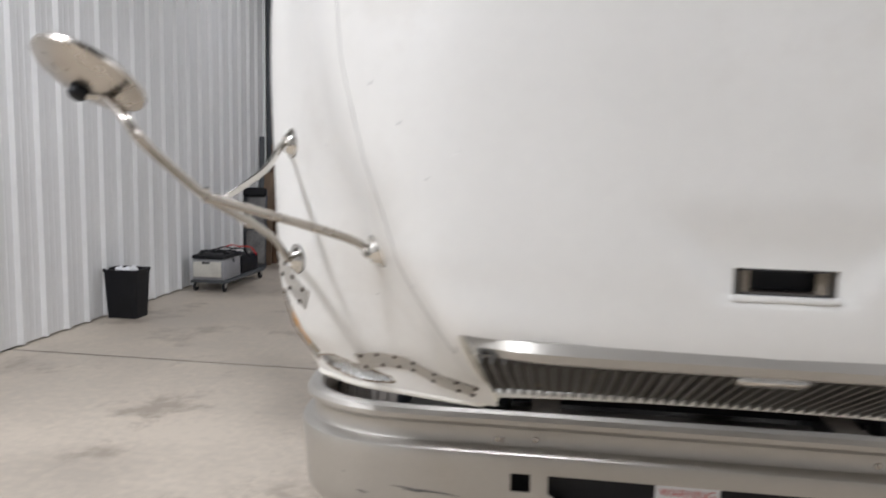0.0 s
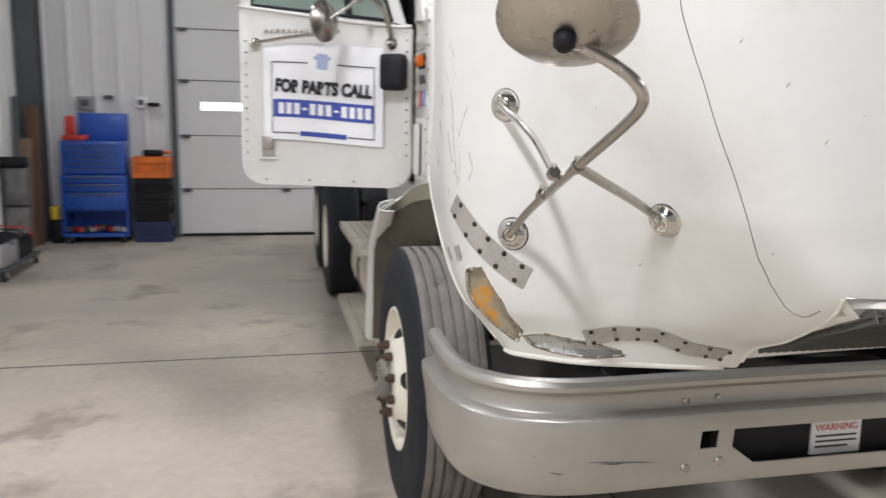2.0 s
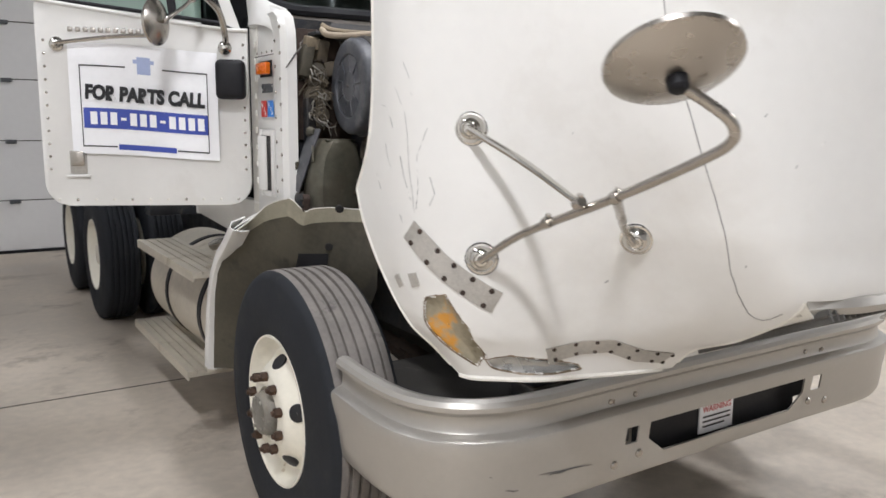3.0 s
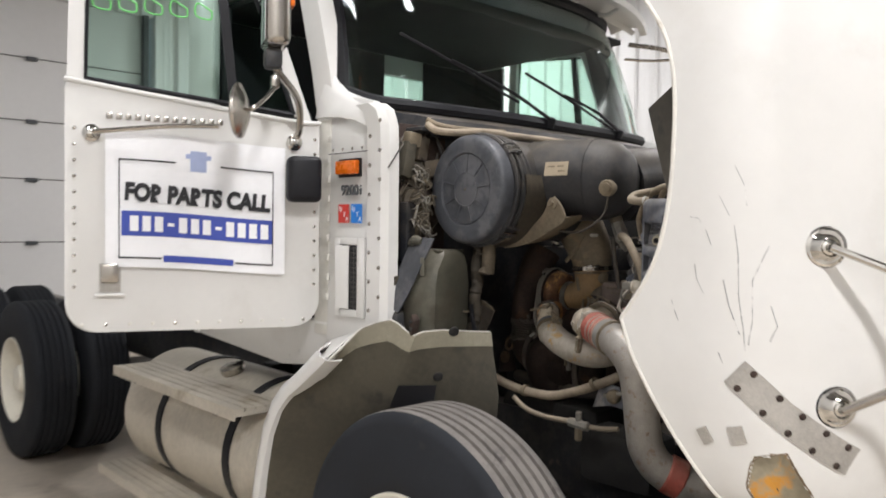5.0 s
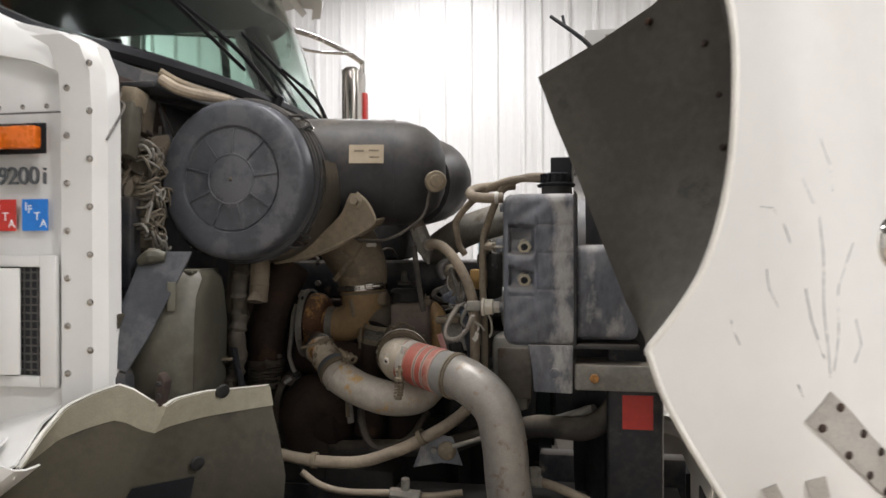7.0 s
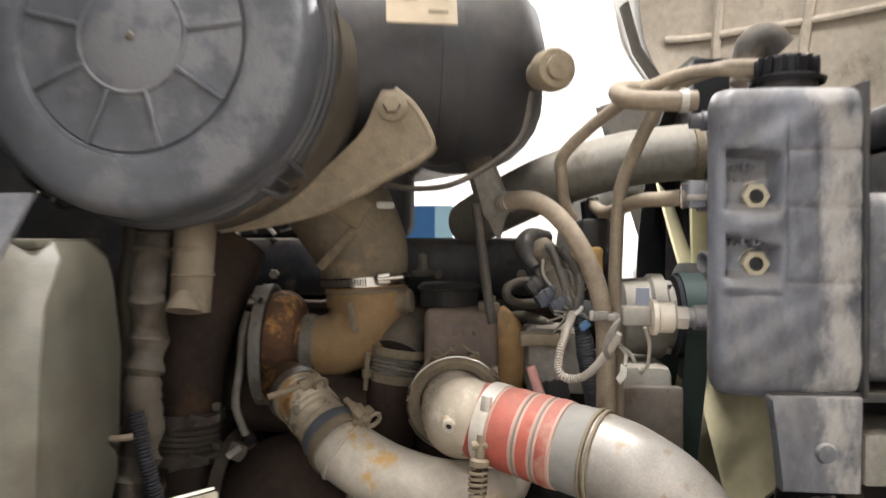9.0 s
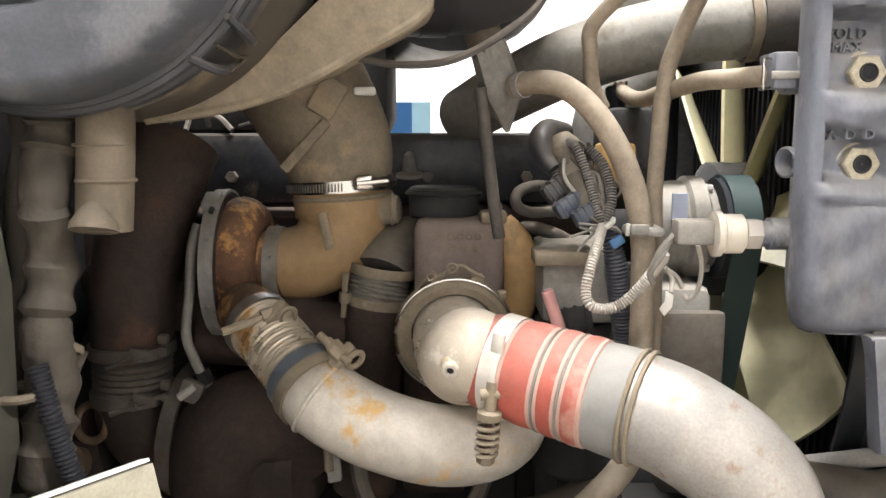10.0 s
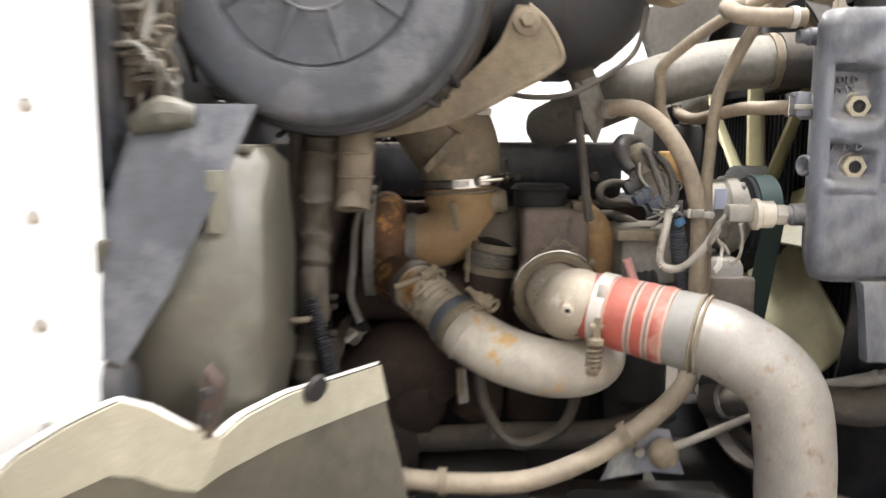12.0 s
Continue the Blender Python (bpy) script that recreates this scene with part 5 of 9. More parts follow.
    ul = part("underside_lining", sheet(B(), [[hood_at(u, z, -0.016, side) for u in uu_] for z in zz_], 0.004), M["under"], hood, "tan raw fibreglass underside", angle=60)
    for u0 in (0.25, 0.5, 0.72):
        part("stiffening_rib", tube(B(), [hood_at(u0 + 0.02 * math.sin(4 * z), z, -0.022, side) for z in (1.4, 1.6, 1.8, 2.0, 2.2, 2.4, 2.55)], 0.018, 8), M["under"], ul)
    for z0 in (1.9, 2.3, 2.5):
        part("cross_rib", tube(B(), [hood_at(0.1 + 0.8 * q / 10, z0, -0.022, side) for q in range(11)], 0.014, 8, 2), M["under"], ul)

# hood mirrors on three-legged arms
def hood_mirror(side):
    s = lambda p: V(-side * p[0], p[1], p[2])
    A, Bq, C = (-1.125, -0.055, 1.62), (-1.108, -0.085, 1.302), (-0.835, -0.305, 1.362)
    jA, jC, bend, top = (-1.168, -0.49, 1.477), (-1.153, -0.575, 1.495), (-1.158, -0.835, 1.612), (-1.245, -0.80, 1.690)
    def anchor(p):
        z = p[2]
        u0 = ux(z, abs(p[0])) if p is C else min((k / 300 for k in range(301)), key=lambda q: (hood_at(q, z) - V(p)).length)
        a = hood_at(u0, z, 0.0, side)
        return a, (hood_at(u0, z, 0.03, side) - a).normalized()
    aA, aB, aC = (k[0] + k[1] * 0.028 for k in (anchor(A), anchor(Bq), anchor(C)))
    arm = part("mirror_arm", tube(B(), [aB, s((-1.135, -0.27, 1.385)), s(jC), s((-1.150, -0.76, 1.572)), s((-1.153, -0.825, 1.606)), s((-1.172, -0.838, 1.636)), s((-1.205, -0.82, 1.665)), s(top)], 0.0098, 12), M["stainless"], hood, "chrome hood mirror on a three-legged arm")
    part("strut", tube(B(), [aA, s((-1.143, -0.28, 1.548)), s(jA)], [0.0085, 0.0095, 0.007], 10), M["chrome"], arm)
    part("strut", tube(B(), [aC, s((-0.90, -0.36, 1.392)), s(jC)], [0.007, 0.0105, 0.0105], 10), M["stainless"], arm)
    for p in (jA, jC, (-1.147, -0.37, 1.424)):
        d = V(s(jC)) - V(s(Bq))
        part("collar", lathe(B(), V(s(p)) - d.normalized() * 0.011, d, [(0, 0.012), (0.004, 0.0135), (0.018, 0.0135), (0.022, 0.012)], 14), M["stainless"], arm)
        part("collar_bolt", hexnut(B(), V(s(p)) + V(0, 0, 0.008), (0, -0.3, 1), 0.007, 0.012), M["chrome"], arm)
    for p in (A, Bq, C):
        a, nn = anchor(p)
        dsk = part("mount_disc", lathe(B(), a, nn, [(-0.004, 0.040), (0.005, 0.0405), (0.007, 0.0385), (0.008, 0.034), (0.016, 0.028), (0.022, 0.023), (0.024, 0.019), (0.021, 0.015), (0.023, 0.010), (0.030, 0.008)], 32), M["chrome"], arm, "stepped chrome mounting disc", angle=28)
        part("gasket", lathe(B(), a, nn, [(-0.006, 0.042), (0.002, 0.0425), (0.0035, 0.0415)], 32), M["black"], dsk, "thin dark rubber gasket")
    n = V(-side * -0.24, -0.496, -0.834).normalized()
    c = V(s((-1.273, -0.801, 1.726)))
    part("mirror_head", lathe(B(), c - n * 0.012, n, [(-0.006, 0.001), (-0.004, 0.06), (0, 0.100), (0.006, 0.1085), (0.014, 0.108), (0.022, 0.097), (0.034, 0.06), (0.040, 0.03), (0.042, 0.001)], 48, cap=False), M["stainless"], arm, "round worn steel mirror back")
    part("mirror_socket", lathe(B(), c + n * 0.026, n, [(0, 0.018), (0.02, 0.017), (0.026, 0.011), (0.027, 0.001)], 20, cap=False), M["black"], arm)
    part("mirror_stud", tube(B(), [c + n * 0.045, V(s(top))], 0.007, 8), M["chrome"], arm)
for side in (-1, 1):
    hood_mirror(side)

# ---- cab ----
def both(f):
    for sd in (-1, 1):
        f(sd)

CX = 1.02
def cab_side(sd):
    # cowl panel ahead of the door, with vent, lamp and riveted edge strip
    p = part("cowl_panel", plate(B(), [(sd * CX, 1.52, 1.20), (sd * CX, 1.50, 2.03), (sd * (CX - 0.03), 1.56, 2.10), (sd * (CX - 0.035), 1.72, 2.14), (sd * (CX - 0.015), 1.80, 2.10), (sd * CX, 1.80, 1.20)], (-sd * 0.03, 0, 0), 0.005), M["paint"], truck)
    part("edge_strip", sheet(B(), [[(sd * (CX + 0.006), y, z), (sd * (CX + 0.006), y - 0.075, z), (sd * (CX - 0.012), y - 0.10, z), (sd * (CX - 0.05), y - 0.105, z)] for y, z in ((1.545, 1.25), (1.545, 1.5), (1.545, 1.9), (1.55, 2.0), (1.575, 2.06), (1.62, 2.085))], 0.004), M["paint"], p, "riveted white edge strip")
    for k in range(15):
        part("rivet", lathe(B(), (sd * (CX + 0.008), 1.53 if k % 2 else 1.475, 1.29 + 0.052 * k), (sd, 0, 0), [(0, 0.008), (0.003, 0.007), (0.005, 0.003)], 8), M["stainless"], p)
    for k in range(9):
        part("hinge_pin", box(B(), sd * CX, 1.785, 1.36 + 0.075 * k, sd * (CX + 0.008), 1.80, 1.385 + 0.075 * k, 0.002), M["paint_dirty"], p)
    part("door_jamb", box(B(), sd * (CX - 0.012), 1.801, 1.22, sd * (CX - 0.03), 1.90, 2.05, 0.002), M["paint_dirty"], p)
    part("panel_seam", box(B(), sd * CX, 1.552, 1.914, sd * (CX + 0.0018), 1.795, 1.918), M["seam"], p, smooth=False)
    for k in range(4):
        part("rivet", lathe(B(), (sd * (CX + 0.001), 1.585 + 0.06 * k, 1.93), (sd, 0, 0), [(0, 0.006), (0.002, 0.0055), (0.004, 0.002)], 8), M["stainless"], p)
    for k in range(13):
        part("mesh_bar", box(B(), sd * (CX + 0.004), 1.597, 1.345 + 0.018 * k, sd * (CX + 0.006), 1.698, 1.349 + 0.018 * k), M["grille_metal"], p, smooth=False)
    for k in range(6):
        part("mesh_bar", box(B(), sd * (CX + 0.006), 1.603 + 0.017 * k, 1.337, sd * (CX + 0.008), 1.606 + 0.017 * k, 1.573), M["grille_metal"], p, smooth=False)
    lamp = part("marker_lamp", box(B(), sd * CX, 1.595, 1.835, sd * (CX + 0.03), 1.715, 1.885, 0.006), M["amber"], p, "orange side marker lamp")
    part("lamp_base", box(B(), sd * CX, 1.585, 1.825, sd * (CX + 0.008), 1.722, 1.893, 0.003), M["black"], lamp)
    for b in ((1.555, 1.31, 1.595, 1.60), (1.70, 1.31, 1.735, 1.60), (1.595, 1.31, 1.70, 1.335), (1.595, 1.575, 1.70, 1.60)):
        part("vent_frame", box(B(), sd * CX, b[0], b[1], sd * (CX + 0.014), b[2], b[3], 0.003), M["paint"], p)
    part("vent_mesh", box(B(), sd * (CX + 0.0005), 1.596, 1.336, sd * (CX + 0.004), 1.699, 1.574), M["ink"], p, "dark vent mesh", smooth=False)
    part("vent_door", obox(B(), pose(sd * (CX + 0.022), 1.672, 1.455, 0, 0, sd * -14), 0.006, 0.062, 0.235, 0.002), M["paint"], p)
    if sd < 0:
        for k, ch in enumerate("9200i"):
            part("digit", words(ch, 0.056, plane_pose((-CX - 0.003, 1.695 - 0.0265 * k, 1.775), (0, -1, 0), (0, 0, 1)), 0.003), M["steel_dark"], p, "raised grey digit")
        for k, (y, cm) in enumerate(((1.695, "red_paint"), (1.615, "blue_sticker"))):
            stc = part("sticker", box(B(), -CX - 0.0022, y - 0.032, 1.655, -CX, y + 0.032, 1.725), M["red_paint"] if k == 0 else mat("blue_sticker", (0.02, 0.2, 0.65), 0.4), p, "square permit sticker", smooth=False)
            for tx, dy, dz in (("I", 0.022, 0.018), ("F", 0.012, 0.012), ("T", -0.006, -0.004), ("A", -0.022, -0.02)):
                part("letter", words(tx, 0.026, plane_pose((-CX - 0.0026, y + dy, 1.69 + dz), (0, -1, 0), (0, 0, 1)), 0.0006), M["sign"], stc)
    # sill, rocker and the shell behind the door
    part("sill_panel", plate(B(), [(sd * (CX - 0.01), 1.80, 1.27), (sd * (CX - 0.01), 2.98, 1.27), (sd * (CX - 0.05), 2.98, 1.10), (sd * (CX - 0.05), 2.2, 1.05), (sd * (CX - 0.04), 1.80, 1.10)], (-sd * 0.04, 0, 0), 0.006), M["paint"], truck)
    part("rear_side_panel", box(B(), sd * CX, 2.74, 1.25, sd * (CX - 0.04), 3.0, 2.80, 0.01), M["paint"], truck)
    # A pillar
    part("pillar", sheet(B(), [[(sd * (CX - 0.02), y0 + 0.02, z), (sd * (CX - 0.03), y0 - 0.08, z), (sd * (CX - 0.07), y0 - 0.11, z)] for y0, z in ((1.86, 2.05), (1.905, 2.25), (1.98, 2.5), (2.05, 2.72))], 0.03), M["paint"], truck)
    part("roof_rail", box(B(), sd * (CX - 0.12), 1.95, 2.70, sd * (CX - 0.02), 3.0, 2.82, 0.03), M["paint"], truck)
both(cab_side)
part("roof", sheet(B(), [[(x * (0.96 - 0.0), y, z - 0.05 * abs(x) ** 4) for x in np.linspace(-1, 1, 17)] for y, z in ((1.74, 2.77), (1.80, 2.83), (2.0, 2.88), (2.5, 2.90), (3.0, 2.88))], 0.03), M["paint"], truck)
bm = B()
for b in ((-0.98, 1.10, 0.98, 2.10), (-0.98, 2.10, -0.62, 2.84), (0.62, 2.10, 0.98, 2.84), (-0.62, 2.55, 0.62, 2.84)):
    box(bm, b[0], 2.96, b[1], b[2], 3.0, b[3])
part("back_wall", bm, M["paint"], truck, smooth=False)
part("rear_window", box(B(), -0.62, 2.975, 2.10, 0.62, 2.981, 2.55), M["glass"], truck, "green tinted rear window", smooth=False).visible_shadow = False
part("cab_floor", box(B(), -0.97, 1.53, 1.10, 0.97, 2.96, 1.16), M["seat"], truck, smooth=False)

# windscreen
WB = [(0, 1.435, 2.085), (0.4, 1.46, 2.09), (0.72, 1.545, 2.10), (0.90, 1.675, 2.12), (0.968, 1.785, 2.165)]
WT = [(0, 1.70, 2.74), (0.4, 1.715, 2.74), (0.70, 1.78, 2.735), (0.845, 1.89, 2.72), (0.90, 1.985, 2.70)]
def sym(c):
    s = spline(c, 5)
    return [V(-p.x, p.y, p.z) for p in reversed(s[1:])] + s
wb, wt = sym(WB), sym(WT)
def ws_pt(i, t, push=0.0):
    p = wb[i].lerp(wt[i], t)
    return p + V(0, -0.03 * 4 * t * (1 - t) - push, 0)
ws = part("windscreen", sheet(B(), [[ws_pt(i, t) for i in range(len(wb))] for t in (0, 0.2, 0.4, 0.6, 0.8, 1)], 0.005), M["windscreen"], truck, "tinted curved windscreen")
ws.visible_shadow = False
ring = [ws_pt(i, 0, 0.006) for i in range(len(wb))] + [ws_pt(len(wb) - 1, t, 0.004) for t in (0.25, 0.5, 0.75)] + [ws_pt(i, 1, 0.006) for i in reversed(range(len(wb)))] + [ws_pt(0, t, 0.004) for t in (0.75, 0.5, 0.25)]
part("windscreen_gasket", tube(B(), ring + [ring[0]], 0.026, 8, 2), M["black"], truck)
part("sun_band", sheet(B(), [[ws_pt(i, t, -0.012) for i in range(3, len(wb) - 3)] for t in (0.78, 0.88, 0.97)], 0.003), M["seat"], truck, "dark sun visor band")
part("cowl_top", sheet(B(), [[p + V(0, dy, dz) for p in wb] for dy, dz in ((0.03, -0.005), (-0.02, -0.03), (-0.07, -0.05), (-0.09, -0.12))], 0.006), M["black_dusty"], truck, "black cowl under the windscreen")
part("cowl_corner", sheet(B(), [[V(-0.93, 1.57, 2.06), V(-0.972, 1.535, 2.05), V(-1.0, 1.50, 2.03), V(-1.018, 1.52, 1.99)], [V(-0.925, 1.66, 2.118), V(-0.972, 1.635, 2.11), V(-1.004, 1.61, 2.085), V(-1.022, 1.62, 2.03)], [V(-0.955, 1.745, 2.158), V(-0.985, 1.735, 2.15), V(-1.008, 1.715, 2.115), V(-1.023, 1.72, 2.05)], [V(-0.965, 1.80, 2.235), V(-0.99, 1.81, 2.225), V(-1.008, 1.815, 2.16), V(-1.021, 1.82, 2.06)], [V(-0.955, 1.83, 2.33), V(-0.985, 1.85, 2.32), V(-1.002, 1.87, 2.22), V(-1.015, 1.89, 2.06)]], 0.006), M["paint"], truck, "white cowl corner blending into the pillar", angle=60)
part("firewall", box(B(), -0.95, 1.505, 0.95, 0.95, 1.535, 2.06), M["block"], truck, "sooty black firewall", smooth=False)
part("firewall_shelf", box(B(), -0.9, 1.40, 1.99, 0.9, 1.504, 2.005, 0.004), M["black_dusty"], truck)
for side_x, base, tip in ((-1, (-0.16, 1.405, 2.10), (-0.66, 1.50, 2.29)), (1, (0.36, 1.415, 2.10), (-0.02, 1.45, 2.23))):
    w = part("wiper", tube(B(), [base, V(base).lerp(V(tip), 0.5) + V(0, -0.03, 0.0), tip], [0.008, 0.007, 0.005], 8), M["black"], truck, "black wiper arm and blade")
    d = (V(tip) - V(base)).normalized()
    part("blade", tube(B(), [V(tip) - d * 0.36 + V(0, 0.006, -0.005), V(tip) + V(0, 0.006, -0.005), V(tip) + d * 0.22 + V(0, 0.03, 0)], 0.006, 6), M["black"], w)
    part("pivot", lathe(B(), base, (0, -0.4, 1), [(-0.03, 0.018), (0.01, 0.018), (0.014, 0.01)], 14), M["black"], w)
# exterior visor
vz = lambda q: V(q[0], q[1], q[2])
part("sun_visor", sheet(B(), [[V(x * (0.90 + 0.02 * k), y + 0.16 * abs(x) ** 3.0, z - 0.05 * abs(x) ** 4) for x in np.linspace(-1, 1, 33)] for k, (y, z) in enumerate(((1.69, 2.775), (1.60, 2.80), (1.53, 2.795), (1.50, 2.775), (1.51, 2.76), (1.56, 2.765)))], 0.012), M["paint"], truck, "white curved exterior sun visor")
for x in (-0.6, 0.0, 0.6):
    part("visor_bracket", tube(B(), [(x, 1.56, 2.77), (x, 1.66, 2.74), (x, 1.72, 2.75)], 0.012, 8), M["paint"], truck)
for x in (-0.55, -0.28, 0, 0.28, 0.55):
    part("roof_marker", lathe(B(), (x, 1.78, 2.815), (0, -0.3, 1), [(0, 0.035), (0.03, 0.032), (0.045, 0.02), (0.048, 0.001)], 16), M["amber"], truck)
# interior
def seat(x):
    s = part("seat", box(B(), x - 0.24, 2.25, 1.45, x + 0.24, 2.75, 1.62, 0.05), M["seat"], truck, "dark cloth cab seat")
    part("seat_back", obox(B(), pose(x, 2.79, 1.93, -8, 0, 0), 0.46, 0.12, 0.62, 0.05), M["seat"], s)
    part("seat_base", box(B(), x - 0.2, 2.3, 1.16, x + 0.2, 2.7, 1.449, 0.02), M["seat"], s)
both(lambda sd: seat(sd * 0.5))
part("headliner", box(B(), -0.93, 1.80, 2.66, 0.93, 2.955, 2.69, 0.006), M["seat"], truck, "dark cab headliner")
for b in ((-0.97, 1.17, 0.97, 2.30), (-0.97, 2.30, 0.18, 2.658), (0.50, 2.30, 0.97, 2.658)):
    part("back_trim", box(B(), b[0], 2.945, b[1], b[2], 2.958, b[3]), M["seat"], truck, smooth=False)
part("door_trim", box(B(), 0.955, 1.82, 1.17, 0.968, 2.94, 2.06), M["seat"], truck, smooth=False)
for sd in (-1, 1):
    part("pillar_trim", obox(B(), plane_pose((sd * 0.925, 1.90, 2.39), (1, 0, 0), (0, 0.27, 0.97)), 0.05, 0.60, 0.10, 0.01), M["seat"], truck)
    part("rear_pillar_trim", box(B(), sd * 0.945, 2.70, 2.061, sd * 0.968, 2.94, 2.658), M["seat"], truck, smooth=False)
part("dashboard", box(B(), -0.93, 1.56, 1.62, 0.93, 1.92, 2.06, 0.06), M["seat"], truck)
stw = part("steering_wheel", torus(B(), (0.5, 2.02, 1.98), (0, 0.8, 0.6), 0.22, 0.016, 40, 8), M["black"], truck)
part("column", tube(B(), [(0.5, 1.9, 1.85), (0.5, 2.02, 1.98)], 0.03, 10), M["black"], stw)
for a in (0.5, 2.6, 4.7):
    part("spoke", tube(B(), [(0.5, 2.02, 1.98), (0.5 + 0.21 * math.cos(a), 2.02 + 0.13 * math.sin(a) * -0.6, 1.98 + 0.21 * math.sin(a) * 0.8)], 0.011, 6), M["black"], stw)

# doors: built in a plane from the hinge line; s along the door, n outward
def make_door(sd, hinge, ang, hs, hn, hz, spot):
    """sd -1: passenger side. ang: degrees that the door stands from the cab's side."""
    a = radians(ang)
    run = V(sd * math.sin(a), math.cos(a), 0)
    out = V(sd * math.cos(a), -math.sin(a), 0)
    P = lambda s, z, n=0.0: V(hinge[0], hinge[1], 0) + run * s + out * n + V(0, 0, z)
    W = 0.885
    def rounded(s0, z0, s1, z1, r, corners=(1, 1, 1, 1)):
        pts = []
        for (cs, cz, a0), on in zip(((s1 - r, z0 + r, -90), (s1 - r, z1 - r, 0), (s0 + r, z1 - r, 90), (s0 + r, z0 + r, 180)), corners):
            for k in range(7):
                an = radians(a0 + 15 * k)
                pts.append((cs + r * math.cos(an), cz + r * math.sin(an)))
        return pts
    skin = []
    for s, z in rounded(0.0, 1.258, W, 2.20, 0.10):
        top = 2.028 + (0.105 * (s - 0.12) / (W - 0.12) if s > 0.12 else 0)
        skin.append((s, min(z, top)))
    clean = [skin[0]]
    for q in skin[1:]:
        if (V(*q, 0) - V(*clean[-1], 0)).length > 0.004:
            clean.append(q)
    d = part("door", plate(B(), [P(s, z, 0.0) for s, z in clean], out * -0.055, 0.006), M["paint"], truck, "white riveted cab door standing ajar" if ang > 5 else "white cab door, shut")
    # window frame with the glass in it
    F = [(0.03, 2.03), (0.17, 2.43), (0.27, 2.71), (W - 0.02, 2.76), (W - 0.005, 2.13)]
    G = [(0.10, 2.06), (0.215, 2.41), (0.315, 2.655), (W - 0.075, 2.70), (W - 0.065, 2.145)]
    bm = B()
    n = len(F)
    for k in range(n - 1):
        plate(bm, [P(*F[k], -0.01), P(*F[k + 1], -0.01), P(*G[k + 1], -0.01), P(*G[k], -0.01)], out * -0.035)
    part("window_frame", bm, M["paint"], d, smooth=False)
    bm = B()
    plate(bm, [P(s, z, -0.022) for s, z in G], out * -0.005)
    gl = part("pane", bm, M["glass"], d, "green tinted door glass", smooth=False)
    gl.visible_shadow = False
    part("vent_bar", plate(B(), [P(0.30, 2.075, -0.012), P(0.335, 2.08, -0.012), P(0.40, 2.665, -0.012), P(0.365, 2.663, -0.012)], out * -0.02), M["black"], d, smooth=False)
    part("window_gasket", tube(B(), [P(s, z, -0.012) for s, z in G] + [P(*G[0], -0.012)], 0.010, 6, 1), M["black"], d)
    part("belt_moulding", tube(B(), [P(0.0, 2.032, 0.002), P(0.12, 2.036, 0.004), P(0.5, 2.085, 0.004), P(W, 2.138, 0.002)], 0.009, 8), M["paint"], d)
    for k in range(11):
        part("rivet", lathe(B(), P(0.06 + 0.077 * k, 1.285, 0.0), out, [(0, 0.0065), (0.002, 0.006), (0.004, 0.002)], 8), M["paint_dirty"] if k % 3 else M["stainless"], d)
        part("rivet", lathe(B(), P(0.855, 1.42 + 0.055 * k, 0.0), out, [(0, 0.0065), (0.002, 0.006), (0.004, 0.002)], 8), M["stainless"], d)
        part("rivet", lathe(B(), P(0.022, 1.42 + 0.055 * k, 0.0), out, [(0, 0.0065), (0.002, 0.006), (0.004, 0.002)], 8), M["stainless"], d)
    hd = part("handle_recess", plate(B(), [P(0.705, 1.40, 0.001), P(0.775, 1.40, 0.001), P(0.775, 1.50, 0.001), P(0.705, 1.50, 0.001)], out * 0.004, 0.001), M["galv"], d, "grey flush door handle")
    part("handle_flap", plate(B(), [P(0.712, 1.435, 0.006), P(0.768, 1.435, 0.006), P(0.768, 1.50, 0.006), P(0.712, 1.50, 0.006)], out * 0.012, 0.004), M["stainless"], hd)
    part("pull_lip", plate(B(), [P(0.69, 1.385, 0.001), P(0.79, 1.385, 0.001), P(0.79, 1.395, 0.001), P(0.69, 1.395, 0.001)], out * 0.015, 0.003), M["paint"], d)
    for k in range(13):
        sa = 0.36 + 0.031 * k
        part("name_bar", plate(B(), [P(sa, 2.004 + 0.0004 * k, 0.001), P(sa + 0.02, 2.004 + 0.0004 * k, 0.001), P(sa + 0.02, 2.024 + 0.0004 * k, 0.001), P(sa, 2.024 + 0.0004 * k, 0.001)], out * 0.005, 0.001), M["stainless"], d)
    # mirror bracket and heads
    if spot:
        stem = [P(0.10, 1.965, 0.0), P(0.09, 2.0, 0.06), P(0.11, 2.10, 0.13), P(hs, hz - 0.27, hn), P(hs, hz - 0.20, hn)]
    else:
        stem = [P(0.08, 2.71, 0.10), P(-0.02, 2.70, 0.30), P(hs + 0.01, 2.655, 0.57), P(hs, 2.60, 0.60), P(hs, 2.20, 0.60), P(hs, 2.12, 0.56), P(0.0, 2.06, 0.03)]
    mb = part("mirror_bracket", tube(B(), stem, 0.0135, 10), M["stainless"], d, "worn steel mirror bracket")
    if spot:
        part("upper_arm", tube(B(), [P(hs, hz + 0.20, hn), P(hs - 0.02, hz + 0.26, hn - 0.03), P(0.16, 2.74, 0.06), P(0.14, 2.73, 0.0)], 0.0125, 10), M["stainless"], mb)
    else:
        part("upper_arm", tube(B(), [P(0.08, 2.62, 0.06), P(0.0, 2.63, 0.25), P(hs, 2.66, 0.45)], 0.008, 8), M["stainless"], mb)
    head = part("mirror_head", obox(B(), plane_pose(P(hs, hz, hn), out, (0, 0, 1)), 0.19, 0.42, 0.085, 0.028, 3), M["stainless"], mb, "tall bright steel mirror housing")
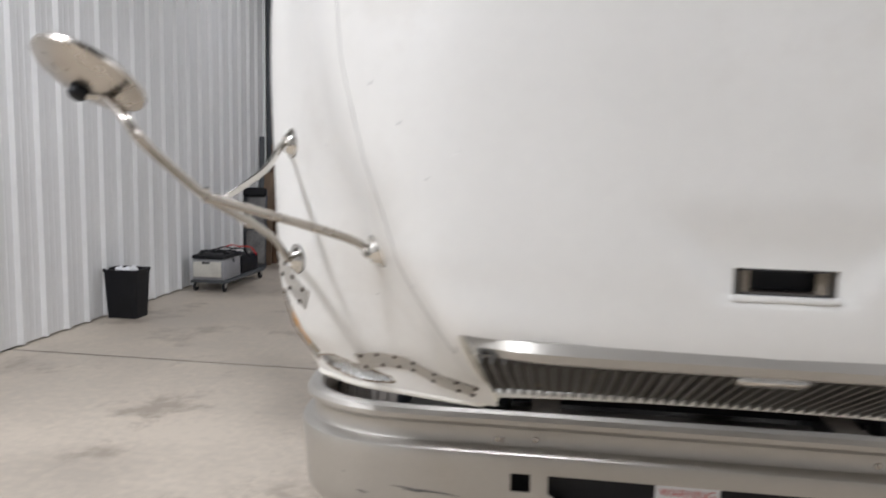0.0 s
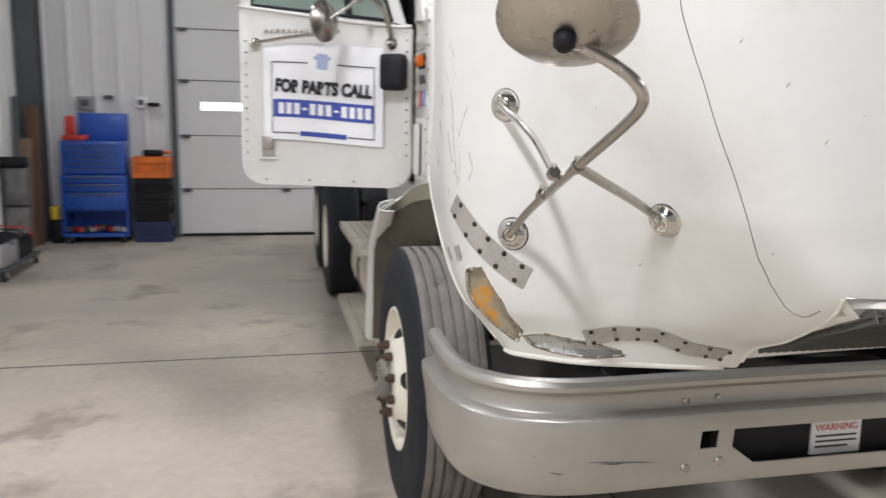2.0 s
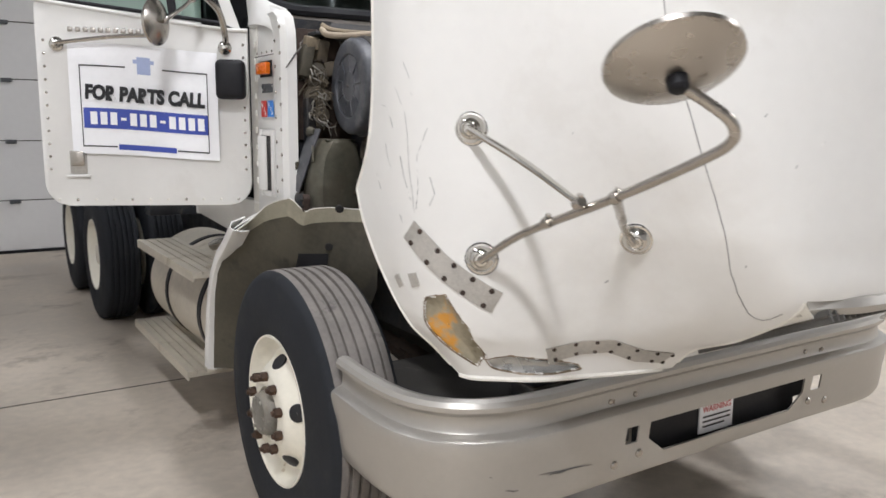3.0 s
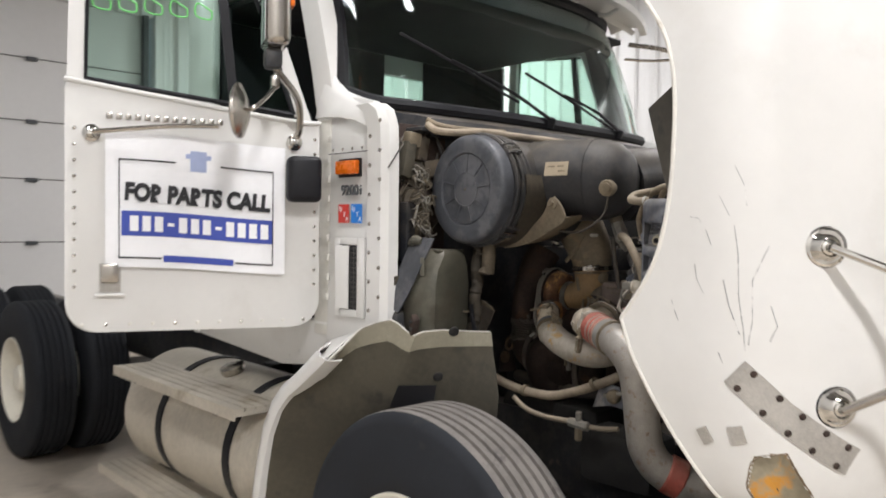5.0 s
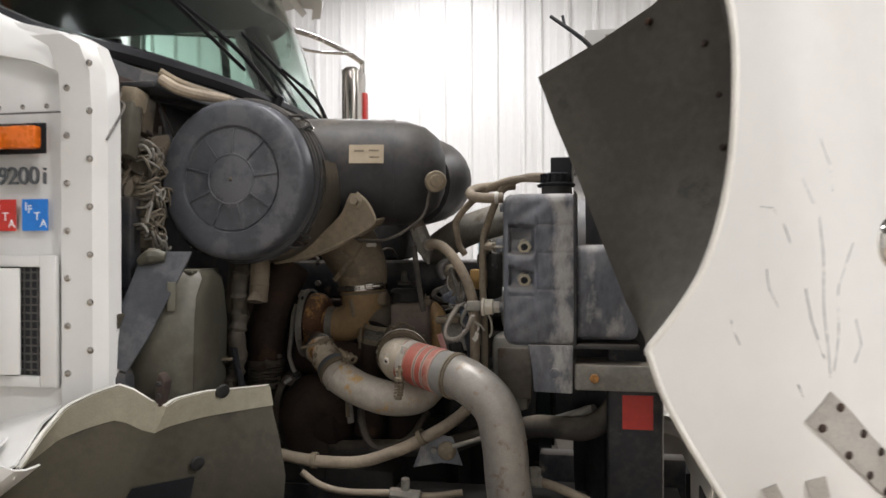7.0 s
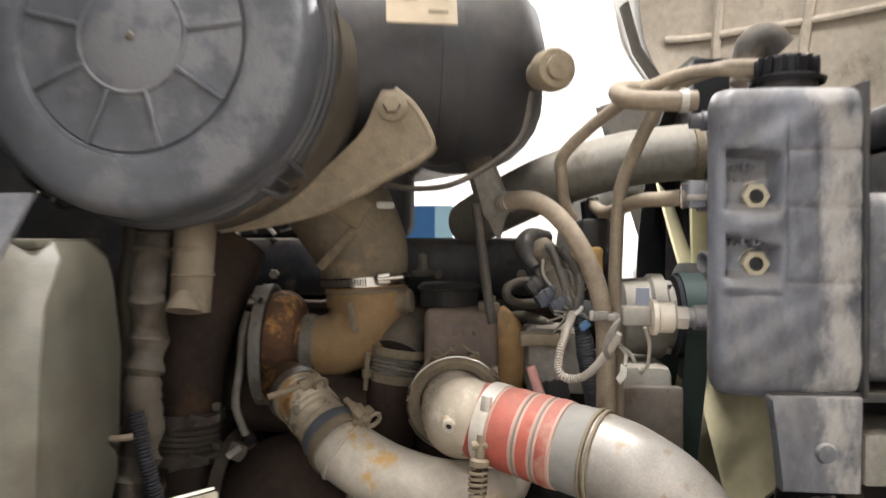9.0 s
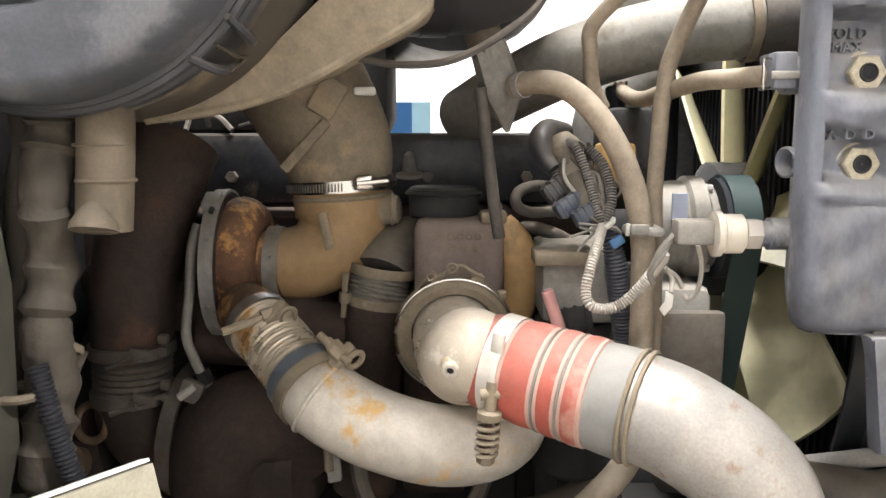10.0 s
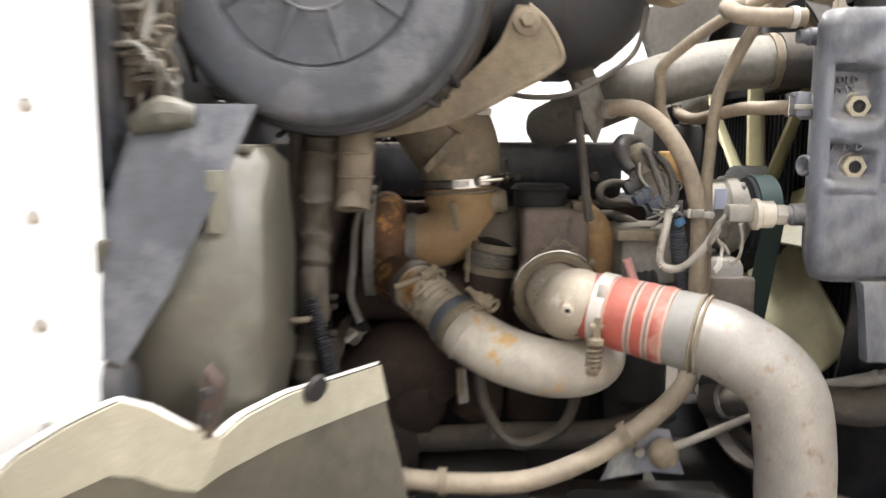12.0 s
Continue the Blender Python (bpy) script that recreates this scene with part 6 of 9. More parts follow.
    part("mirror_glass", obox(B(), plane_pose(P(hs + 0.044, hz, hn), out, (0, 0, 1)), 0.165, 0.39, 0.004, 0.001), M["mirror"], head)
    part("mirror_lamp", obox(B(), plane_pose(P(hs - 0.046, hz - 0.02, hn + 0.05), out, (0, 0, 1)), 0.05, 0.22 if sd > 0 else 0.11, 0.02, 0.008), M["amber"] if sd < 0 else M["red_paint"], head)
    if spot:
        part("mirror_mount", obox(B(), plane_pose(P(hs + 0.01, hz - 0.245, hn + 0.01), out, (0, 0, 1)), 0.07, 0.07, 0.06, 0.015), M["black_dusty"], mb)
        cc = P(0.334, 2.02, 0.307)
        nn = (out * 0.36 - run * 0.93).normalized()
        part("spot_mirror", lathe(B(), cc, nn, [(-0.004, 0.001), (-0.003, 0.085), (0.004, 0.092), (0.012, 0.09), (0.03, 0.05), (0.036, 0.001)], 40, cap=False), M["stainless"], mb, "round convex mirror with a dull steel back")
        part("spot_arm", tube(B(), [cc + nn * 0.03, cc + nn * 0.07 + V(0, 0, 0.02), P(0.20, 2.13, 0.22), P(hs, hz - 0.24, hn)], 0.008, 8), M["stainless"], mb)
        part("spot_clamp", obox(B(), plane_pose(P(0.20, 2.14, 0.215), out, (0, 0, 1)), 0.04, 0.05, 0.03, 0.008), M["stainless"], mb)
    for s_, z_ in ((0.80, 1.955), (0.10, 1.955)):
        part("rail_mount", lathe(B(), P(s_, z_, 0.0), out, [(0, 0.03), (0.006, 0.03), (0.012, 0.02), (0.04, 0.017), (0.048, 0.008)], 20), M["chrome"], d, "round chrome bracket mount")
    part("brace_rail", tube(B(), [P(0.80, 1.955, 0.04), P(0.55, 1.985, 0.06), P(0.38, 1.99, 0.10)], 0.009, 8), M["stainless"], d)
    part("fender_light", obox(B(), plane_pose(P(0.072, 1.815, 0.06), run, (0, 0, 1)), 0.125, 0.17, 0.085, 0.022, 3), M["black"], d, "black rectangular convex mirror back")
    return d, P, run, out
door, DP, drun, dout = make_door(-1, (-1.045, 1.815), 66, 0.20, 0.22, 2.46, True)
make_door(1, (1.03, 1.80), 0, -0.14, 0.46, 2.37, False)

# sheet sign hung on the open door
sg = thing("parts_sign", "white vinyl sign with blue band hung on the door", "sign", tuple(DP(0.45, 1.46, 0.012)))
S0, S1, Z0s, Z1s = 0.135, 0.755, 1.462, 1.935
def SP(u, v, n=0.0):
    """u 0..1 from its left to its right, v 0..1 from the bottom up"""
    s = S1 + (S0 - S1) * u
    z = Z0s + (Z1s - Z0s) * v + 0.028 * (1 - u) + 0.004 * math.sin(5 * u)
    return DP(s, z, 0.014 + 0.002 * math.sin(u * 7 + v * 3) + n)
def sign_patch(name, u0, v0, u1, v1, m, n, label=""):
    return part(name, sheet(B(), [[SP(u0 + (u1 - u0) * i / 12, v0 + (v1 - v0) * j / 4, n) for i in range(13)] for j in range(5)], 0.0012), M[m], sg, label)
part("vinyl_sheet", sheet(B(), [[SP(i / 24, j / 14) for i in range(25)] for j in range(15)], 0.002), M["sign"], sg)
sign_patch("blue_band", 0.085, 0.235, 0.93, 0.42, "blue_ink", 0.0022, "blue band")
def sign_words(txt, size, u, v, m, stretch=1.0):
    o = SP(u, v, 0.009)
    ps = plane_pose(o, SP(u + 0.1, v) - SP(u - 0.1, v), (0, 0, 1)) @ Matrix.Diagonal((stretch, 1, 1, 1))
    part("lettering", words(txt, size, ps, 0.0015, bold=0.0045), M[m], sg)
sign_words("FOR PARTS CALL", 0.082, 0.505, 0.545, "ink", 0.80)
for k, ch in enumerate("xxx-xxx-xxxx"):
    u = 0.13 + 0.066 * k
    if ch == "x":
        sign_patch("number_bar", u, 0.27, u + 0.045, 0.385, "sign", 0.004)
    else:
        sign_patch("number_bar", u + 0.005, 0.315, u + 0.04, 0.34, "sign", 0.004)
for u0, u1, v in ((0.07, 0.375, 0.80), (0.625, 0.93, 0.80), (0.07, 0.30, 0.07), (0.71, 0.93, 0.07)):
    sign_patch("rule", u0, v - 0.006, u1, v + 0.006, "ink", 0.0025)
for u in (0.07, 0.925):
    sign_patch("side_rule", u, 0.07, u + 0.006, 0.80, "ink", 0.0025)
sign_patch("address_bar", 0.31, 0.045, 0.70, 0.095, "blue_ink", 0.0025)
em = sign_patch("emblem", 0.455, 0.745, 0.545, 0.90, "pale_blue", 0.0025, "plain pale emblem")
sign_patch("emblem_wing", 0.43, 0.84, 0.57, 0.875, "pale_blue", 0.003)
# green marker strokes on the door glass
gm = thing("marker_strokes", "green marker strokes on the door glass", "marking", tuple(DP(0.55, 2.4, -0.02)))
for k in range(5):
    s0 = 0.40 + 0.085 * k
    part("stroke", tube(B(), [DP(s0, 2.42, -0.0195), DP(s0 + 0.05, 2.445, -0.0195), DP(s0 + 0.055, 2.40, -0.0195), DP(s0 + 0.005, 2.39, -0.0195), DP(s0, 2.42, -0.0195)], 0.0035, 5, 4), M["green_ink"], gm)

# ---- engine bay ----
eng = thing("engine", "sooty black diesel engine with rusty manifold", "engine", (0, 1.1, 0.7))
part("block", box(B(), -0.25, 0.70, 0.80, 0.25, 1.46, 1.26, 0.02), M["iron"], eng)
part("oil_pan", box(B(), -0.2, 0.74, 0.60, 0.2, 1.42, 0.80, 0.03), M["iron"], eng)
part("cylinder_head", box(B(), -0.27, 0.72, 1.26, 0.27, 1.47, 1.45, 0.012), M["rust_dark"], eng)
bm = box(B(), -0.13, 0.74, 1.455, 0.26, 1.48, 1.571, 0.015)
part("valve_cover", bm, M["block"], eng, "glossy black valve cover")
for y in (0.80, 0.96, 1.12, 1.28, 1.42):
    part("cover_bolt", hexnut(B(), (-0.128, y, 1.50), (-1, 0, 0), 0.010, 0.014), M["clamp_dull"], eng)
    part("manifold_runner", tube(B(), [(-0.26, y, 1.36), (-0.29, y, 1.35), (-0.32, min(y + 0.03, 1.26), 1.31)], 0.034, 12), M["rust_dark"], eng)
part("exhaust_manifold", tube(B(), [(-0.32, 0.78, 1.29), (-0.325, 0.95, 1.285), (-0.325, 1.15, 1.285), (-0.32, 1.27, 1.29)], 0.048, 14), M["rust_dark"], eng, "dark rusty exhaust manifold")
for k in range(7):
    y = 0.76 + 0.105 * k
    part("block_rib", box(B(), -0.275, y, 0.84, -0.25, y + 0.035, 1.24, 0.006), M["iron"], eng)
part("side_cover", box(B(), -0.30, 0.82, 0.92, -0.276, 1.36, 1.12, 0.02), M["iron"], eng)
part("oil_line", tube(B(), [(-0.33, 1.42, 1.04), (-0.38, 1.2, 1.03), (-0.40, 1.0, 1.045), (-0.42, 0.82, 1.06), (-0.40, 0.7, 1.10)], 0.024, 12), M["hose_dark"], eng)
part("oil_line", tube(B(), [(-0.42, 1.05, 1.22), (-0.47, 1.03, 1.12), (-0.50, 0.98, 1.07), (-0.47, 0.90, 1.09), (-0.40, 0.86, 1.15)], 0.011, 8), M["hose_dark"], eng)
part("starter", cyl(B(), (-0.36, 1.15, 0.93), (-0.36, 1.42, 0.93), 0.07, n=24, edge=0.01), M["iron"], eng)
part("bell_housing", lathe(B(), (0, 1.43, 1.05), (0, 1, 0), [(0, 0.30), (0.02, 0.32), (0.06, 0.32), (0.07, 0.30)], 36), M["iron"], eng)
random.seed(21)
for k in range(7):
    y0 = 1.10 + random.uniform(0, 0.33)
    part("harness_wire", tube(B(), [(-0.13, y0, 1.575), (-0.11, y0 + random.uniform(-0.03, 0.05), 1.595), (-0.05, y0 + random.uniform(0.0, 0.1), 1.60), (0.0, y0 + 0.08, 1.585)], random.choice((0.003, 0.005, 0.007)), 6), M["hose_dark"] if k % 3 else M["loom"], eng)
part("stud", lathe(B(), (-0.142, 0.989, 1.506), (-0.15, 0, 1), [(-0.006, 0.022), (0, 0.022), (0.003, 0.012), (0.03, 0.009), (0.035, 0.004)], 14), M["cast_alu"], eng)

# Added dark mass that covers the bright slit over the valve cover.
part("intake_manifold", box(B(), 0.10, 1.04, 1.572, 0.28, 1.48, 1.76, 0.03), M["iron"], eng, "added dark block closing the bright gap above the engine")
for k in range(3):
    part("injector_line", tube(B(), [(0.05, 1.06 + 0.07 * k, 1.575), (0.0, 1.07 + 0.07 * k, 1.61), (-0.05, 1.09 + 0.07 * k, 1.605), (-0.10, 1.10 + 0.07 * k, 1.575)], 0.005, 6), M["hose_dark"], eng)

# turbocharger with inlet elbow
tc_ = thing("turbocharger", "rusty turbocharger with clamped steel housing", "turbocharger", (-0.34, 1.2, 1.2))
ax = V(0.03, -1, -0.02).normalized()
C0 = V((-0.335, 1.209, 1.39))
scroll, scroll_r = [], []
for k in range(15):
    a = radians(262 - 352 * k / 14)
    scroll.append(C0 + V(0.059 * math.cos(a), 0, 0.059 * math.sin(a)))
    scroll_r.append(0.027 + 0.012 * k / 14)
scroll += [C0 + V(-0.045, -0.012, -0.060), C0 + V(-0.085, -0.026, -0.052), V(-0.472, 1.156, 1.336)]
part("compressor_volute", tube(B(), scroll, scroll_r + [0.039, 0.038, 0.036], 20, 6), M["rust"], tc_, "orange rusted compressor housing")
part("scroll_web", lathe(B(), C0 - ax * 0.012, ax, [(0, 0.001), (0, 0.05), (0.02, 0.05), (0.03, 0.035), (0.032, 0.001)], 32, cap=False), M["rust"], tc_)
part("compressor_cover", lathe(B(), C0 - ax * 0.034, ax, [(0, 0.001), (0.0, 0.094), (0.008, 0.098), (0.016, 0.094), (0.02, 0.06)], 48, cap=False), M["rust_dark"], tc_)
part("band_clamp", band(B(), C0 - ax * 0.026, ax, 0.0975, 0.018, 0.004, 56), M["cast_alu"], tc_, "steel band clamp")
part("inlet_neck", lathe(B(), C0 + ax * 0.01, ax, [(0, 0.044), (0.03, 0.045), (0.032, 0.049), (0.042, 0.049)], 28), M["rust"], tc_)
_, u_, v_ = frame_of(ax)
for k in range(14):
    a = math.tau * k / 14
    d = u_ * math.cos(a) + v_ * math.sin(a)
    part("clamp_bolt", lathe(B(), C0 - ax * 0.026 + d * 0.1, d, [(0, 0.004), (0.003, 0.0035), (0.004, 0.001)], 8), M["cast_alu"], tc_)
lat = C0 - ax * 0.024 + V(-0.055, 0, 0.089)
part("clamp_latch", obox(B(), plane_pose(lat, V(-0.85, 0, -0.5), (0, 1, 0)), 0.03, 0.022, 0.014, 0.003), M["cast_alu"], tc_)
part("latch_bolt", cyl(B(), lat + V(-0.02, -0.004, -0.012), lat + V(0.01, -0.004, 0.006), 0.0035, n=10), M["iron"], tc_)
part("turbine_housing", tube(B(), [(-0.36, 1.106, 1.122), (-0.38, 1.148, 1.175), (-0.4, 1.197, 1.186), (-0.4, 1.237, 1.138), (-0.38, 1.231, 1.063), (-0.36, 1.174, 1.011)], [0.05, 0.062, 0.066, 0.066, 0.064, 0.06], 22), M["rust_dark"], tc_, "dark rusty turbine housing")
part("turbine_body", lathe(B(), (-0.34, 1.192, 1.113), (0.1, 1, 0), [(-0.09, 0.05), (-0.07, 0.085), (0.02, 0.098), (0.09, 0.096), (0.10, 0.08)], 36), M["rust_dark"], tc_)
part("v_band", band(B(), (-0.345, 1.286, 1.155), (0.12, 1, 0.1), 0.090, 0.020, 0.007), M["clamp_dull"], tc_)
part("v_band_lug", obox(B(), pose(*(-0.42, 1.261, 1.232), 20, 0, 0), 0.016, 0.03, 0.03, 0.004), M["clamp_dull"], tc_)
part("v_band_bolt", cyl(B(), (-0.43, 1.275, 1.226), (-0.425, 1.255, 1.24), 0.0055, n=10), M["galv"], tc_)
part("oil_feed", tube(B(), [(-0.4, 1.25, 1.451), (-0.405, 1.258, 1.418), (-0.41, 1.262, 1.359), (-0.414, 1.267, 1.307), (-0.414, 1.257, 1.272), (-0.41, 1.245, 1.243), (-0.38, 1.237, 1.211)], 0.0068, 12), M["cast_alu"], tc_, "dull steel oil feed pipe")
part("oil_feed_nut", hexnut(B(), (-0.414, 1.249, 1.257), (0.1, -0.35, -0.8), 0.0105, 0.018), M["iron"], tc_)
# exhaust down pipe with bellows
dn = thing("exhaust_downpipe", "dark rusty exhaust pipe with clamped bellows", "pipe", (-0.34, 1.38, 1.1))
part("upper_pipe", tube(B(), [(-0.3, 1.315, 1.557), (-0.33, 1.331, 1.494), (-0.35, 1.347, 1.418), (-0.36, 1.357, 1.349), (-0.36, 1.362, 1.277)], [0.066, 0.064, 0.060, 0.056, 0.054], 24), M["rust_dark"], dn)
part("bellows", tube(B(), [(-0.36, 1.362, 1.281), (-0.36, 1.364, 1.208)], 0.0515, 26, 4, ribs=(0.0028, 0.0088)), M["clamp_dull"], dn)
for pz, cz in (((-0.36, 1.362, 1.275), (-0.415, 1.297, 1.292)), ((-0.36, 1.363, 1.21), (-0.41, 1.299, 1.228))):
    part("hose_clamp", band(B(), pz, (0, 0.02, 1), 0.054, 0.017, 0.004), M["clamp_dull"], dn)
    for dz in (-0.007, 0.009):
        part("clamp_lug", obox(B(), pose(*(V(cz) + V(0, 0, dz))), 0.014, 0.013, 0.012, 0.003), M["clamp_dull"], dn)
    part("clamp_bridge", obox(B(), pose(*(V(cz) + V(-0.006, 0.026, -0.010)), 12, 0, 0), 0.008, 0.034, 0.012, 0.002), M["clamp_dull"], dn)
    part("clamp_bolt", cyl(B(), V(cz) + V(-0.008, 0.074, -0.03), V(cz) + V(-0.006, -0.004, -0.002), 0.0035, n=10), M["clamp_dull"], dn)
    part("clamp_nut", hexnut(B(), V(cz) + V(-0.008, 0.036, -0.016), (0, 0.9, -0.3), 0.0075, 0.01), M["clamp_dull"], dn)
part("lower_elbow", tube(B(), [(-0.36, 1.364, 1.208), (-0.36, 1.356, 1.175), (-0.355, 1.336, 1.148), (-0.35, 1.302, 1.138), (-0.345, 1.279, 1.136)], [0.054, 0.057, 0.06, 0.064, 0.068], 22), M["rust_dark"], dn)
part("plug_ring", torus(B(), (-0.40, 1.407, 1.18), (-1, 0.25, 0.2), 0.0245, 0.0055, 36, 10), M["clamp_rust"], dn, "open rusty pipe ring")
part("plug_wall", lathe(B(), (-0.396, 1.406, 1.179), (1, -0.25, -0.2), [(0, 0.0245), (0.03, 0.0245), (0.032, 0.001)], 28, cap=False), M["rust_dark"], dn)
part("plug_base", tube(B(), [(-0.37, 1.437, 1.150), (-0.37, 1.446, 1.112), (-0.37, 1.441, 1.06)], [0.02, 0.03, 0.036], 16), M["rust_dark"], dn)
part("base_boss", lathe(B(), (-0.385, 1.438, 1.118), (-1, 0.25, 0.2), [(0, 0.024), (0.012, 0.024), (0.015, 0.02), (0.016, 0.001)], 24, cap=False), M["clamp_rust"], dn)

# intake elbow from the air cleaner to the turbo
ie = thing("intake_elbow", "tan dust-covered rubber intake elbow with hose clamp", "hose", (-0.31, 1.07, 1.5))
BOOT = [(-0.31, 1.209, 1.733), (-0.31, 1.149, 1.665), (-0.31, 1.113, 1.612), (-0.31, 1.083, 1.552), (-0.31, 1.074, 1.5)]
part("upper_boot", tube(B(), BOOT, [0.086, 0.089, 0.087, 0.080, 0.0715], 36), M["dust_tan"], ie, "dusty rubber boot")
part("lower_elbow", tube(B(), [(-0.31, 1.074, 1.503), (-0.31, 1.074, 1.481), (-0.312, 1.074, 1.452), (-0.32, 1.084, 1.418), (-0.327, 1.115, 1.394), (-0.33, 1.159, 1.387)], [0.066, 0.068, 0.067, 0.061, 0.054, 0.048], 32), mat("ochre_cast_elbow", (0.27, 0.175, 0.085), 0.65, 0.1, 0.22, 5, 60, 0.05, (0.20, 0.155, 0.105), 0.5, 7, grit=0.05, dust=0.3), ie, "ochre stained elbow")
CLP = V((-0.31, 1.074, 1.497))
CAX = V(0.0, 0.06, 1).normalized()
part("hose_clamp", band(B(), CLP, CAX, 0.0735, 0.016, 0.003, 48), M["stainless"], ie, "bright worm-drive clamp")
for k in range(26):
    a = math.pi * 0.60 + k * 0.056
    part("clamp_slot", obox(B(), pose(CLP.x + 0.0768 * math.cos(a), CLP.y + 0.0768 * math.sin(a), CLP.z - 0.0046 * math.sin(a), 0, 0, math.degrees(a)), 0.0012, 0.0018, 0.0105), M["hose_dark"], ie, smooth=False)
wm = V((-0.388, 1.033, 1.504))
part("worm_housing", obox(B(), plane_pose(wm, (0.25, -1, 0.08), (0, 0.06, 1)), 0.024, 0.02, 0.014, 0.004), M["stainless"], ie)
part("worm_screw", cyl(B(), wm + V(-0.004, 0.012, -0.001), wm + V(0.006, -0.036, 0.003), 0.0065, n=14, edge=0.002), M["stainless"], ie)
part("screw_head", hexnut(B(), wm + V(0.005, -0.030, 0.0025), (0.2, -0.98, 0.06), 0.009, 0.011), M["stainless"], ie)
part("elbow_bead", torus(B(), CLP + CAX * -0.016, CAX, 0.067, 0.004, 48, 8), M["dust_tan"], ie)
part("side_boss", cyl(B(), (-0.33, 1.019, 1.463), (-0.335, 0.992, 1.465), 0.021, 0.02, 22, 0.003), M["dust_tan"], ie)
part("boss_lip", torus(B(), (-0.333, 1.001, 1.464), (0, 1, 0), 0.021, 0.0022, 24, 6), M["dust_tan"], ie)
part("moulded_pad", obox(B(), plane_pose(V(BOOT[3]) + V(-0.0845, 0.025, 0.0), (0.1, -0.65, -0.6), (0, -0.5, 0.85)), 0.014, 0.085, 0.006, 0.002), M["dust_tan"], ie)
part("moulded_pad", obox(B(), plane_pose((-0.398, 1.077, 1.613), (0.1, -0.8, -0.5), (0, -0.4, 0.9)), 0.035, 0.05, 0.008, 0.003), M["dust_tan"], ie)
part("boot_tab", obox(B(), pose(*(-0.36, 1.035, 1.623), 0, 0, 20), 0.014, 0.03, 0.012, 0.004), M["tape"], ie)
part("raised_mark", obox(B(), plane_pose((-0.386, 1.085, 1.44), (0, -1, 0.2), (0, 0.2, 1)), 0.012, 0.05, 0.002, 0.0006), M["dust_tan"], ie)
NB_ = V((-0.33, 1.165, 1.387))
part("neck_clamp", band(B(), NB_, ax, 0.0495, 0.02, 0.004), M["cast_alu"], ie, "steel clamp band")
for k in range(9):
    a = math.tau * k / 9
    d = u_ * math.cos(a) + v_ * math.sin(a)
    part("band_rivet", lathe(B(), NB_ + d * 0.053, d, [(0, 0.003), (0.0015, 0.0025), (0.003, 0.001)], 8), M["cast_alu"], ie)

# charge pipe with bellows under the turbo
cp = thing("charge_pipe", "pale dusty metal pipe with ribbed bellows and clamps", "pipe", (-0.53, 1.0, 1.2))
BELL = [(-0.478, 1.153, 1.334), (-0.502, 1.131, 1.323), (-0.53, 1.106, 1.306), (-0.556, 1.08, 1.288)]
part("bellows", tube(B(), BELL, 0.0385, 32, 8, ribs=(0.0024, 0.0058)), mat("rust_streaked_bellows", (0.46, 0.395, 0.30), 0.35, 0.45, 0.2, 8, 60, 0.03, (0.36, 0.20, 0.08), 0.42, 14, grit=0.05), cp, "ribbed metal bellows with rust stains")
dp0 = (V(BELL[1]) - V(BELL[0])).normalized()
dp1 = (V(BELL[3]) - V(BELL[2])).normalized()
part("top_band", band(B(), V(BELL[0]), dp0, 0.0405, 0.014, 0.003), M["clamp_dull"], cp)
part("grey_sleeve", band(B(), V(BELL[3]) - dp1 * 0.006, dp1, 0.0415, 0.017, 0.003), mat("blue_grey_band", (0.17, 0.19, 0.22), 0.45, 0.4), cp, "blue-grey steel sleeve")
part("end_band", band(B(), V(BELL[3]) + dp1 * 0.012, dp1, 0.0445, 0.015, 0.003), M["dust_tan"], cp)
CP = [(-0.56, 1.076, 1.284), (-0.568, 1.064, 1.275), (-0.573, 1.036, 1.258), (-0.575, 0.995, 1.239), (-0.572, 0.936, 1.222), (-0.553, 0.885, 1.217), (-0.52, 0.852, 1.222), (-0.46, 0.838, 1.231)]
part("pipe", tube(B(), CP, [0.0425, 0.0445, 0.0448, 0.0448, 0.0448, 0.0445, 0.043, 0.04], 36), M["alu_tan"], cp, "pale oxidised pipe bend")
part("end_bead", torus(B(), V(CP[1]), V(CP[2]) - V(CP[0]), 0.0445, 0.003, 44, 8), M["alu_tan"], cp)
for p0, p1, q in (((-0.545, 1.179, 1.343), (-0.52, 1.131, 1.357), 0.85), ((-0.566, 1.064, 1.346), (-0.585, 1.029, 1.319), 0.5), ((-0.563, 1.055, 1.339), (-0.575, 1.043, 1.33), 0.5)):
    part("clamp_bolt", cyl(B(), p0, p1, 0.0048, n=10), M["dust_tan"], cp)
    part("clamp_nut", hexnut(B(), V(p0).lerp(V(p1), q), V(p1) - V(p0), 0.0098, 0.014), M["dust_tan"], cp)
for q, nn in (((-0.52, 1.123, 1.36), dp0), ((-0.575, 1.038, 1.324), dp1)):
    part("clamp_trunnion", obox(B(), plane_pose(q, nn, (0.3, -0.6, 0.6)), 0.016, 0.034, 0.012, 0.004), M["dust_tan"], cp)
    part("trunnion_loop", torus(B(), V(q) + V(0, -0.014, -0.004), nn, 0.010, 0.0035, 18, 6), M["dust_tan"], cp)

# dark pipe behind with bellows
dk = thing("egr_pipe", "black sooty pipe with ribbed coupling", "pipe", (-0.34, 1.0, 1.1))
part("pipe", tube(B(), [(-0.36, 1.043, 1.072), (-0.36, 1.035, 1.156), (-0.355, 1.031, 1.252), (-0.35, 1.023, 1.336)], [0.044, 0.044, 0.043, 0.042], 22), M["rust_dark"], dk)
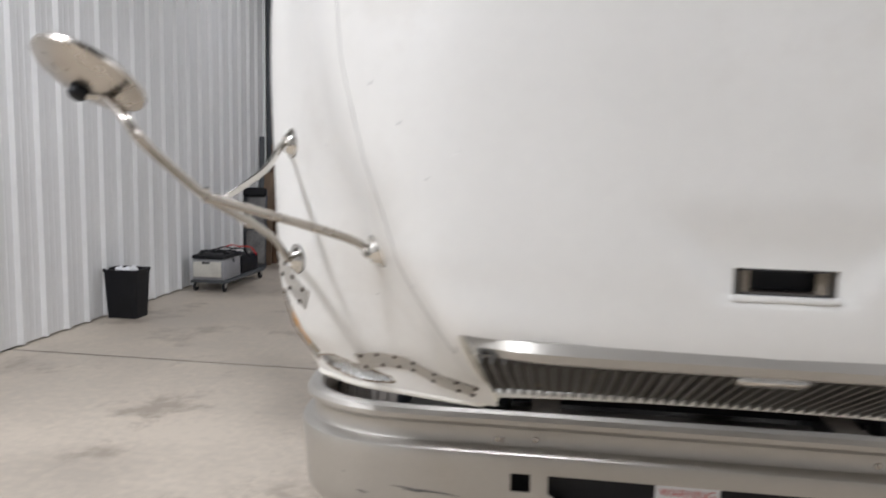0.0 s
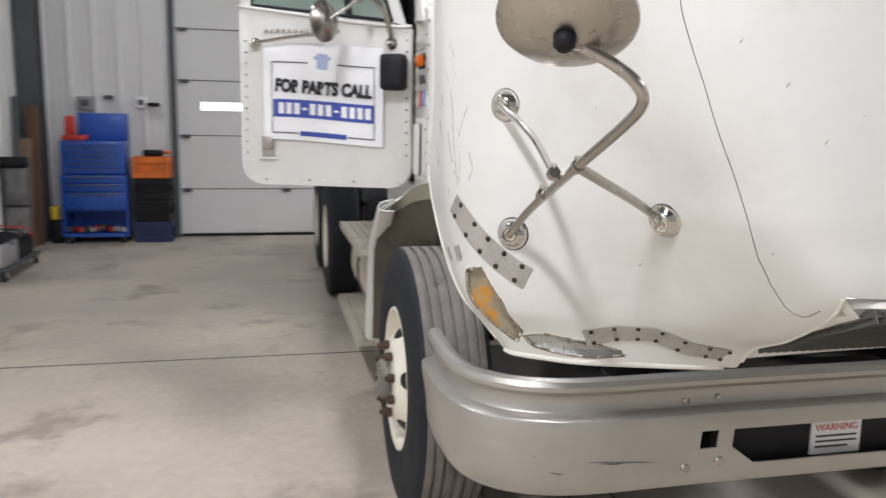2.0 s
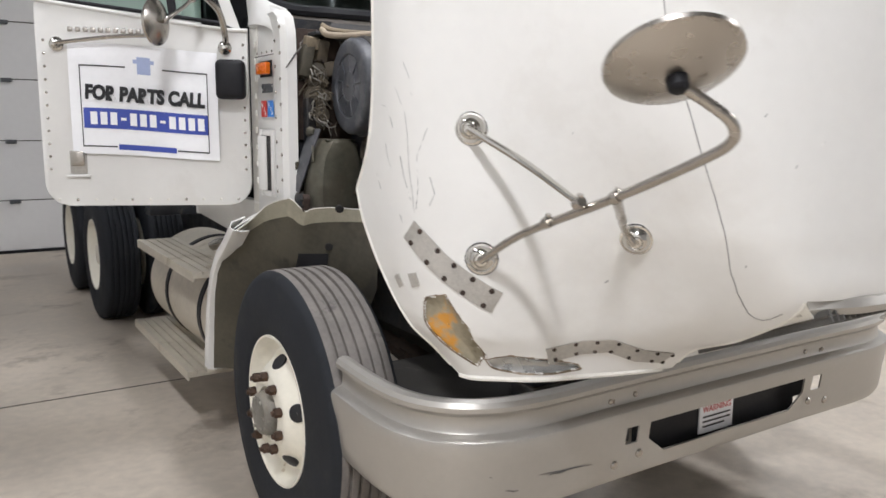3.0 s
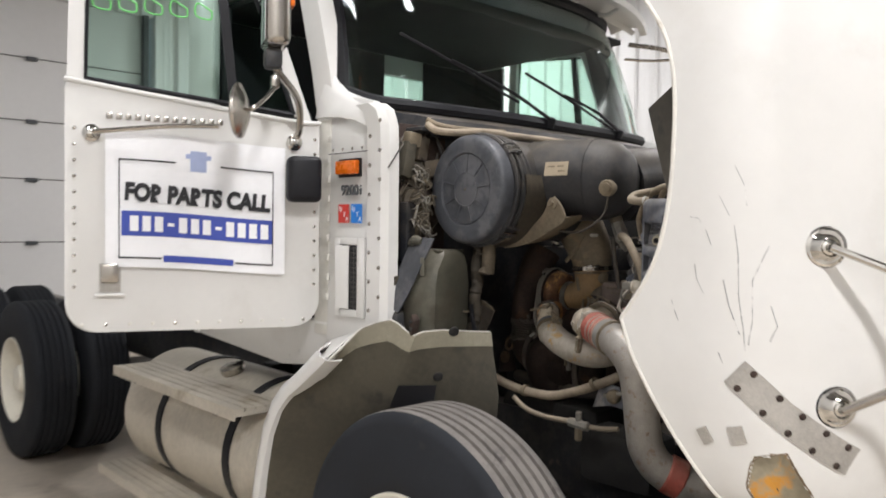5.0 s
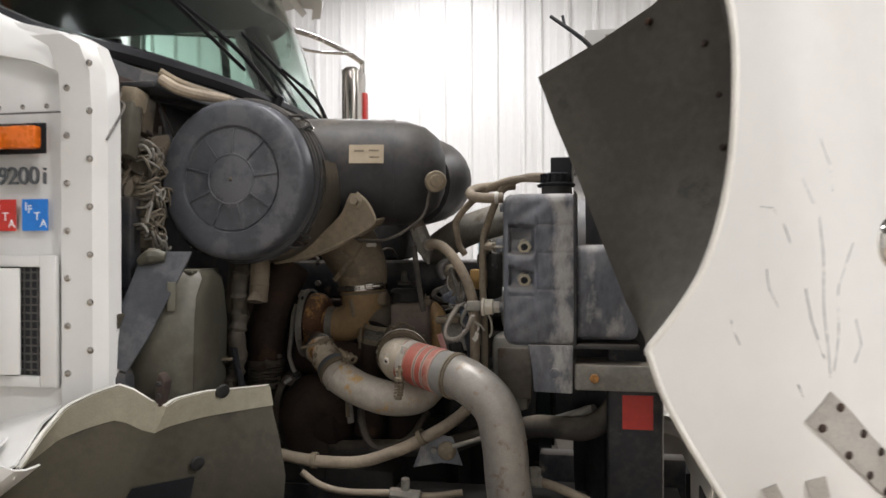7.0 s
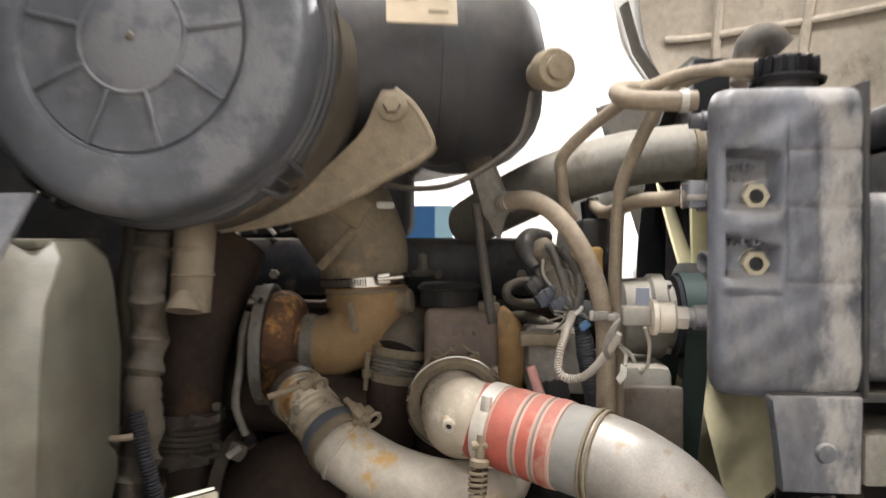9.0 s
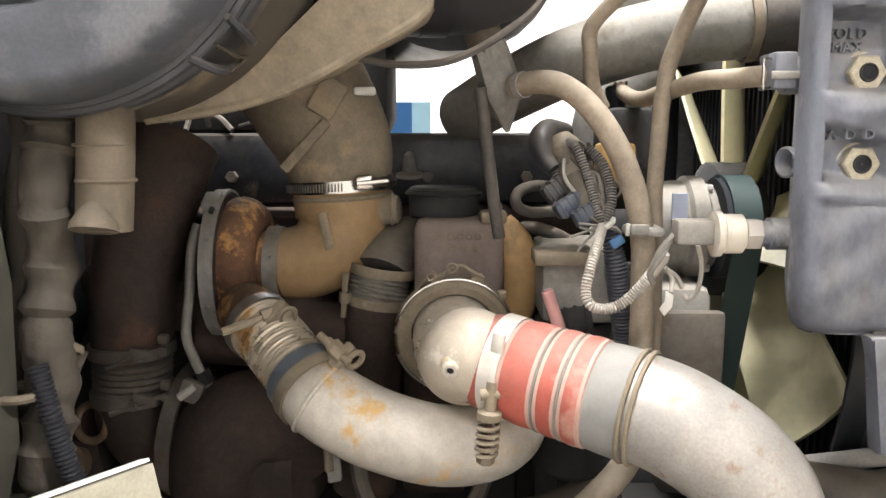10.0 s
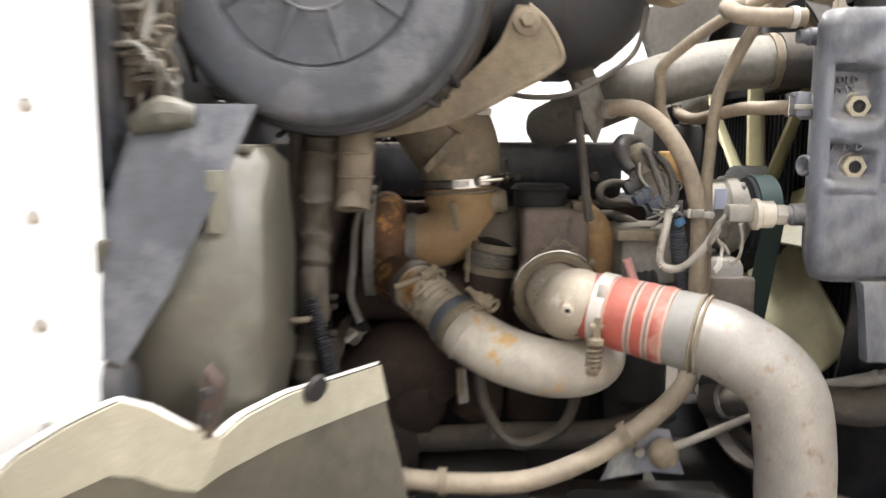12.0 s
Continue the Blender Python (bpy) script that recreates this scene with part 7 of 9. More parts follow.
part("coupling", tube(B(), [(-0.35, 1.023, 1.34), (-0.345, 1.015, 1.38)], 0.0415, 26, 4, ribs=(0.002, 0.0065)), M["cast_alu"], dk, "grey ribbed hose coupling")
part("upper_bend", tube(B(), [(-0.345, 1.015, 1.377), (-0.33, 1.008, 1.396), (-0.3, 0.992, 1.408), (-0.26, 0.966, 1.411)], [0.042, 0.041, 0.04, 0.04], 20), M["hose_dark"], dk)
for q in ((-0.35, 1.021, 1.341), (-0.345, 1.014, 1.383)):
    part("hose_clamp", band(B(), q, (0.0, -0.15, 1), 0.044, 0.013, 0.003), M["dust_tan"], dk)
part("clamp_bolt", cyl(B(), (-0.385, 1.06, 1.384), (-0.385, 1.064, 1.324), 0.0042, n=8), M["dust_tan"], dk)
part("clamp_nut", hexnut(B(), (-0.385, 1.061, 1.358), (0, 0.05, -1), 0.0085, 0.014), M["dust_tan"], dk)
part("bracket", plate(B(), [V(-0.46, 1.082, 1.186), V(-0.46, 1.065, 1.187), V(-0.46, 1.059, 1.126), V(-0.46, 1.077, 1.122)], (0.012, 0, 0), 0.003), M["cast_alu"], dk)
part("bracket_bolt", cyl(B(), (-0.465, 1.076, 1.188), (-0.465, 1.074, 1.143), 0.006, n=10), M["dust_tan"], dk)
part("block_cover", box(B(), -0.34, 0.90, 1.05, -0.30, 0.99, 1.30, 0.012), M["rust_dark"], dk)

# dusty casting with raised lettering and the flanged outlet
cs = thing("mixer_casting", "dusty brown casting with a flanged outlet", "casting", (-0.40, 0.9, 1.4))
part("casting_body", box(B(), -0.407, 0.850, 1.30, -0.28, 0.968, 1.457, 0.014, 3), mat("brown_dusty_casting", (0.185, 0.145, 0.125), 0.8, 0.05, 0.15, 6, 80, 0.04, (0.26, 0.215, 0.175), 0.35, 6, grit=0.06, dust=0.25), cs)
for k in range(6):
    part("raised_mark", torus(B(), (-0.4075, 0.942 - 0.0115 * k, 1.436), (1, 0, 0), 0.0038, 0.0012, 10, 5), M["dust_tan"], cs)
    if k % 2 == 0:
        part("raised_mark", box(B(), -0.4095, 0.885 + 0.008 * k, 1.416, -0.4065, 0.891 + 0.008 * k, 1.424, 0.001), M["dust_tan"], cs)
part("side_housing", tube(B(), [(-0.375, 0.855, 1.451), (-0.38, 0.836, 1.423), (-0.38, 0.828, 1.385), (-0.375, 0.833, 1.338), (-0.36, 0.841, 1.311)], [0.018, 0.024, 0.026, 0.026, 0.02], 20), mat("ochre_housing", (0.40, 0.25, 0.11), 0.7, 0, 0.2, 8, 70, 0.05, (0.24, 0.17, 0.10), 0.35, 8), cs, "ochre stained side housing")
part("top_flange", cyl(B(), (-0.33, 0.931, 1.454), (-0.33, 0.931, 1.496), 0.048, n=30, edge=0.004), M["iron"], cs)
part("flange_bead", torus(B(), (-0.33, 0.931, 1.487), (0, 0, 1), 0.049, 0.004, 36, 6), M["iron"], cs)
part("top_lug", box(B(), -0.41, 0.848, 1.452, -0.37, 0.882, 1.468, 0.004), M["dust_tan"], cs)
part("lug_bolt", hexnut(B(), (-0.395, 0.862, 1.468), (0, 0, 1), 0.008, 0.010), M["dust_tan"], cs)
part("white_plug", obox(B(), pose(*(-0.3, 0.898, 1.475), 10, 0, 20), 0.02, 0.024, 0.016, 0.006), M["tape"], cs)
FC, FA = V((-0.462, 0.916, 1.322)), V(-0.93, -0.10, -0.13).normalized()
part("outlet_flange", lathe(B(), FC - FA * 0.012, FA, [(0, 0.05), (0, 0.068), (0.010, 0.072), (0.020, 0.071), (0.024, 0.064), (0.022, 0.054)], 56, cap=False), M["dust_tan"], cs)
part("outlet_neck", lathe(B(), FC - FA * 0.07, FA, [(0, 0.052), (0.06, 0.052)], 40), M["rust_dark"], cs)
part("flange_ring", torus(B(), FC + FA * 0.008, FA, 0.0725, 0.0024, 64, 8), M["stainless"], cs, "steel retaining ring")
part("flange_ring", torus(B(), FC - FA * 0.006, FA, 0.0715, 0.0022, 64, 8), M["dust_tan"], cs)
_, fu, fv = frame_of(FA)
for a, wd in ((0.35, 0.016), (-0.28, 0.012), (0.85, 0.01)):
    q = FC + FA * 0.004 + (fu * math.sin(a) + fv * math.cos(a)) * 0.077
    part("ring_clip", obox(B(), plane_pose(q, fu, FA), wd, 0.012, 0.010, 0.002), M["dust_tan"], cs)
part("clip_wire", tube(B(), [(-0.48, 0.968, 1.367), (-0.485, 0.952, 1.395), (-0.49, 0.943, 1.4), (-0.49, 0.931, 1.399), (-0.49, 0.921, 1.406), (-0.49, 0.906, 1.411), (-0.485, 0.897, 1.405), (-0.48, 0.88, 1.395)], 0.0022, 6), M["dust_tan"], cs)
for q in ((-0.492, 0.943, 1.399), (-0.492, 0.918, 1.408)):
    part("clip_loop", torus(B(), q, (1, 0, 0.1), 0.0055, 0.0018, 18, 6), M["dust_tan"], cs)
HP0, HP1 = V((-0.592, 0.875, 1.324)), V((-0.668, 0.736, 1.301))
HD = (HP1 - HP0).normalized()
part("dome", tube(B(), [FC - FA * 0.02, FC + FA * 0.03, FC + FA * 0.075 + V(0, -0.004, 0), HP0 - HD * 0.022 + V(-0.004, 0.002, 0.002), HP0 + HD * 0.004], [0.050, 0.0515, 0.0530, 0.0515, 0.0465], 40, 10), mat("pitted_pale_casting", (0.49, 0.425, 0.33), 0.75, 0.05, 0.12, 8, 70, 0.10, (0.60, 0.55, 0.46), 0.35, 26, grit=0.04), cs, "pale pitted outlet dome")
random.seed(45)
for k in range(46):
    a, q = random.uniform(0, math.tau), random.uniform(0.012, 0.08)
    d = fu * math.sin(a) + fv * math.cos(a)
    part("crust", lathe(B(), FC + FA * q + d * 0.0508, d, [(0, 0.0022 + 0.0018 * random.random()), (0.0022, 0.0015), (0.003, 0.0004)], 6), M["alu_tan"], cs)
BS = V((-0.618, 0.915, 1.331))
BN = V(-0.93, 0.20, -0.28).normalized()
BS = BS + BN * 0.012
part("dome_boss", lathe(B(), BS - BN * 0.02, BN, [(0, 0.016), (0.018, 0.0125), (0.021, 0.0095), (0.026, 0.0092), (0.0275, 0.0075), (0.0275, 0.0045), (0.022, 0.004), (0.022, 0.001)], 24, cap=False), M["alu_tan"], cs)
part("boss_hole", lathe(B(), BS + BN * 0.003, BN, [(0, 0.0036), (0.0025, 0.0036)], 12), M["ink"], cs)

# intercooler hose: red and grey silicone with bands, then the large bend
rh_ = thing("intercooler_hose", "faded red silicone hose coupling with steel bands", "hose", (-0.63, 0.82, 1.3))
def along(t):
    return HP0.lerp(HP1, t)
HL = (HP1 - HP0).length
RH = lambda t: 0.0515 + 0.0045 * min(max(t, 0), 1)
for t0, t1, mm, lab in ((-0.03, 0.08, "red", "faded red silicone end"), (0.18, 0.435, "red", "faded red silicone ring"), (0.445, 0.595, "red", "faded red silicone ring"), (0.605, 0.755, "red", "faded red silicone ring"), (0.755, 1.0, "grey_hose", "grey silicone end")):
    n_ = 9
    prof_ = []
    for q in range(n_):
        e = q / (n_ - 1)
        bulge = 0.0032 * math.sin(math.pi * e) ** 0.6 if mm == "red" and t0 > 0 else 0.001 * math.sin(math.pi * e) ** 0.4
        prof_.append(((t1 - t0) * HL * e, RH(t0 + (t1 - t0) * e) - 0.001 + bulge))
    part("hose_sleeve", lathe(B(), along(t0), HD, prof_, 56), M[mm], rh_, lab)
for t0, t1 in ((0.18, 0.435), (0.445, 0.595), (0.605, 0.755)):
    for ta, tb in ((t0 - 0.002, t0 + 0.04), (t1 - 0.04, t1 + 0.002)):
        part("sleeve_lip", lathe(B(), along(ta), HD, [(0, RH(ta) - 0.001), (0.0015, RH(ta) + 0.0012), ((tb - ta) * HL - 0.0015, RH(tb) + 0.0012), ((tb - ta) * HL, RH(tb) - 0.001)], 56), M["pink_dust"], rh_, "dusty pink sleeve edge")
for t in (0.44, 0.60):
    part("wire_ring", torus(B(), along(t), HD, RH(t) + 0.0005, 0.0016, 56, 8), M["cast_alu"], rh_, "thin steel ring in the groove")
part("clamp_band", band(B(), along(0.125), HD, RH(0.1) + 0.0005, 0.020, 0.003, 56), M["bright_band"], rh_, "dusty steel T-bolt band")
part("core", cyl(B(), along(-0.02), along(1.02), 0.047, n=30), M["grey_hose"], rh_)
bx = V((-0.64, 0.872, 1.336))
part("band_saddle", obox(B(), plane_pose(bx + V(-0.004, 0, 0.010), HD, (0.1, 0.25, 1)), 0.014, 0.046, 0.007, 0.002), M["bright_band"], rh_)
T0, T1 = V((-0.65, 0.876, 1.324)), V((-0.65, 0.883, 1.235))
TD = (T1 - T0).normalized()
TL = (T1 - T0).length
part("t_bolt", cyl(B(), T0, T1, 0.0034, n=10), M["rust"], rh_)
part("bolt_trunnion", cyl(B(), T0 + TD * 0.018 + V(0, 0.011, 0), T0 + TD * 0.018 + V(0, -0.011, 0.002), 0.006, n=12), M["dust_tan"], rh_)
part("bolt_sleeve", cyl(B(), T0 + TD * 0.004, T0 + TD * 0.034, 0.0062, n=12), M["dust_tan"], rh_)
part("spring_cap", lathe(B(), T0 + TD * 0.034, TD, [(0, 0.008), (0.002, 0.0125), (0.009, 0.0125), (0.011, 0.009)], 18), M["dust_tan"], rh_)
sprg = []
_, su_, sv_ = frame_of(TD)
for k in range(80):
    a = k / 80 * math.tau * 5
    sprg.append(T0 + TD * (0.046 + 0.036 * k / 80) + (su_ * math.cos(a) + sv_ * math.sin(a)) * 0.0102)
part("spring", tube(B(), sprg, 0.0025, 6, 2), M["dust_tan"], rh_, "dusty coil spring")
part("spring_nut", hexnut(B(), T0 + TD * 0.083, TD, 0.0095, 0.007), M["dust_tan"], rh_)
bp = thing("intercooler_pipe", "large grey dusty metal pipe bend", "pipe", (-0.69, 0.6, 1.0))
part("pipe", tube(B(), [along(0.93), along(1.06), (-0.69, 0.698, 1.29), (-0.703, 0.653, 1.26), (-0.708, 0.624, 1.218), (-0.704, 0.609, 1.14), (-0.698, 0.602, 1.05), (-0.69, 0.59, 0.98), (-0.665, 0.55, 0.92), (-0.61, 0.47, 0.88), (-0.54, 0.36, 0.87)], 0.0535, 44, 10), M["alu"], bp)
for t in (0.985, 1.035):
    part("end_bead", torus(B(), along(t), HD, 0.0556, 0.0026, 56, 8), M["dust_tan"], bp)
part("red_coupling", lathe(B(), (-0.66, 0.545, 0.918), (0.4, -0.55, -0.3), [(0, 0.056), (0.005, 0.06), (0.05, 0.06), (0.055, 0.056)], 30), M["red"], bp)

# air cleaner
ac = thing("air_cleaner", "large dusty black plastic air cleaner canister", "air cleaner", (-0.6, 1.24, 1.6))
AA = V(1, -0.06, 0).normalized()
AF = V(-0.835, 1.243, 1.778)
part("end_cap", lathe(B(), AF, AA, [(0.003, 0.001), (0.003, 0.056), (0.005, 0.060), (0.005, 0.120), (0.008, 0.1225), (0.007, 0.125), (0.0, 0.1275), (-0.001, 0.131), (0.0, 0.174), (0.004, 0.183), (0.014, 0.190), (0.05, 0.192), (0.055, 0.186)], 96, cap=False), M["cover_grey"], ac, "ribbed round grey end cap")
for k in range(9):
    a = math.tau * (k + 0.35) / 9
    d = V(0, math.cos(a), math.sin(a))
    d = (d - AA * d.dot(AA)).normalized()
    part("cap_rib", obox(B(), plane_pose(AF + d * 0.091 + AA * 0.004, d, AA), 0.062, 0.006, 0.005, 0.0015), M["cover_grey"], ac)
part("cap_ring", torus(B(), AF + AA * 0.004, AA, 0.059, 0.0028, 48, 8), M["cover_grey"], ac)
part("cap_boss", lathe(B(), AF + AA * 0.002, -AA, [(0, 0.005), (0.003, 0.003)], 10), M["dust_body"], ac)
for k, s_ in enumerate((0.062, 0.088, 0.112, 0.132)):
    part("canister_rib", torus(B(), AF + AA * s_, AA, 0.1965 - 0.0012 * k, 0.0055, 96, 8), M["black_dusty"], ac)
part("canister", lathe(B(), AF + AA * 0.05, AA, [(0, 0.178), (0.004, 0.196), (0.02, 0.199), (0.028, 0.190), (0.05, 0.190), (0.056, 0.196), (0.075, 0.196), (0.08, 0.188), (0.14, 0.186), (0.40, 0.180), (0.45, 0.15), (0.46, 0.001)], 64, cap=False), M["black_dusty"], ac, "dust-covered canister body")
for a in (-0.9, 0.55, 2.39, 3.94):
    d = V(0, math.cos(a), math.sin(a))
    q = AF + AA * 0.075 + d * 0.198
    cr = AA.cross(d)
    lt = part("latch", obox(B(), plane_pose(q, AA, cr), 0.05, 0.040, 0.008, 0.003), M["black_dusty"], ac, "wire spring latch")
    for sg_ in (-1, 1):
        part("latch_arm", tube(B(), [q + AA * -0.035 + cr * 0.022 * sg_, q + cr * 0.018 * sg_ + d * 0.012, q + AA * 0.035 + cr * 0.012 * sg_ + d * 0.006], [0.003, 0.0045, 0.003], 6), M["black_dusty"], lt)
    part("latch_wire", tube(B(), [q + AA * -0.03 + d * 0.006, q + d * 0.014, q + AA * 0.028 + d * 0.012, q + AA * 0.034 + AA.cross(d) * 0.018 + d * 0.008], 0.002, 6), M["stainless"], lt)
# forward housing that carries the label and the restriction gauge
BD = V(0.20, -0.98, 0).normalized()
BP = V(-0.545, 1.16, 1.817)
part("forward_housing", lathe(B(), BP, BD, [(0, 0.145), (0.06, 0.146), (0.17, 0.144), (0.27, 0.138), (0.32, 0.122), (0.355, 0.092), (0.372, 0.05), (0.375, 0.001)], 56, cap=False), M["black_dusty"], ac, "rounded black housing")
part("housing_band", band(B(), BP + BD * 0.225, BD, 0.141, 0.03, 0.002), M["black_dusty"], ac)
lb = part("label", obox(B(), plane_pose((-0.702, 0.948, 1.845), (0.2, -0.98, 0), (0.25, 0.0, 1)), 0.085, 0.048, 0.003), M["label"], ac, "aged tan paper label", smooth=False)
for k in range(2):
    for j in range(2):
        part("text_bar", obox(B(), plane_pose((-0.7055 + 0.004 * k, 0.928 + 0.038 * j, 1.853 - 0.016 * k), (0.2, -0.98, 0), (0.25, 0, 1)), 0.024, 0.004, 0.0012), M["dust_tan"], lb, smooth=False)
gauge = part("gauge", lathe(B(), (-0.60, 0.80, 1.782), (-0.95, -0.3, -0.05), [(0, 0.02), (0.03, 0.022), (0.032, 0.027), (0.05, 0.027), (0.058, 0.024), (0.059, 0.016), (0.066, 0.015), (0.067, 0.001)], 26, cap=False), M["dust_tan"], ac, "round dusty gauge fitting")
part("mount_strap", sheet(B(), [[AF + AA * s + V(0, math.cos(a), math.sin(a)) * 0.199 for s in (0.09, 0.20)] for a in [math.pi * (0.92 + 0.75 * k / 20) for k in range(21)]], 0.006), M["dust_body"], ac, "dusty mounting strap")
saddle = [(1.205, 1.578), (1.15, 1.585), (1.095, 1.597), (1.04, 1.619), (1.0, 1.641), (0.968, 1.657), (0.945, 1.672), (0.938, 1.684), (0.945, 1.705), (0.962, 1.732), (0.985, 1.752)]
saddle_in = [(1.205, 1.590), (1.165, 1.595), (1.135, 1.608), (1.105, 1.628), (1.075, 1.652), (1.05, 1.675), (1.032, 1.692), (1.022, 1.705), (1.015, 1.72), (1.008, 1.738), (1.0, 1.752)]
part("saddle", sheet(B(), [[(x, y, z + (x + 0.665) * 0.10) for x in (-0.665, -0.64, -0.60, -0.57)] for y, z in saddle[:8]], 0.006), M["dust_tan"], ac, "tan dusty mounting saddle", angle=60)
part("saddle_web", sheet(B(), [[V(-0.664, a[0], a[1]).lerp(V(-0.664, b[0], b[1]), q / 3) for q in range(4)] for a, b in zip(saddle, saddle_in)], 0.008), M["dust_tan"], ac, angle=60)
part("saddle_edge", tube(B(), [(-0.665, y, z) for y, z in saddle], 0.005, 8, 4), M["dust_tan"], ac)
part("strap_bolt", hexnut(B(), (-0.676, 0.987, 1.730), (-1, -0.1, 0.1), 0.011, 0.012), M["dust_tan"], ac)
part("bolt_washer", lathe(B(), (-0.669, 0.987, 1.730), (-1, -0.1, 0.1), [(0, 0.019), (0.004, 0.019), (0.005, 0.015)], 18), M["dust_tan"], ac)
part("outlet_neck", lathe(B(), (-0.445, 1.09, 1.80), (0.1, -0.1, -1), [(0, 0.10), (0.06, 0.09), (0.12, 0.086)], 28), M["dust_body"], ac)
part("dust_valve", tube(B(), [(-0.742, 1.206, 1.615), (-0.742, 1.209, 1.56), (-0.742, 1.212, 1.52), (-0.742, 1.215, 1.483)], [0.0235, 0.0235, 0.0235, 0.0235], 26), M["drain"], ac, "tan rubber drain tube")
for z in (1.555, 1.525):
    part("drain_bead", torus(B(), (-0.742, 1.211, z), (0, 0, 1), 0.0235, 0.002, 28, 6), M["drain"], ac)
part("drain_flap", lathe(B(), (-0.764, 1.214, 1.484), (0.3, 0, 1), [(0, 0.02), (0.006, 0.0195), (0.028, 0.006), (0.03, 0.001)], 20), M["drain"], ac)
part("second_drain", tube(B(), [(-0.46, 0.893, 1.73), (-0.45, 0.886, 1.696), (-0.448, 0.873, 1.662)], [0.024, 0.0225, 0.0215], 20), M["dust_body"], ac)
part("drain_beak", tube(B(), [(-0.449, 0.876, 1.671), (-0.447, 0.869, 1.65), (-0.44, 0.858, 1.614), (-0.43, 0.85, 1.569)], [0.0225, 0.0235, 0.026, 0.003], 8, 4), M["cast_alu"], ac, "grey rubber drain beak")
part("vacuum_line", tube(B(), [(-0.60, 1.014, 1.641), (-0.60, 0.971, 1.634), (-0.60, 0.919, 1.638), (-0.60, 0.868, 1.663), (-0.60, 0.825, 1.70), (-0.60, 0.81, 1.76)], 0.004, 8), M["hose_dark"], ac)
part("intake_duct", tube(B(), [(-0.40, 0.92, 1.80), (-0.20, 0.90, 1.82), (0.1, 0.95, 1.84), (0.4, 1.05, 1.85)], 0.13, 26), M["black_dusty"], ac)

# upper radiator tube and small hoses
ud = thing("upper_coolant_tube", "dark dusty coolant tube with a hose joint", "pipe", (-0.3, 0.7, 1.6))
part("tube", tube(B(), [(-0.10, 0.90, 1.60), (-0.22, 0.84, 1.63), (-0.30, 0.76, 1.665), (-0.32, 0.66, 1.695), (-0.32, 0.56, 1.71), (-0.32, 0.44, 1.715)], 0.046, 22), M["cast_alu"], ud)
part("joint_band", band(B(), (-0.32, 0.525, 1.712), (0, -1, 0.08), 0.047, 0.012, 0.003), M["dust_tan"], ud)
part("rubber_sleeve", cyl(B(), (-0.32, 0.515, 1.713), (-0.32, 0.40, 1.716), 0.049, n=22), M["hose_dark"], ud)
part("lower_elbow", tube(B(), [(-0.16, 0.62, 1.66), (-0.19, 0.66, 1.64), (-0.2, 0.69, 1.59), (-0.2, 0.70, 1.50)], 0.045, 20), M["cast_alu"], ud)
for nm, pts, r, mm, lab in (
    ("coolant_hose", [(-0.47, 0.845, 1.621), (-0.5, 0.821, 1.624), (-0.52, 0.795, 1.618), (-0.535, 0.766, 1.594), (-0.54, 0.738, 1.553), (-0.54, 0.717, 1.504), (-0.54, 0.706, 1.45), (-0.54, 0.704, 1.393), (-0.54, 0.704, 1.334), (-0.545, 0.709, 1.276)], 0.0135, "hose", "tan dust-covered coolant hose"),
    ("coolant_hose", [(-0.60, 0.49, 1.79), (-0.60, 0.57, 1.788), (-0.57, 0.63, 1.758)] + [(-0.535, 0.675, 1.662), (-0.525, 0.685, 1.606), (-0.515, 0.686, 1.55), (-0.51, 0.687, 1.499), (-0.51, 0.685, 1.447), (-0.51, 0.683, 1.353), (-0.51, 0.684, 1.292)], 0.0095, "hose", "thin tan coolant hose"),
    ("coolant_hose", [(-0.60, 0.50, 1.782), (-0.60, 0.60, 1.784), (-0.565, 0.68, 1.755)] + [(-0.5, 0.755, 1.694), (-0.49, 0.76, 1.655), (-0.48, 0.755, 1.621), (-0.47, 0.741, 1.596)], 0.0088, "hose", "thin tan coolant hose"),
    ("overflow_hose", [(-0.665, 0.615, 1.735), (-0.665, 0.66, 1.735), (-0.645, 0.695, 1.742), (-0.61, 0.70, 1.757), (-0.57, 0.67, 1.768), (-0.54, 0.60, 1.775)], 0.0125, "hose", "tan hose looped over the tank"),
    ("vent_hose", [(-0.668, 0.621, 1.617), (-0.655, 0.633, 1.617), (-0.63, 0.646, 1.617), (-0.58, 0.663, 1.618), (-0.5, 0.677, 1.612), (-0.43, 0.686, 1.608), (-0.37, 0.691, 1.616), (-0.34, 0.695, 1.627)], 0.0098, "hose", "tan hose to the tank nipple"),
    ("breather_pipe", [(-0.46, 0.885, 1.62), (-0.46, 0.876, 1.55), (-0.455, 0.866, 1.475), (-0.45, 0.86, 1.44)], 0.0075, "hose_dark", "dark dusty breather pipe beside the engine"),
    ("drain_hose", [(-0.50, 0.806, 1.383), (-0.50, 0.798, 1.36), (-0.50, 0.788, 1.33)], 0.0075, "pink", "short pink drain hose"),
    ("lower_hose", [(-0.545, 0.706, 1.22), (-0.57, 0.73, 1.19), (-0.60, 0.78, 1.155), (-0.63, 0.84, 1.125), (-0.65, 0.90, 1.10), (-0.66, 0.98, 1.076), (-0.66, 1.08, 1.072), (-0.66, 1.18, 1.082), (-0.63, 1.30, 1.10), (-0.55, 1.42, 1.12)], 0.0155, "hose", "thick tan hose along the frame"),
    ("lower_line", [(-0.70, 1.12, 1.055), (-0.69, 1.07, 1.02), (-0.68, 1.0, 1.005), (-0.67, 0.90, 1.005), (-0.66, 0.80, 1.0), (-0.65, 0.72, 1.01)], 0.0085, "hose", "thin tan air line along the frame"),
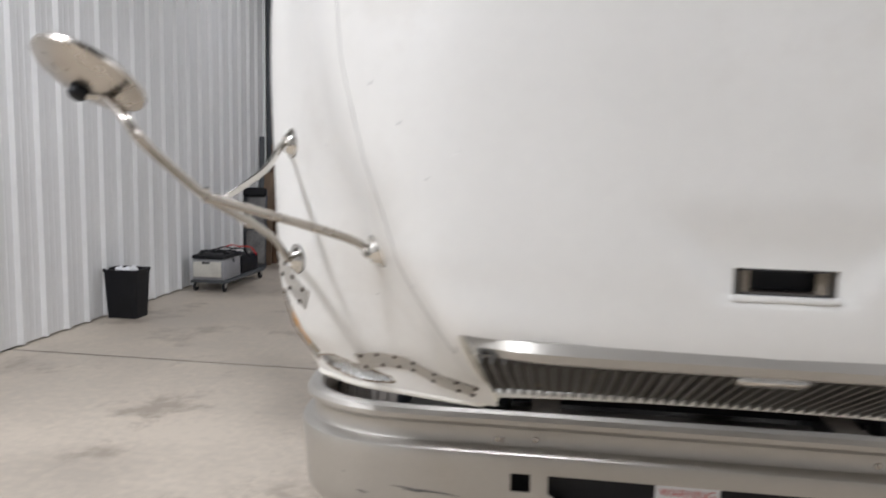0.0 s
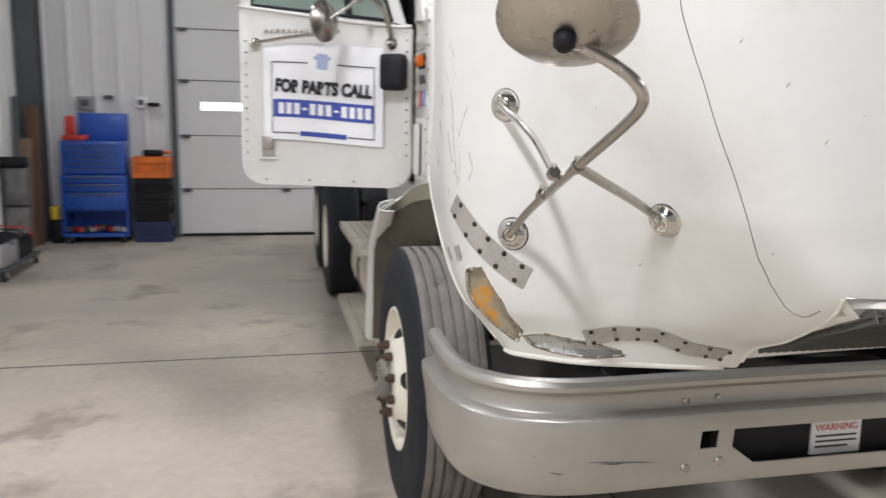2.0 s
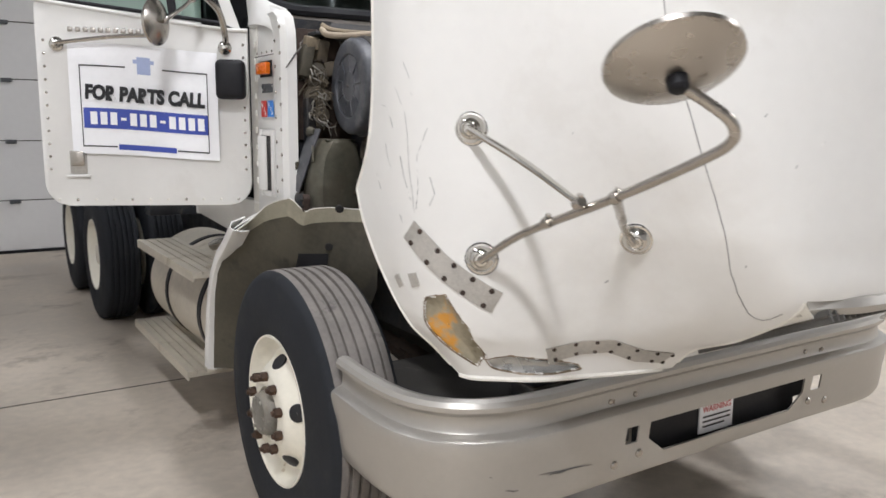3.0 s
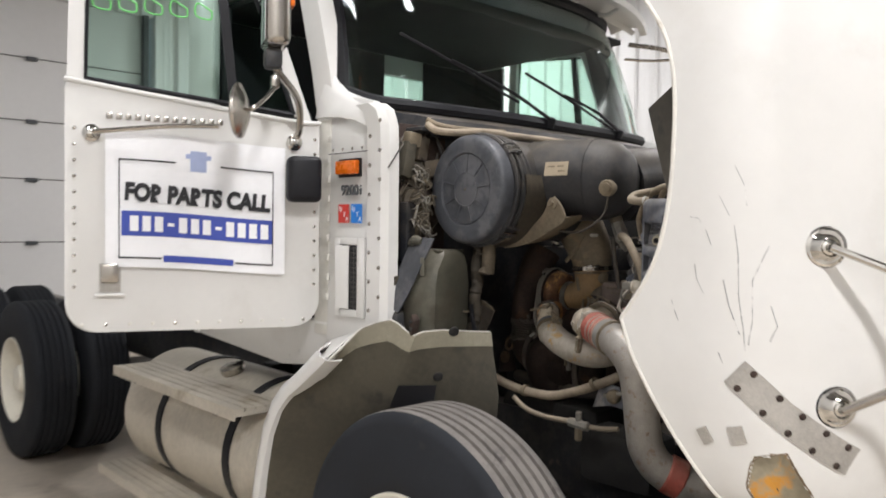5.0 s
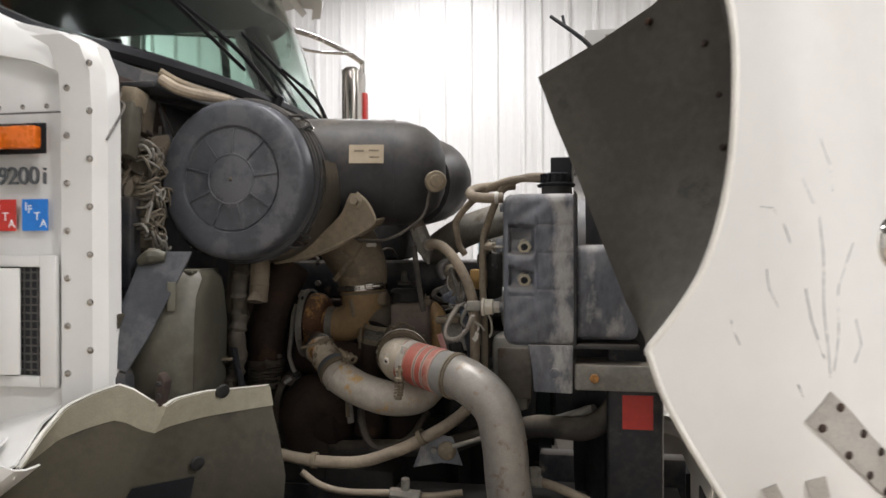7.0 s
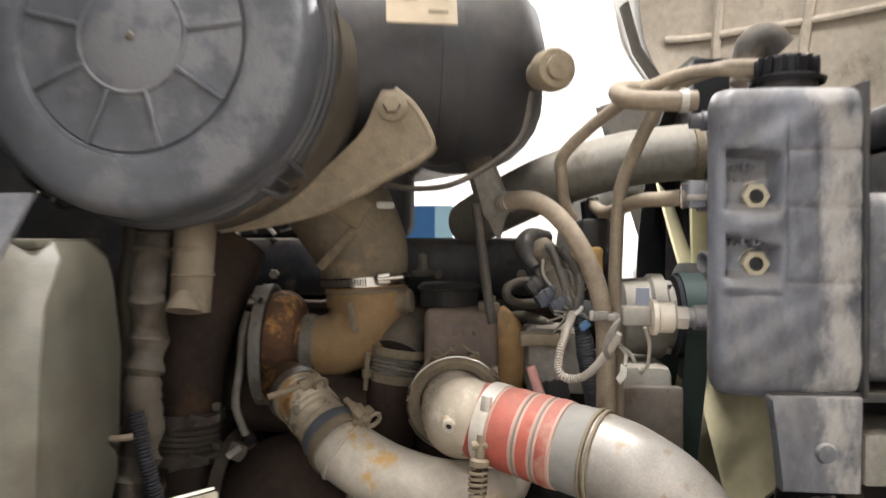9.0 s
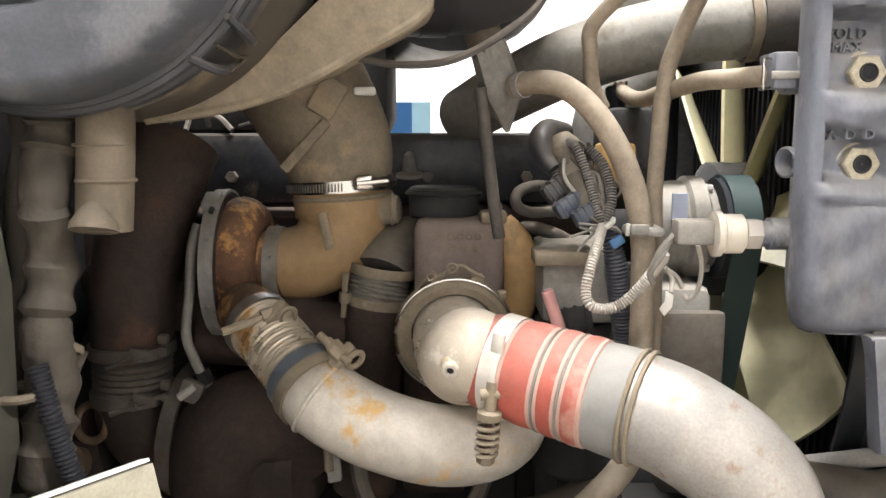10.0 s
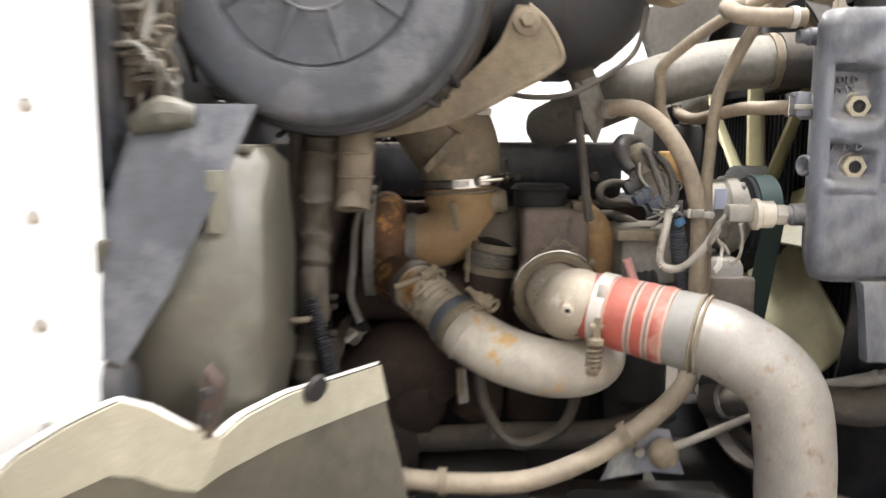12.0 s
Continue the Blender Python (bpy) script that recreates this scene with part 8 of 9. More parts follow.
    ("front_line", [(-0.60, 0.56, 1.03), (-0.62, 0.52, 1.035), (-0.66, 0.44, 1.02), (-0.68, 0.34, 0.98), (-0.68, 0.25, 0.95)], 0.011, "hose", "tan air line by the radiator"),
    ("lower_radiator_hose", [(-0.36, 0.62, 1.10), (-0.45, 0.55, 1.135), (-0.52, 0.48, 1.15), (-0.56, 0.42, 1.16), (-0.56, 0.36, 1.20), (-0.52, 0.33, 1.26)], 0.03, "hose_dark", "dark lower radiator hose"),
    ("steel_tube", [(-0.40, 0.60, 1.10), (-0.46, 0.53, 1.145), (-0.52, 0.45, 1.185), (-0.56, 0.40, 1.21)], 0.0115, "galv", "grey steel tube under the radiator hose"),
    ("steel_tube", [(-0.62, 0.767, 1.109), (-0.6, 0.698, 1.127), (-0.57, 0.615, 1.148)], 0.0065, "cast_alu", "short grey steel rod beside the frame")):
    hz = thing(nm, lab, "hose" if "steel" not in nm else "pipe", pts[0])
    part("tube", tube(B(), pts, r, 16), M[mm], hz)
    if r >= 0.0099:
        for a_, b_ in ((pts[0], pts[1]), (pts[-1], pts[-2])):
            q = V(a_).lerp(V(b_), 0.35)
            part("hose_clamp", band(B(), q, V(b_) - V(a_), r * 1.02, 0.009, 0.0018, 20), M["galv"], hz)
cl_ = thing("hose_bracket", "dusty bracket with clamp on the frame hose", "bracket", (-0.62, 0.78, 1.1))
part("bracket_plate", plate(B(), [V(-0.6, 0.823, 1.142), V(-0.6, 0.754, 1.133), V(-0.6, 0.728, 1.061), V(-0.6, 0.782, 1.069), V(-0.6, 0.857, 1.05)], (0.006, 0, 0), 0.002), M["tank"], cl_, "bent grey steel bracket plate")
part("ball_fitting", lathe(B(), (-0.602, 0.77, 1.1), (-0.9, -0.4, 0.1), [(0, 0.020), (0.006, 0.0235), (0.016, 0.0235), (0.026, 0.018), (0.03, 0.010), (0.031, 0.001)], 22, cap=False), M["dust_tan"], cl_, "round dusty fitting")
part("bracket_bolt", hexnut(B(), (-0.602, 0.802, 1.099), (-1, -0.2, 0), 0.009, 0.008), M["cast_alu"], cl_)
part("pipe_clip", band(B(), (-0.63, 0.826, 1.137), (-0.1, -0.75, 0.5), 0.0165, 0.014, 0.004), M["dust_tan"], cl_)
tie = thing("hose_tie", "steel clip band with connector round two hoses", "hose clip", (-0.54, 0.707, 1.46))
part("tie_band", box(B(), -0.5565, 0.685, 1.454, -0.515, 0.725, 1.464, 0.004), M["galv"], tie)
part("tie_head", obox(B(), pose(*(-0.558, 0.714, 1.462)), 0.01, 0.02, 0.012, 0.002), M["cast_alu"], tie)
part("tie_edge", obox(B(), pose(*(-0.556, 0.726, 1.462)), 0.006, 0.006, 0.014, 0.002), M["galv"], tie)
part("hose_clip", band(B(), (-0.66, 1.10, 1.074), (0, 1, 0), 0.0165, 0.014, 0.004), M["dust_tan"], cl_)
vl = thing("air_valve", "small grey valve with fittings on the air line", "valve", (-0.67, 0.86, 1.0))
part("valve_body", cyl(B(), (-0.67, 0.90, 1.005), (-0.67, 0.82, 1.0), 0.016, n=8, edge=0.004), M["cast_alu"], vl)
part("valve_stem", cyl(B(), (-0.67, 0.86, 1.01), (-0.67, 0.86, 1.045), 0.011, n=12, edge=0.003), M["cast_alu"], vl)
part("valve_nut", hexnut(B(), (-0.67, 0.86, 0.99), (0, 0, -1), 0.014, 0.04), M["dust_tan"], vl)
ga = thing("governor_fitting", "grey brass fitting near the radiator", "valve", (-0.6, 0.56, 1.03))
part("fitting_body", obox(B(), pose(-0.61, 0.555, 1.035, 0, 20, 0), 0.04, 0.06, 0.03, 0.006), M["cast_alu"], ga)
part("fitting_nut", hexnut(B(), (-0.62, 0.545, 1.05), (0, 0, 1), 0.016, 0.022), M["cast_alu"], ga)

# wiring bundle
wb_ = thing("wiring_harness", "dusty wiring loom with connectors and tape", "wiring", (-0.48, 0.75, 1.4))
random.seed(14)
part("taped_clump", tube(B(), [(-0.45, 0.788, 1.564), (-0.46, 0.779, 1.539), (-0.47, 0.769, 1.513), (-0.49, 0.759, 1.487), (-0.51, 0.746, 1.465)], [0.012, 0.022, 0.019, 0.024, 0.017, 0.018, 0.010], 18, 8), M["dust_body"], wb_, "brown taped cable clump")
part("loom_tube", tube(B(), [(-0.47, 0.78, 1.556), (-0.49, 0.773, 1.548), (-0.5, 0.764, 1.524), (-0.51, 0.756, 1.495), (-0.52, 0.748, 1.466)], 0.0055, 12, 10, ribs=(0.0008, 0.0034)), M["loom"], wb_)
part("loom_tube", tube(B(), [(-0.48, 0.759, 1.548), (-0.49, 0.745, 1.533), (-0.5, 0.737, 1.511), (-0.51, 0.736, 1.489), (-0.52, 0.744, 1.465)], 0.0062, 12, 10, ribs=(0.0009, 0.0034)), M["loom"], wb_)
part("loom_tube", tube(B(), [(-0.46, 0.796, 1.533), (-0.47, 0.79, 1.513), (-0.48, 0.777, 1.497), (-0.5, 0.763, 1.482), (-0.51, 0.748, 1.465)], 0.0068, 12, 10, ribs=(0.0009, 0.0036)), M["loom"], wb_)
part("black_loom", tube(B(), [(-0.4, 0.775, 1.569), (-0.43, 0.8, 1.569), (-0.45, 0.811, 1.556), (-0.46, 0.804, 1.536), (-0.47, 0.795, 1.523)], [0.012, 0.016, 0.016, 0.013, 0.010], 16, 8), M["black_dusty"], wb_, "shiny black wrapped loom")
for k in range(16):
    px_ = V((-0.46, 0.789, 1.556)).lerp(V((-0.47, 0.754, 1.548)), random.random())
    md_ = V((-0.48, 0.798, 1.51)).lerp(V((-0.49, 0.733, 1.51)), random.random())
    en_ = V((-0.52, 0.747, 1.465))
    jit = lambda a: V(random.uniform(-a, a), random.uniform(-a, a), random.uniform(-a, a))
    part("thin_wire", tube(B(), [px_ + jit(0.008), px_.lerp(md_, 0.5) + jit(0.014), md_ + jit(0.012), md_.lerp(en_, 0.6) + jit(0.010), en_ + jit(0.003)], random.choice((0.0018, 0.0024, 0.0032)), 6, 5), M[random.choice(("loom", "hose_dark", "dust_body", "cast_alu"))], wb_)
for k in range(5):
    a_ = V((-0.525, 0.747, 1.463)) + V(0, 0.004 * k - 0.01, 0)
    part("tie_tail", tube(B(), [a_, a_ + V(-0.004, random.uniform(-0.03, 0.03), random.uniform(-0.01, 0.012)), a_ + V(-0.006, random.uniform(-0.04, 0.045), random.uniform(-0.03, 0.0))], 0.0016, 6, 4), M["cast_alu"], wb_)
part("zip_tie", torus(B(), (-0.52, 0.747, 1.463), (0.1, -0.5, -0.85), 0.0135, 0.0032, 24, 6), M["tape"], wb_)
for pq, sz_, rot, mm in (((-0.475, 0.797, 1.5), (0.02, 0.028, 0.022), 35, "black_dusty"), ((-0.495, 0.782, 1.484), (0.02, 0.036, 0.02), 32, "blue_black"), ((-0.51, 0.765, 1.474), (0.018, 0.03, 0.02), 30, "blue_black"), ((-0.46, 0.768, 1.499), (0.03, 0.03, 0.04), 10, "iron"), ((-0.46, 0.768, 1.342), (0.03, 0.04, 0.03), 10, "iron")):
    cn_ = part("connector", obox(B(), pose(*pq, -rot, 5, 10), *sz_, 0.004), M[mm], wb_, "dark plug connector")
    for e in (-0.3, 0.0, 0.3):
        part("connector_rib", obox(B(), pose(*pq, -rot, 5, 10) @ pose(0, e * sz_[1], 0), sz_[0] * 1.1, sz_[1] * 0.09, sz_[2] * 1.12, 0.001), M[mm], cn_)
part("vertical_loom", tube(B(), [(-0.515, 0.742, 1.459), (-0.52, 0.735, 1.438), (-0.52, 0.729, 1.409), (-0.515, 0.723, 1.368), (-0.51, 0.717, 1.319), (-0.5, 0.712, 1.268)], [0.008, 0.0105, 0.0135, 0.0115, 0.009, 0.009], 16, 8, ribs=(0.0013, 0.0042)), M["blue_black"], wb_, "thick blue-black corrugated loom")
part("blue_clip", obox(B(), pose(*(-0.535, 0.733, 1.446), -35, 0, 0), 0.008, 0.016, 0.011, 0.002), mat("blue_clip", (0.06, 0.16, 0.30), 0.5), wb_)
part("pale_loom", tube(B(), [(-0.53, 0.749, 1.462), (-0.56, 0.761, 1.44), (-0.575, 0.77, 1.418), (-0.58, 0.774, 1.397), (-0.585, 0.769, 1.384), (-0.585, 0.753, 1.38), (-0.585, 0.736, 1.386), (-0.59, 0.721, 1.402), (-0.6, 0.708, 1.423), (-0.605, 0.702, 1.435)], 0.0056, 12, 10, ribs=(0.0008, 0.0034)), M["pale_loom"], wb_, "pale corrugated loom loop")
part("loom_tape", tube(B(), [(-0.6, 0.708, 1.423), (-0.606, 0.702, 1.436), (-0.61, 0.699, 1.444)], [0.0062, 0.0072, 0.005], 12), M["pale_loom"], wb_)
part("tape_flag", sheet(B(), [[V(-0.6, 0.694, 1.403), V(-0.6, 0.686, 1.398)], [V(-0.605, 0.696, 1.393), V(-0.6, 0.687, 1.386)], [V(-0.607, 0.702, 1.385), V(-0.6, 0.695, 1.376)]], 0.0008), M["tape"], wb_, "crumpled white tape flag")
for pts in ([(-0.6, 0.696, 1.428), (-0.595, 0.687, 1.415), (-0.6, 0.689, 1.401)], [(-0.6, 0.695, 1.426), (-0.59, 0.681, 1.416), (-0.585, 0.673, 1.403)], [(-0.6, 0.663, 1.451), (-0.59, 0.655, 1.427), (-0.58, 0.655, 1.4), (-0.57, 0.661, 1.387), (-0.56, 0.663, 1.39)]):
    part("loose_wire", tube(B(), pts, 0.0026, 8), M["pale_loom"], wb_)
for pts, r_ in (([(-0.36, 0.775, 1.496), (-0.39, 0.812, 1.5), (-0.41, 0.834, 1.493), (-0.415, 0.837, 1.479), (-0.4, 0.82, 1.467), (-0.37, 0.784, 1.465)], 0.0072), ([(-0.34, 0.845, 1.435), (-0.36, 0.812, 1.442), (-0.37, 0.783, 1.435), (-0.36, 0.763, 1.424)], 0.009), ([(-0.32, 0.832, 1.403), (-0.34, 0.802, 1.41), (-0.35, 0.772, 1.402)], 0.011)):
    part("pipe_stub", tube(B(), pts, r_, 12), M["hose_dark"], wb_)
tf = thing("tee_fitting", "small black hose tee with wire clips", "fitting", (-0.34, 0.7, 1.616))
part("tee_body", cyl(B(), (-0.34, 0.702, 1.631), (-0.33, 0.693, 1.552), 0.013, n=16, edge=0.003), M["black"], tf)
part("tee_branch", cyl(B(), (-0.34, 0.707, 1.623), (-0.345, 0.686, 1.619), 0.011, n=14, edge=0.002), M["black"], tf)
part("wire_clip", torus(B(), (-0.345, 0.691, 1.623), (0, -1, -0.2), 0.012, 0.0016, 20, 6), M["stainless"], tf)
for q_ in ((-0.345, 0.705, 1.636), (-0.345, 0.686, 1.635)):
    part("clip_ear", tube(B(), [(-0.347, 0.694, 1.629), q_], 0.0014, 6), M["stainless"], tf)
fh = thing("fuel_filter_head", "dusty grey bracketed filter housing", "filter", (-0.4, 0.76, 1.3))
part("filter_head", box(B(), -0.47, 0.71, 1.335, -0.33, 0.81, 1.43, 0.012), M["cast_alu"], fh)
part("filter_can", cyl(B(), (-0.40, 0.76, 1.335), (-0.40, 0.76, 1.12), 0.05, n=24, edge=0.008), M["iron"], fh)
part("ledge", box(B(), -0.49, 0.755, 1.41, -0.44, 0.82, 1.428, 0.004), M["dust_tan"], fh)
part("fuel_pump", box(B(), -0.40, 0.66, 1.47, -0.28, 0.72, 1.60, 0.01), M["iron"], fh)
part("ochre_block", box(B(), -0.43, 0.69, 1.50, -0.38, 0.735, 1.555, 0.006), mat("ochre_brass", (0.40, 0.24, 0.08), 0.6), fh)

# compressor, belt, pulleys, fan and radiator
cpz = thing("ac_compressor", "grey cast compressor with pulley", "compressor", (-0.33, 0.58, 1.4))
part("compressor_body", lathe(B(), (-0.32, 0.655, 1.44), (0, -1, 0), [(0, 0.05), (0.01, 0.062), (0.05, 0.064), (0.055, 0.07), (0.075, 0.07), (0.08, 0.06), (0.10, 0.058)], 30), M["cast_alu"], cpz)
for a in range(6):
    an = math.tau * a / 6
    part("through_bolt", cyl(B(), (-0.32 + 0.062 * math.cos(an), 0.60, 1.44 + 0.062 * math.sin(an)), (-0.32 + 0.062 * math.cos(an), 0.57, 1.44 + 0.062 * math.sin(an)), 0.006, n=8), M["galv"], cpz)
part("clutch_pulley", lathe(B(), (-0.34, 0.565, 1.44), (0, -1, 0), [(0, 0.045), (0, 0.068), (0.045, 0.068), (0.046, 0.055), (0.05, 0.05), (0.05, 0.001)], 40, cap=False), M["rubber"], cpz, "dark green-black clutch pulley")
part("port_label", box(B(), -0.388, 0.612, 1.455, -0.382, 0.632, 1.49), mat("pale_blue_label", (0.50, 0.54, 0.66), 0.5), cpz, smooth=False)
part("mount_casting", box(B(), -0.40, 0.575, 1.16, -0.26, 0.68, 1.37, 0.02), M["cast_alu"], cpz)
part("mount_rib", box(B(), -0.42, 0.565, 1.20, -0.40, 0.66, 1.34, 0.008), M["clamp_dull"], cpz)
dv = thing("drive_belt", "dark green ribbed drive belt over black pulleys", "belt", (-0.34, 0.54, 1.3))
def belt(c0, r0, c1, r1, y0, y1):
    a0, a1 = V(*c0), V(*c1)
    d = (a1 - a0).normalized()
    nrm = V(-d.z, 0, d.x)
    pts = []
    for k in range(13):
        a = -math.pi / 2 + math.pi * k / 12
        pts.append(a0 + (nrm * math.cos(a + math.pi / 2) * -1 * -1 + d * -math.sin(a + math.pi / 2)) * r0)
    for k in range(13):
        a = math.pi * k / 12
        pts.append(a1 + (nrm * -math.cos(a) + d * math.sin(a)) * r1)
    pts.append(pts[0])
    return sheet(B(), [[V(p.x, y, p.z) for p in pts] for y in (y0, y1)], 0.006)
part("belt", belt((-0.34, 0, 1.44), 0.070, (-0.20, 0, 1.12), 0.10, 0.522, 0.558), mat("green_black_belt", (0.022, 0.042, 0.037), 0.6), dv)
part("crank_pulley", lathe(B(), (-0.20, 0.565, 1.12), (0, -1, 0), [(0, 0.04), (0, 0.095), (0.05, 0.095), (0.05, 0.04)], 36), M["iron"], dv)
fan = thing("cooling_fan", "pale yellow nylon engine fan with pitched blades", "fan", (0, 0.47, 1.40))
FCN = V(0.0, 0.415, 1.40)
part("fan_hub", lathe(B(), FCN + V(0, 0.07, 0), (0, -1, 0), [(0, 0.08), (0.02, 0.12), (0.09, 0.12), (0.10, 0.08)], 30), M["iron"], fan)
part("fan_shaft", cyl(B(), FCN + V(0, 0.06, 0), FCN + V(0, 0.34, 0), 0.06, n=20), M["iron"], fan)
for k in range(8):
    a = math.tau * k / 8 + radians(36)
    d = V(math.cos(a), 0, math.sin(a))
    tn = V(-math.sin(a), 0, math.cos(a))
    rows_ = []
    for q in range(7):
        r = 0.115 + 0.30 * q / 6
        ch = 0.12 + 0.055 * q / 6
        pitch = radians(36 - 12 * q / 6)
        cd = tn * math.cos(pitch) + V(0, 1, 0) * math.sin(pitch)
        rows_.append([FCN + d * r + cd * ch * s + V(0, -1, 0) * 0.02 * (1 - 4 * s * s) * math.cos(pitch) for s in (-0.5, -0.25, 0, 0.25, 0.5)])
    part("fan_blade", sheet(B(), rows_, 0.006), M["fan"], fan)
nkh = thing("radiator_neck", "dusty dark rubber filler hose on the radiator top", "hose", (-0.27, 0.42, 1.72))
part("neck_tube", tube(B(), [(-0.27, 0.425, 1.70), (-0.27, 0.425, 1.80), (-0.28, 0.424, 1.885)], 0.023, 18), M["dust_tan"], nkh)
part("neck_sleeve", tube(B(), [(-0.28, 0.424, 1.86), (-0.285, 0.418, 1.895), (-0.29, 0.395, 1.905), (-0.29, 0.375, 1.885)], 0.028, 18), M["hose_dark"], nkh, "black rubber sleeve")
part("neck_band", band(B(), (-0.27, 0.425, 1.83), (0, 0, 1), 0.024, 0.012, 0.003), M["clamp_dull"], nkh)
part("neck_bracket", box(B(), -0.30, 0.46, 1.72, -0.26, 0.52, 1.872, 0.004), M["black"], nkh)
rad = thing("radiator", "black framed radiator with shroud", "radiator", (0, 0.3, 0.8))
part("core", box(B(), -0.54, 0.27, 0.82, 0.54, 0.325, 1.70, 0.004), M["black"], rad, "dark fine-finned core")
for k in range(44):
    x = -0.53 + 1.06 * k / 43
    if k == 0:
        fn = part("core_fin", box(B(), x - 0.003, 0.3255, 0.84, x + 0.003, 0.331, 1.68), M["black"], rad, smooth=False)
    else:
        again(fn, (1.06 * k / 43, 0, 0))
for sx in (-1, 1):
    sd_ = part("side_tank", box(B(), sx * 0.545, 0.24, 0.78, sx * 0.66, 0.37, 1.68, 0.012), M["block"], rad, "black side channel")
    if sx < 0:
        part("red_label", box(B(), -0.6625, 0.265, 1.185, -0.6605, 0.335, 1.265), M["red_paint"], sd_, "red label", smooth=False)
part("top_tank", box(B(), -0.66, 0.24, 1.681, 0.66, 0.37, 1.74, 0.012), M["block"], rad)
part("bottom_tank", box(B(), -0.66, 0.24, 0.72, 0.66, 0.37, 0.779, 0.012), M["block"], rad)
shr = []
for k in range(49):
    a = math.tau * k / 48
    ca, sa = math.cos(a), math.sin(a)
    m_ = max(abs(ca), abs(sa))
    shr.append((a, ca, sa, m_))
part("shroud", sheet(B(), [[V(0.54 * ca / m_, 0.372, 1.26 + 0.44 * sa / m_) for a, ca, sa, m_ in shr], [V(0.53 * ca, 0.42, 1.38 + 0.53 * sa) if False else V(0.525 * ca, 0.42, 1.38 + 0.525 * sa) for a, ca, sa, m_ in shr], [V(0.525 * ca, 0.455, 1.38 + 0.525 * sa) for a, ca, sa, m_ in shr]], 0.006), M["block"], rad, "black fan shroud")

# coolant tank
st_ = thing("coolant_tank", "dusty grey-black plastic coolant tank with brass sight plugs", "coolant tank", (-0.65, 0.5, 1.38))
tank_front = [(-0.7245 - 0.005 * math.sin(math.pi * k / 52), 0.447 + 0.147 * k / 52) for k in range(53)]
tank_plan = tank_front + [(-0.7225, 0.599), (-0.7195, 0.603), (-0.714, 0.607), (-0.70, 0.610), (-0.61, 0.575), (-0.54, 0.545), (-0.525, 0.53), (-0.52, 0.50), (-0.52, 0.447)]
def ease(v):
    v = min(1.0, max(0.0, v))
    return v * v * (3 - 2 * v)
def moulding(y, z):
    """How far the tank's front is pressed in: two plug pockets, a brow over each, and a grid of grooves."""
    d = 0.0
    for zb, zt, drop in ((1.594, 1.672, 0.004), (1.516, 1.575, 0.013)):
        top = zt - drop * ease((0.595 - y) / 0.05)
        m = ease((y - 0.533) / 0.012) * ease((0.6035 - y) / 0.008) * ease((top - z) / 0.008) * ease((z - zb) / 0.014)
        d += m * (0.021 + 0.010 * ease((z - zb - 0.03) / 0.03))
    edge = ease((y - 0.532) / 0.01)
    d -= 0.004 * edge * math.exp(-((z - 1.583) / 0.010) ** 2)
    d -= 0.0045 * edge * math.exp(-((z - 1.509) / 0.005) ** 2)
    d += 0.0025 * edge * math.exp(-((z - 1.502) / 0.003) ** 2)
    side = 1 - ease((y - 0.525) / 0.01)
    for zg in (1.603, 1.517, 1.668):
        d += 0.0035 * side * math.exp(-((z - zg) / 0.0035) ** 2)
    upper = ease((z - 1.50) / 0.02) * (1 - ease((z - 1.69) / 0.02))
    d += 0.003 * upper * math.exp(-((y - 0.4935) / 0.0035) ** 2) + 0.003 * upper * math.exp(-((y - 0.5285) / 0.003) ** 2)
    d -= 0.002 * math.sin(z * 61) * math.sin(y * 47 + 1) + 0.0012 * math.sin(z * 140 + y * 90)
    return d
def tank_ring(z, k):
    """The tank's plan at a height, drawn in by k."""
    c = V(-0.63, 0.50, 0)
    pts = [V(c.x + (x - c.x) * k, c.y + (y - c.y) * k, z) for x, y in tank_plan + tank_plan[:1]]
    for q in range(len(tank_front)):
        pts[q].x += moulding(pts[q].y, z) * ease((k - 0.9) / 0.1)
    pts[-1] = pts[0].copy()
    return pts
tz = [(1.385, 0.80), (1.387, 0.86), (1.391, 0.92), (1.397, 0.96), (1.406, 0.985), (1.418, 0.998)] + [(1.425 + 0.003 * k, 1.0) for k in range(99)] + [(1.725, 0.985), (1.733, 0.955), (1.738, 0.90)]
part("tank_body", sheet(B(), [tank_ring(z, k) for z, k in tz], 0.003), M["tank"], st_, angle=60)
for z in (1.3855, 1.737):
    part("tank_end", plate(B(), [V(-0.63 + (x + 0.63) * 0.88, 0.50 + (y - 0.50) * 0.88, z) for x, y in tank_plan[::8] + tank_plan[54:]], (0, 0, 0.003)), M["tank"], st_)
part("tank_extension", box(B(), -0.72, 0.30, 1.40, -0.54, 0.4465, 1.62, 0.02, 3), M["tank"], st_)
part("mould_seam", box(B(), -0.7325, 0.440, 1.385, -0.515, 0.4465, 1.745, 0.003), M["black_dusty"], st_)
for z, txt in ((1.6155, ("COLD", "MAX")), (1.5375, ("ADD",))):
    part("plug_washer", lathe(B(), (-0.700, 0.5605, z), (-1, 0, 0), [(0, 0.021), (0.003, 0.0205), (0.006, 0.018)], 28), M["brass"], st_)
    pg = part("sight_plug", hexnut(B(), (-0.705, 0.5605, z), (-1, 0, 0), 0.0165, 0.011), M["brass"], st_, "hexagonal dusty brass plug")
    part("plug_bore", lathe(B(), (-0.7155, 0.5605, z), (-1, 0, 0), [(0, 0.0085), (0.002, 0.0078), (0.0021, 0.0068), (0.0005, 0.0062)], 20), M["iron"], pg)
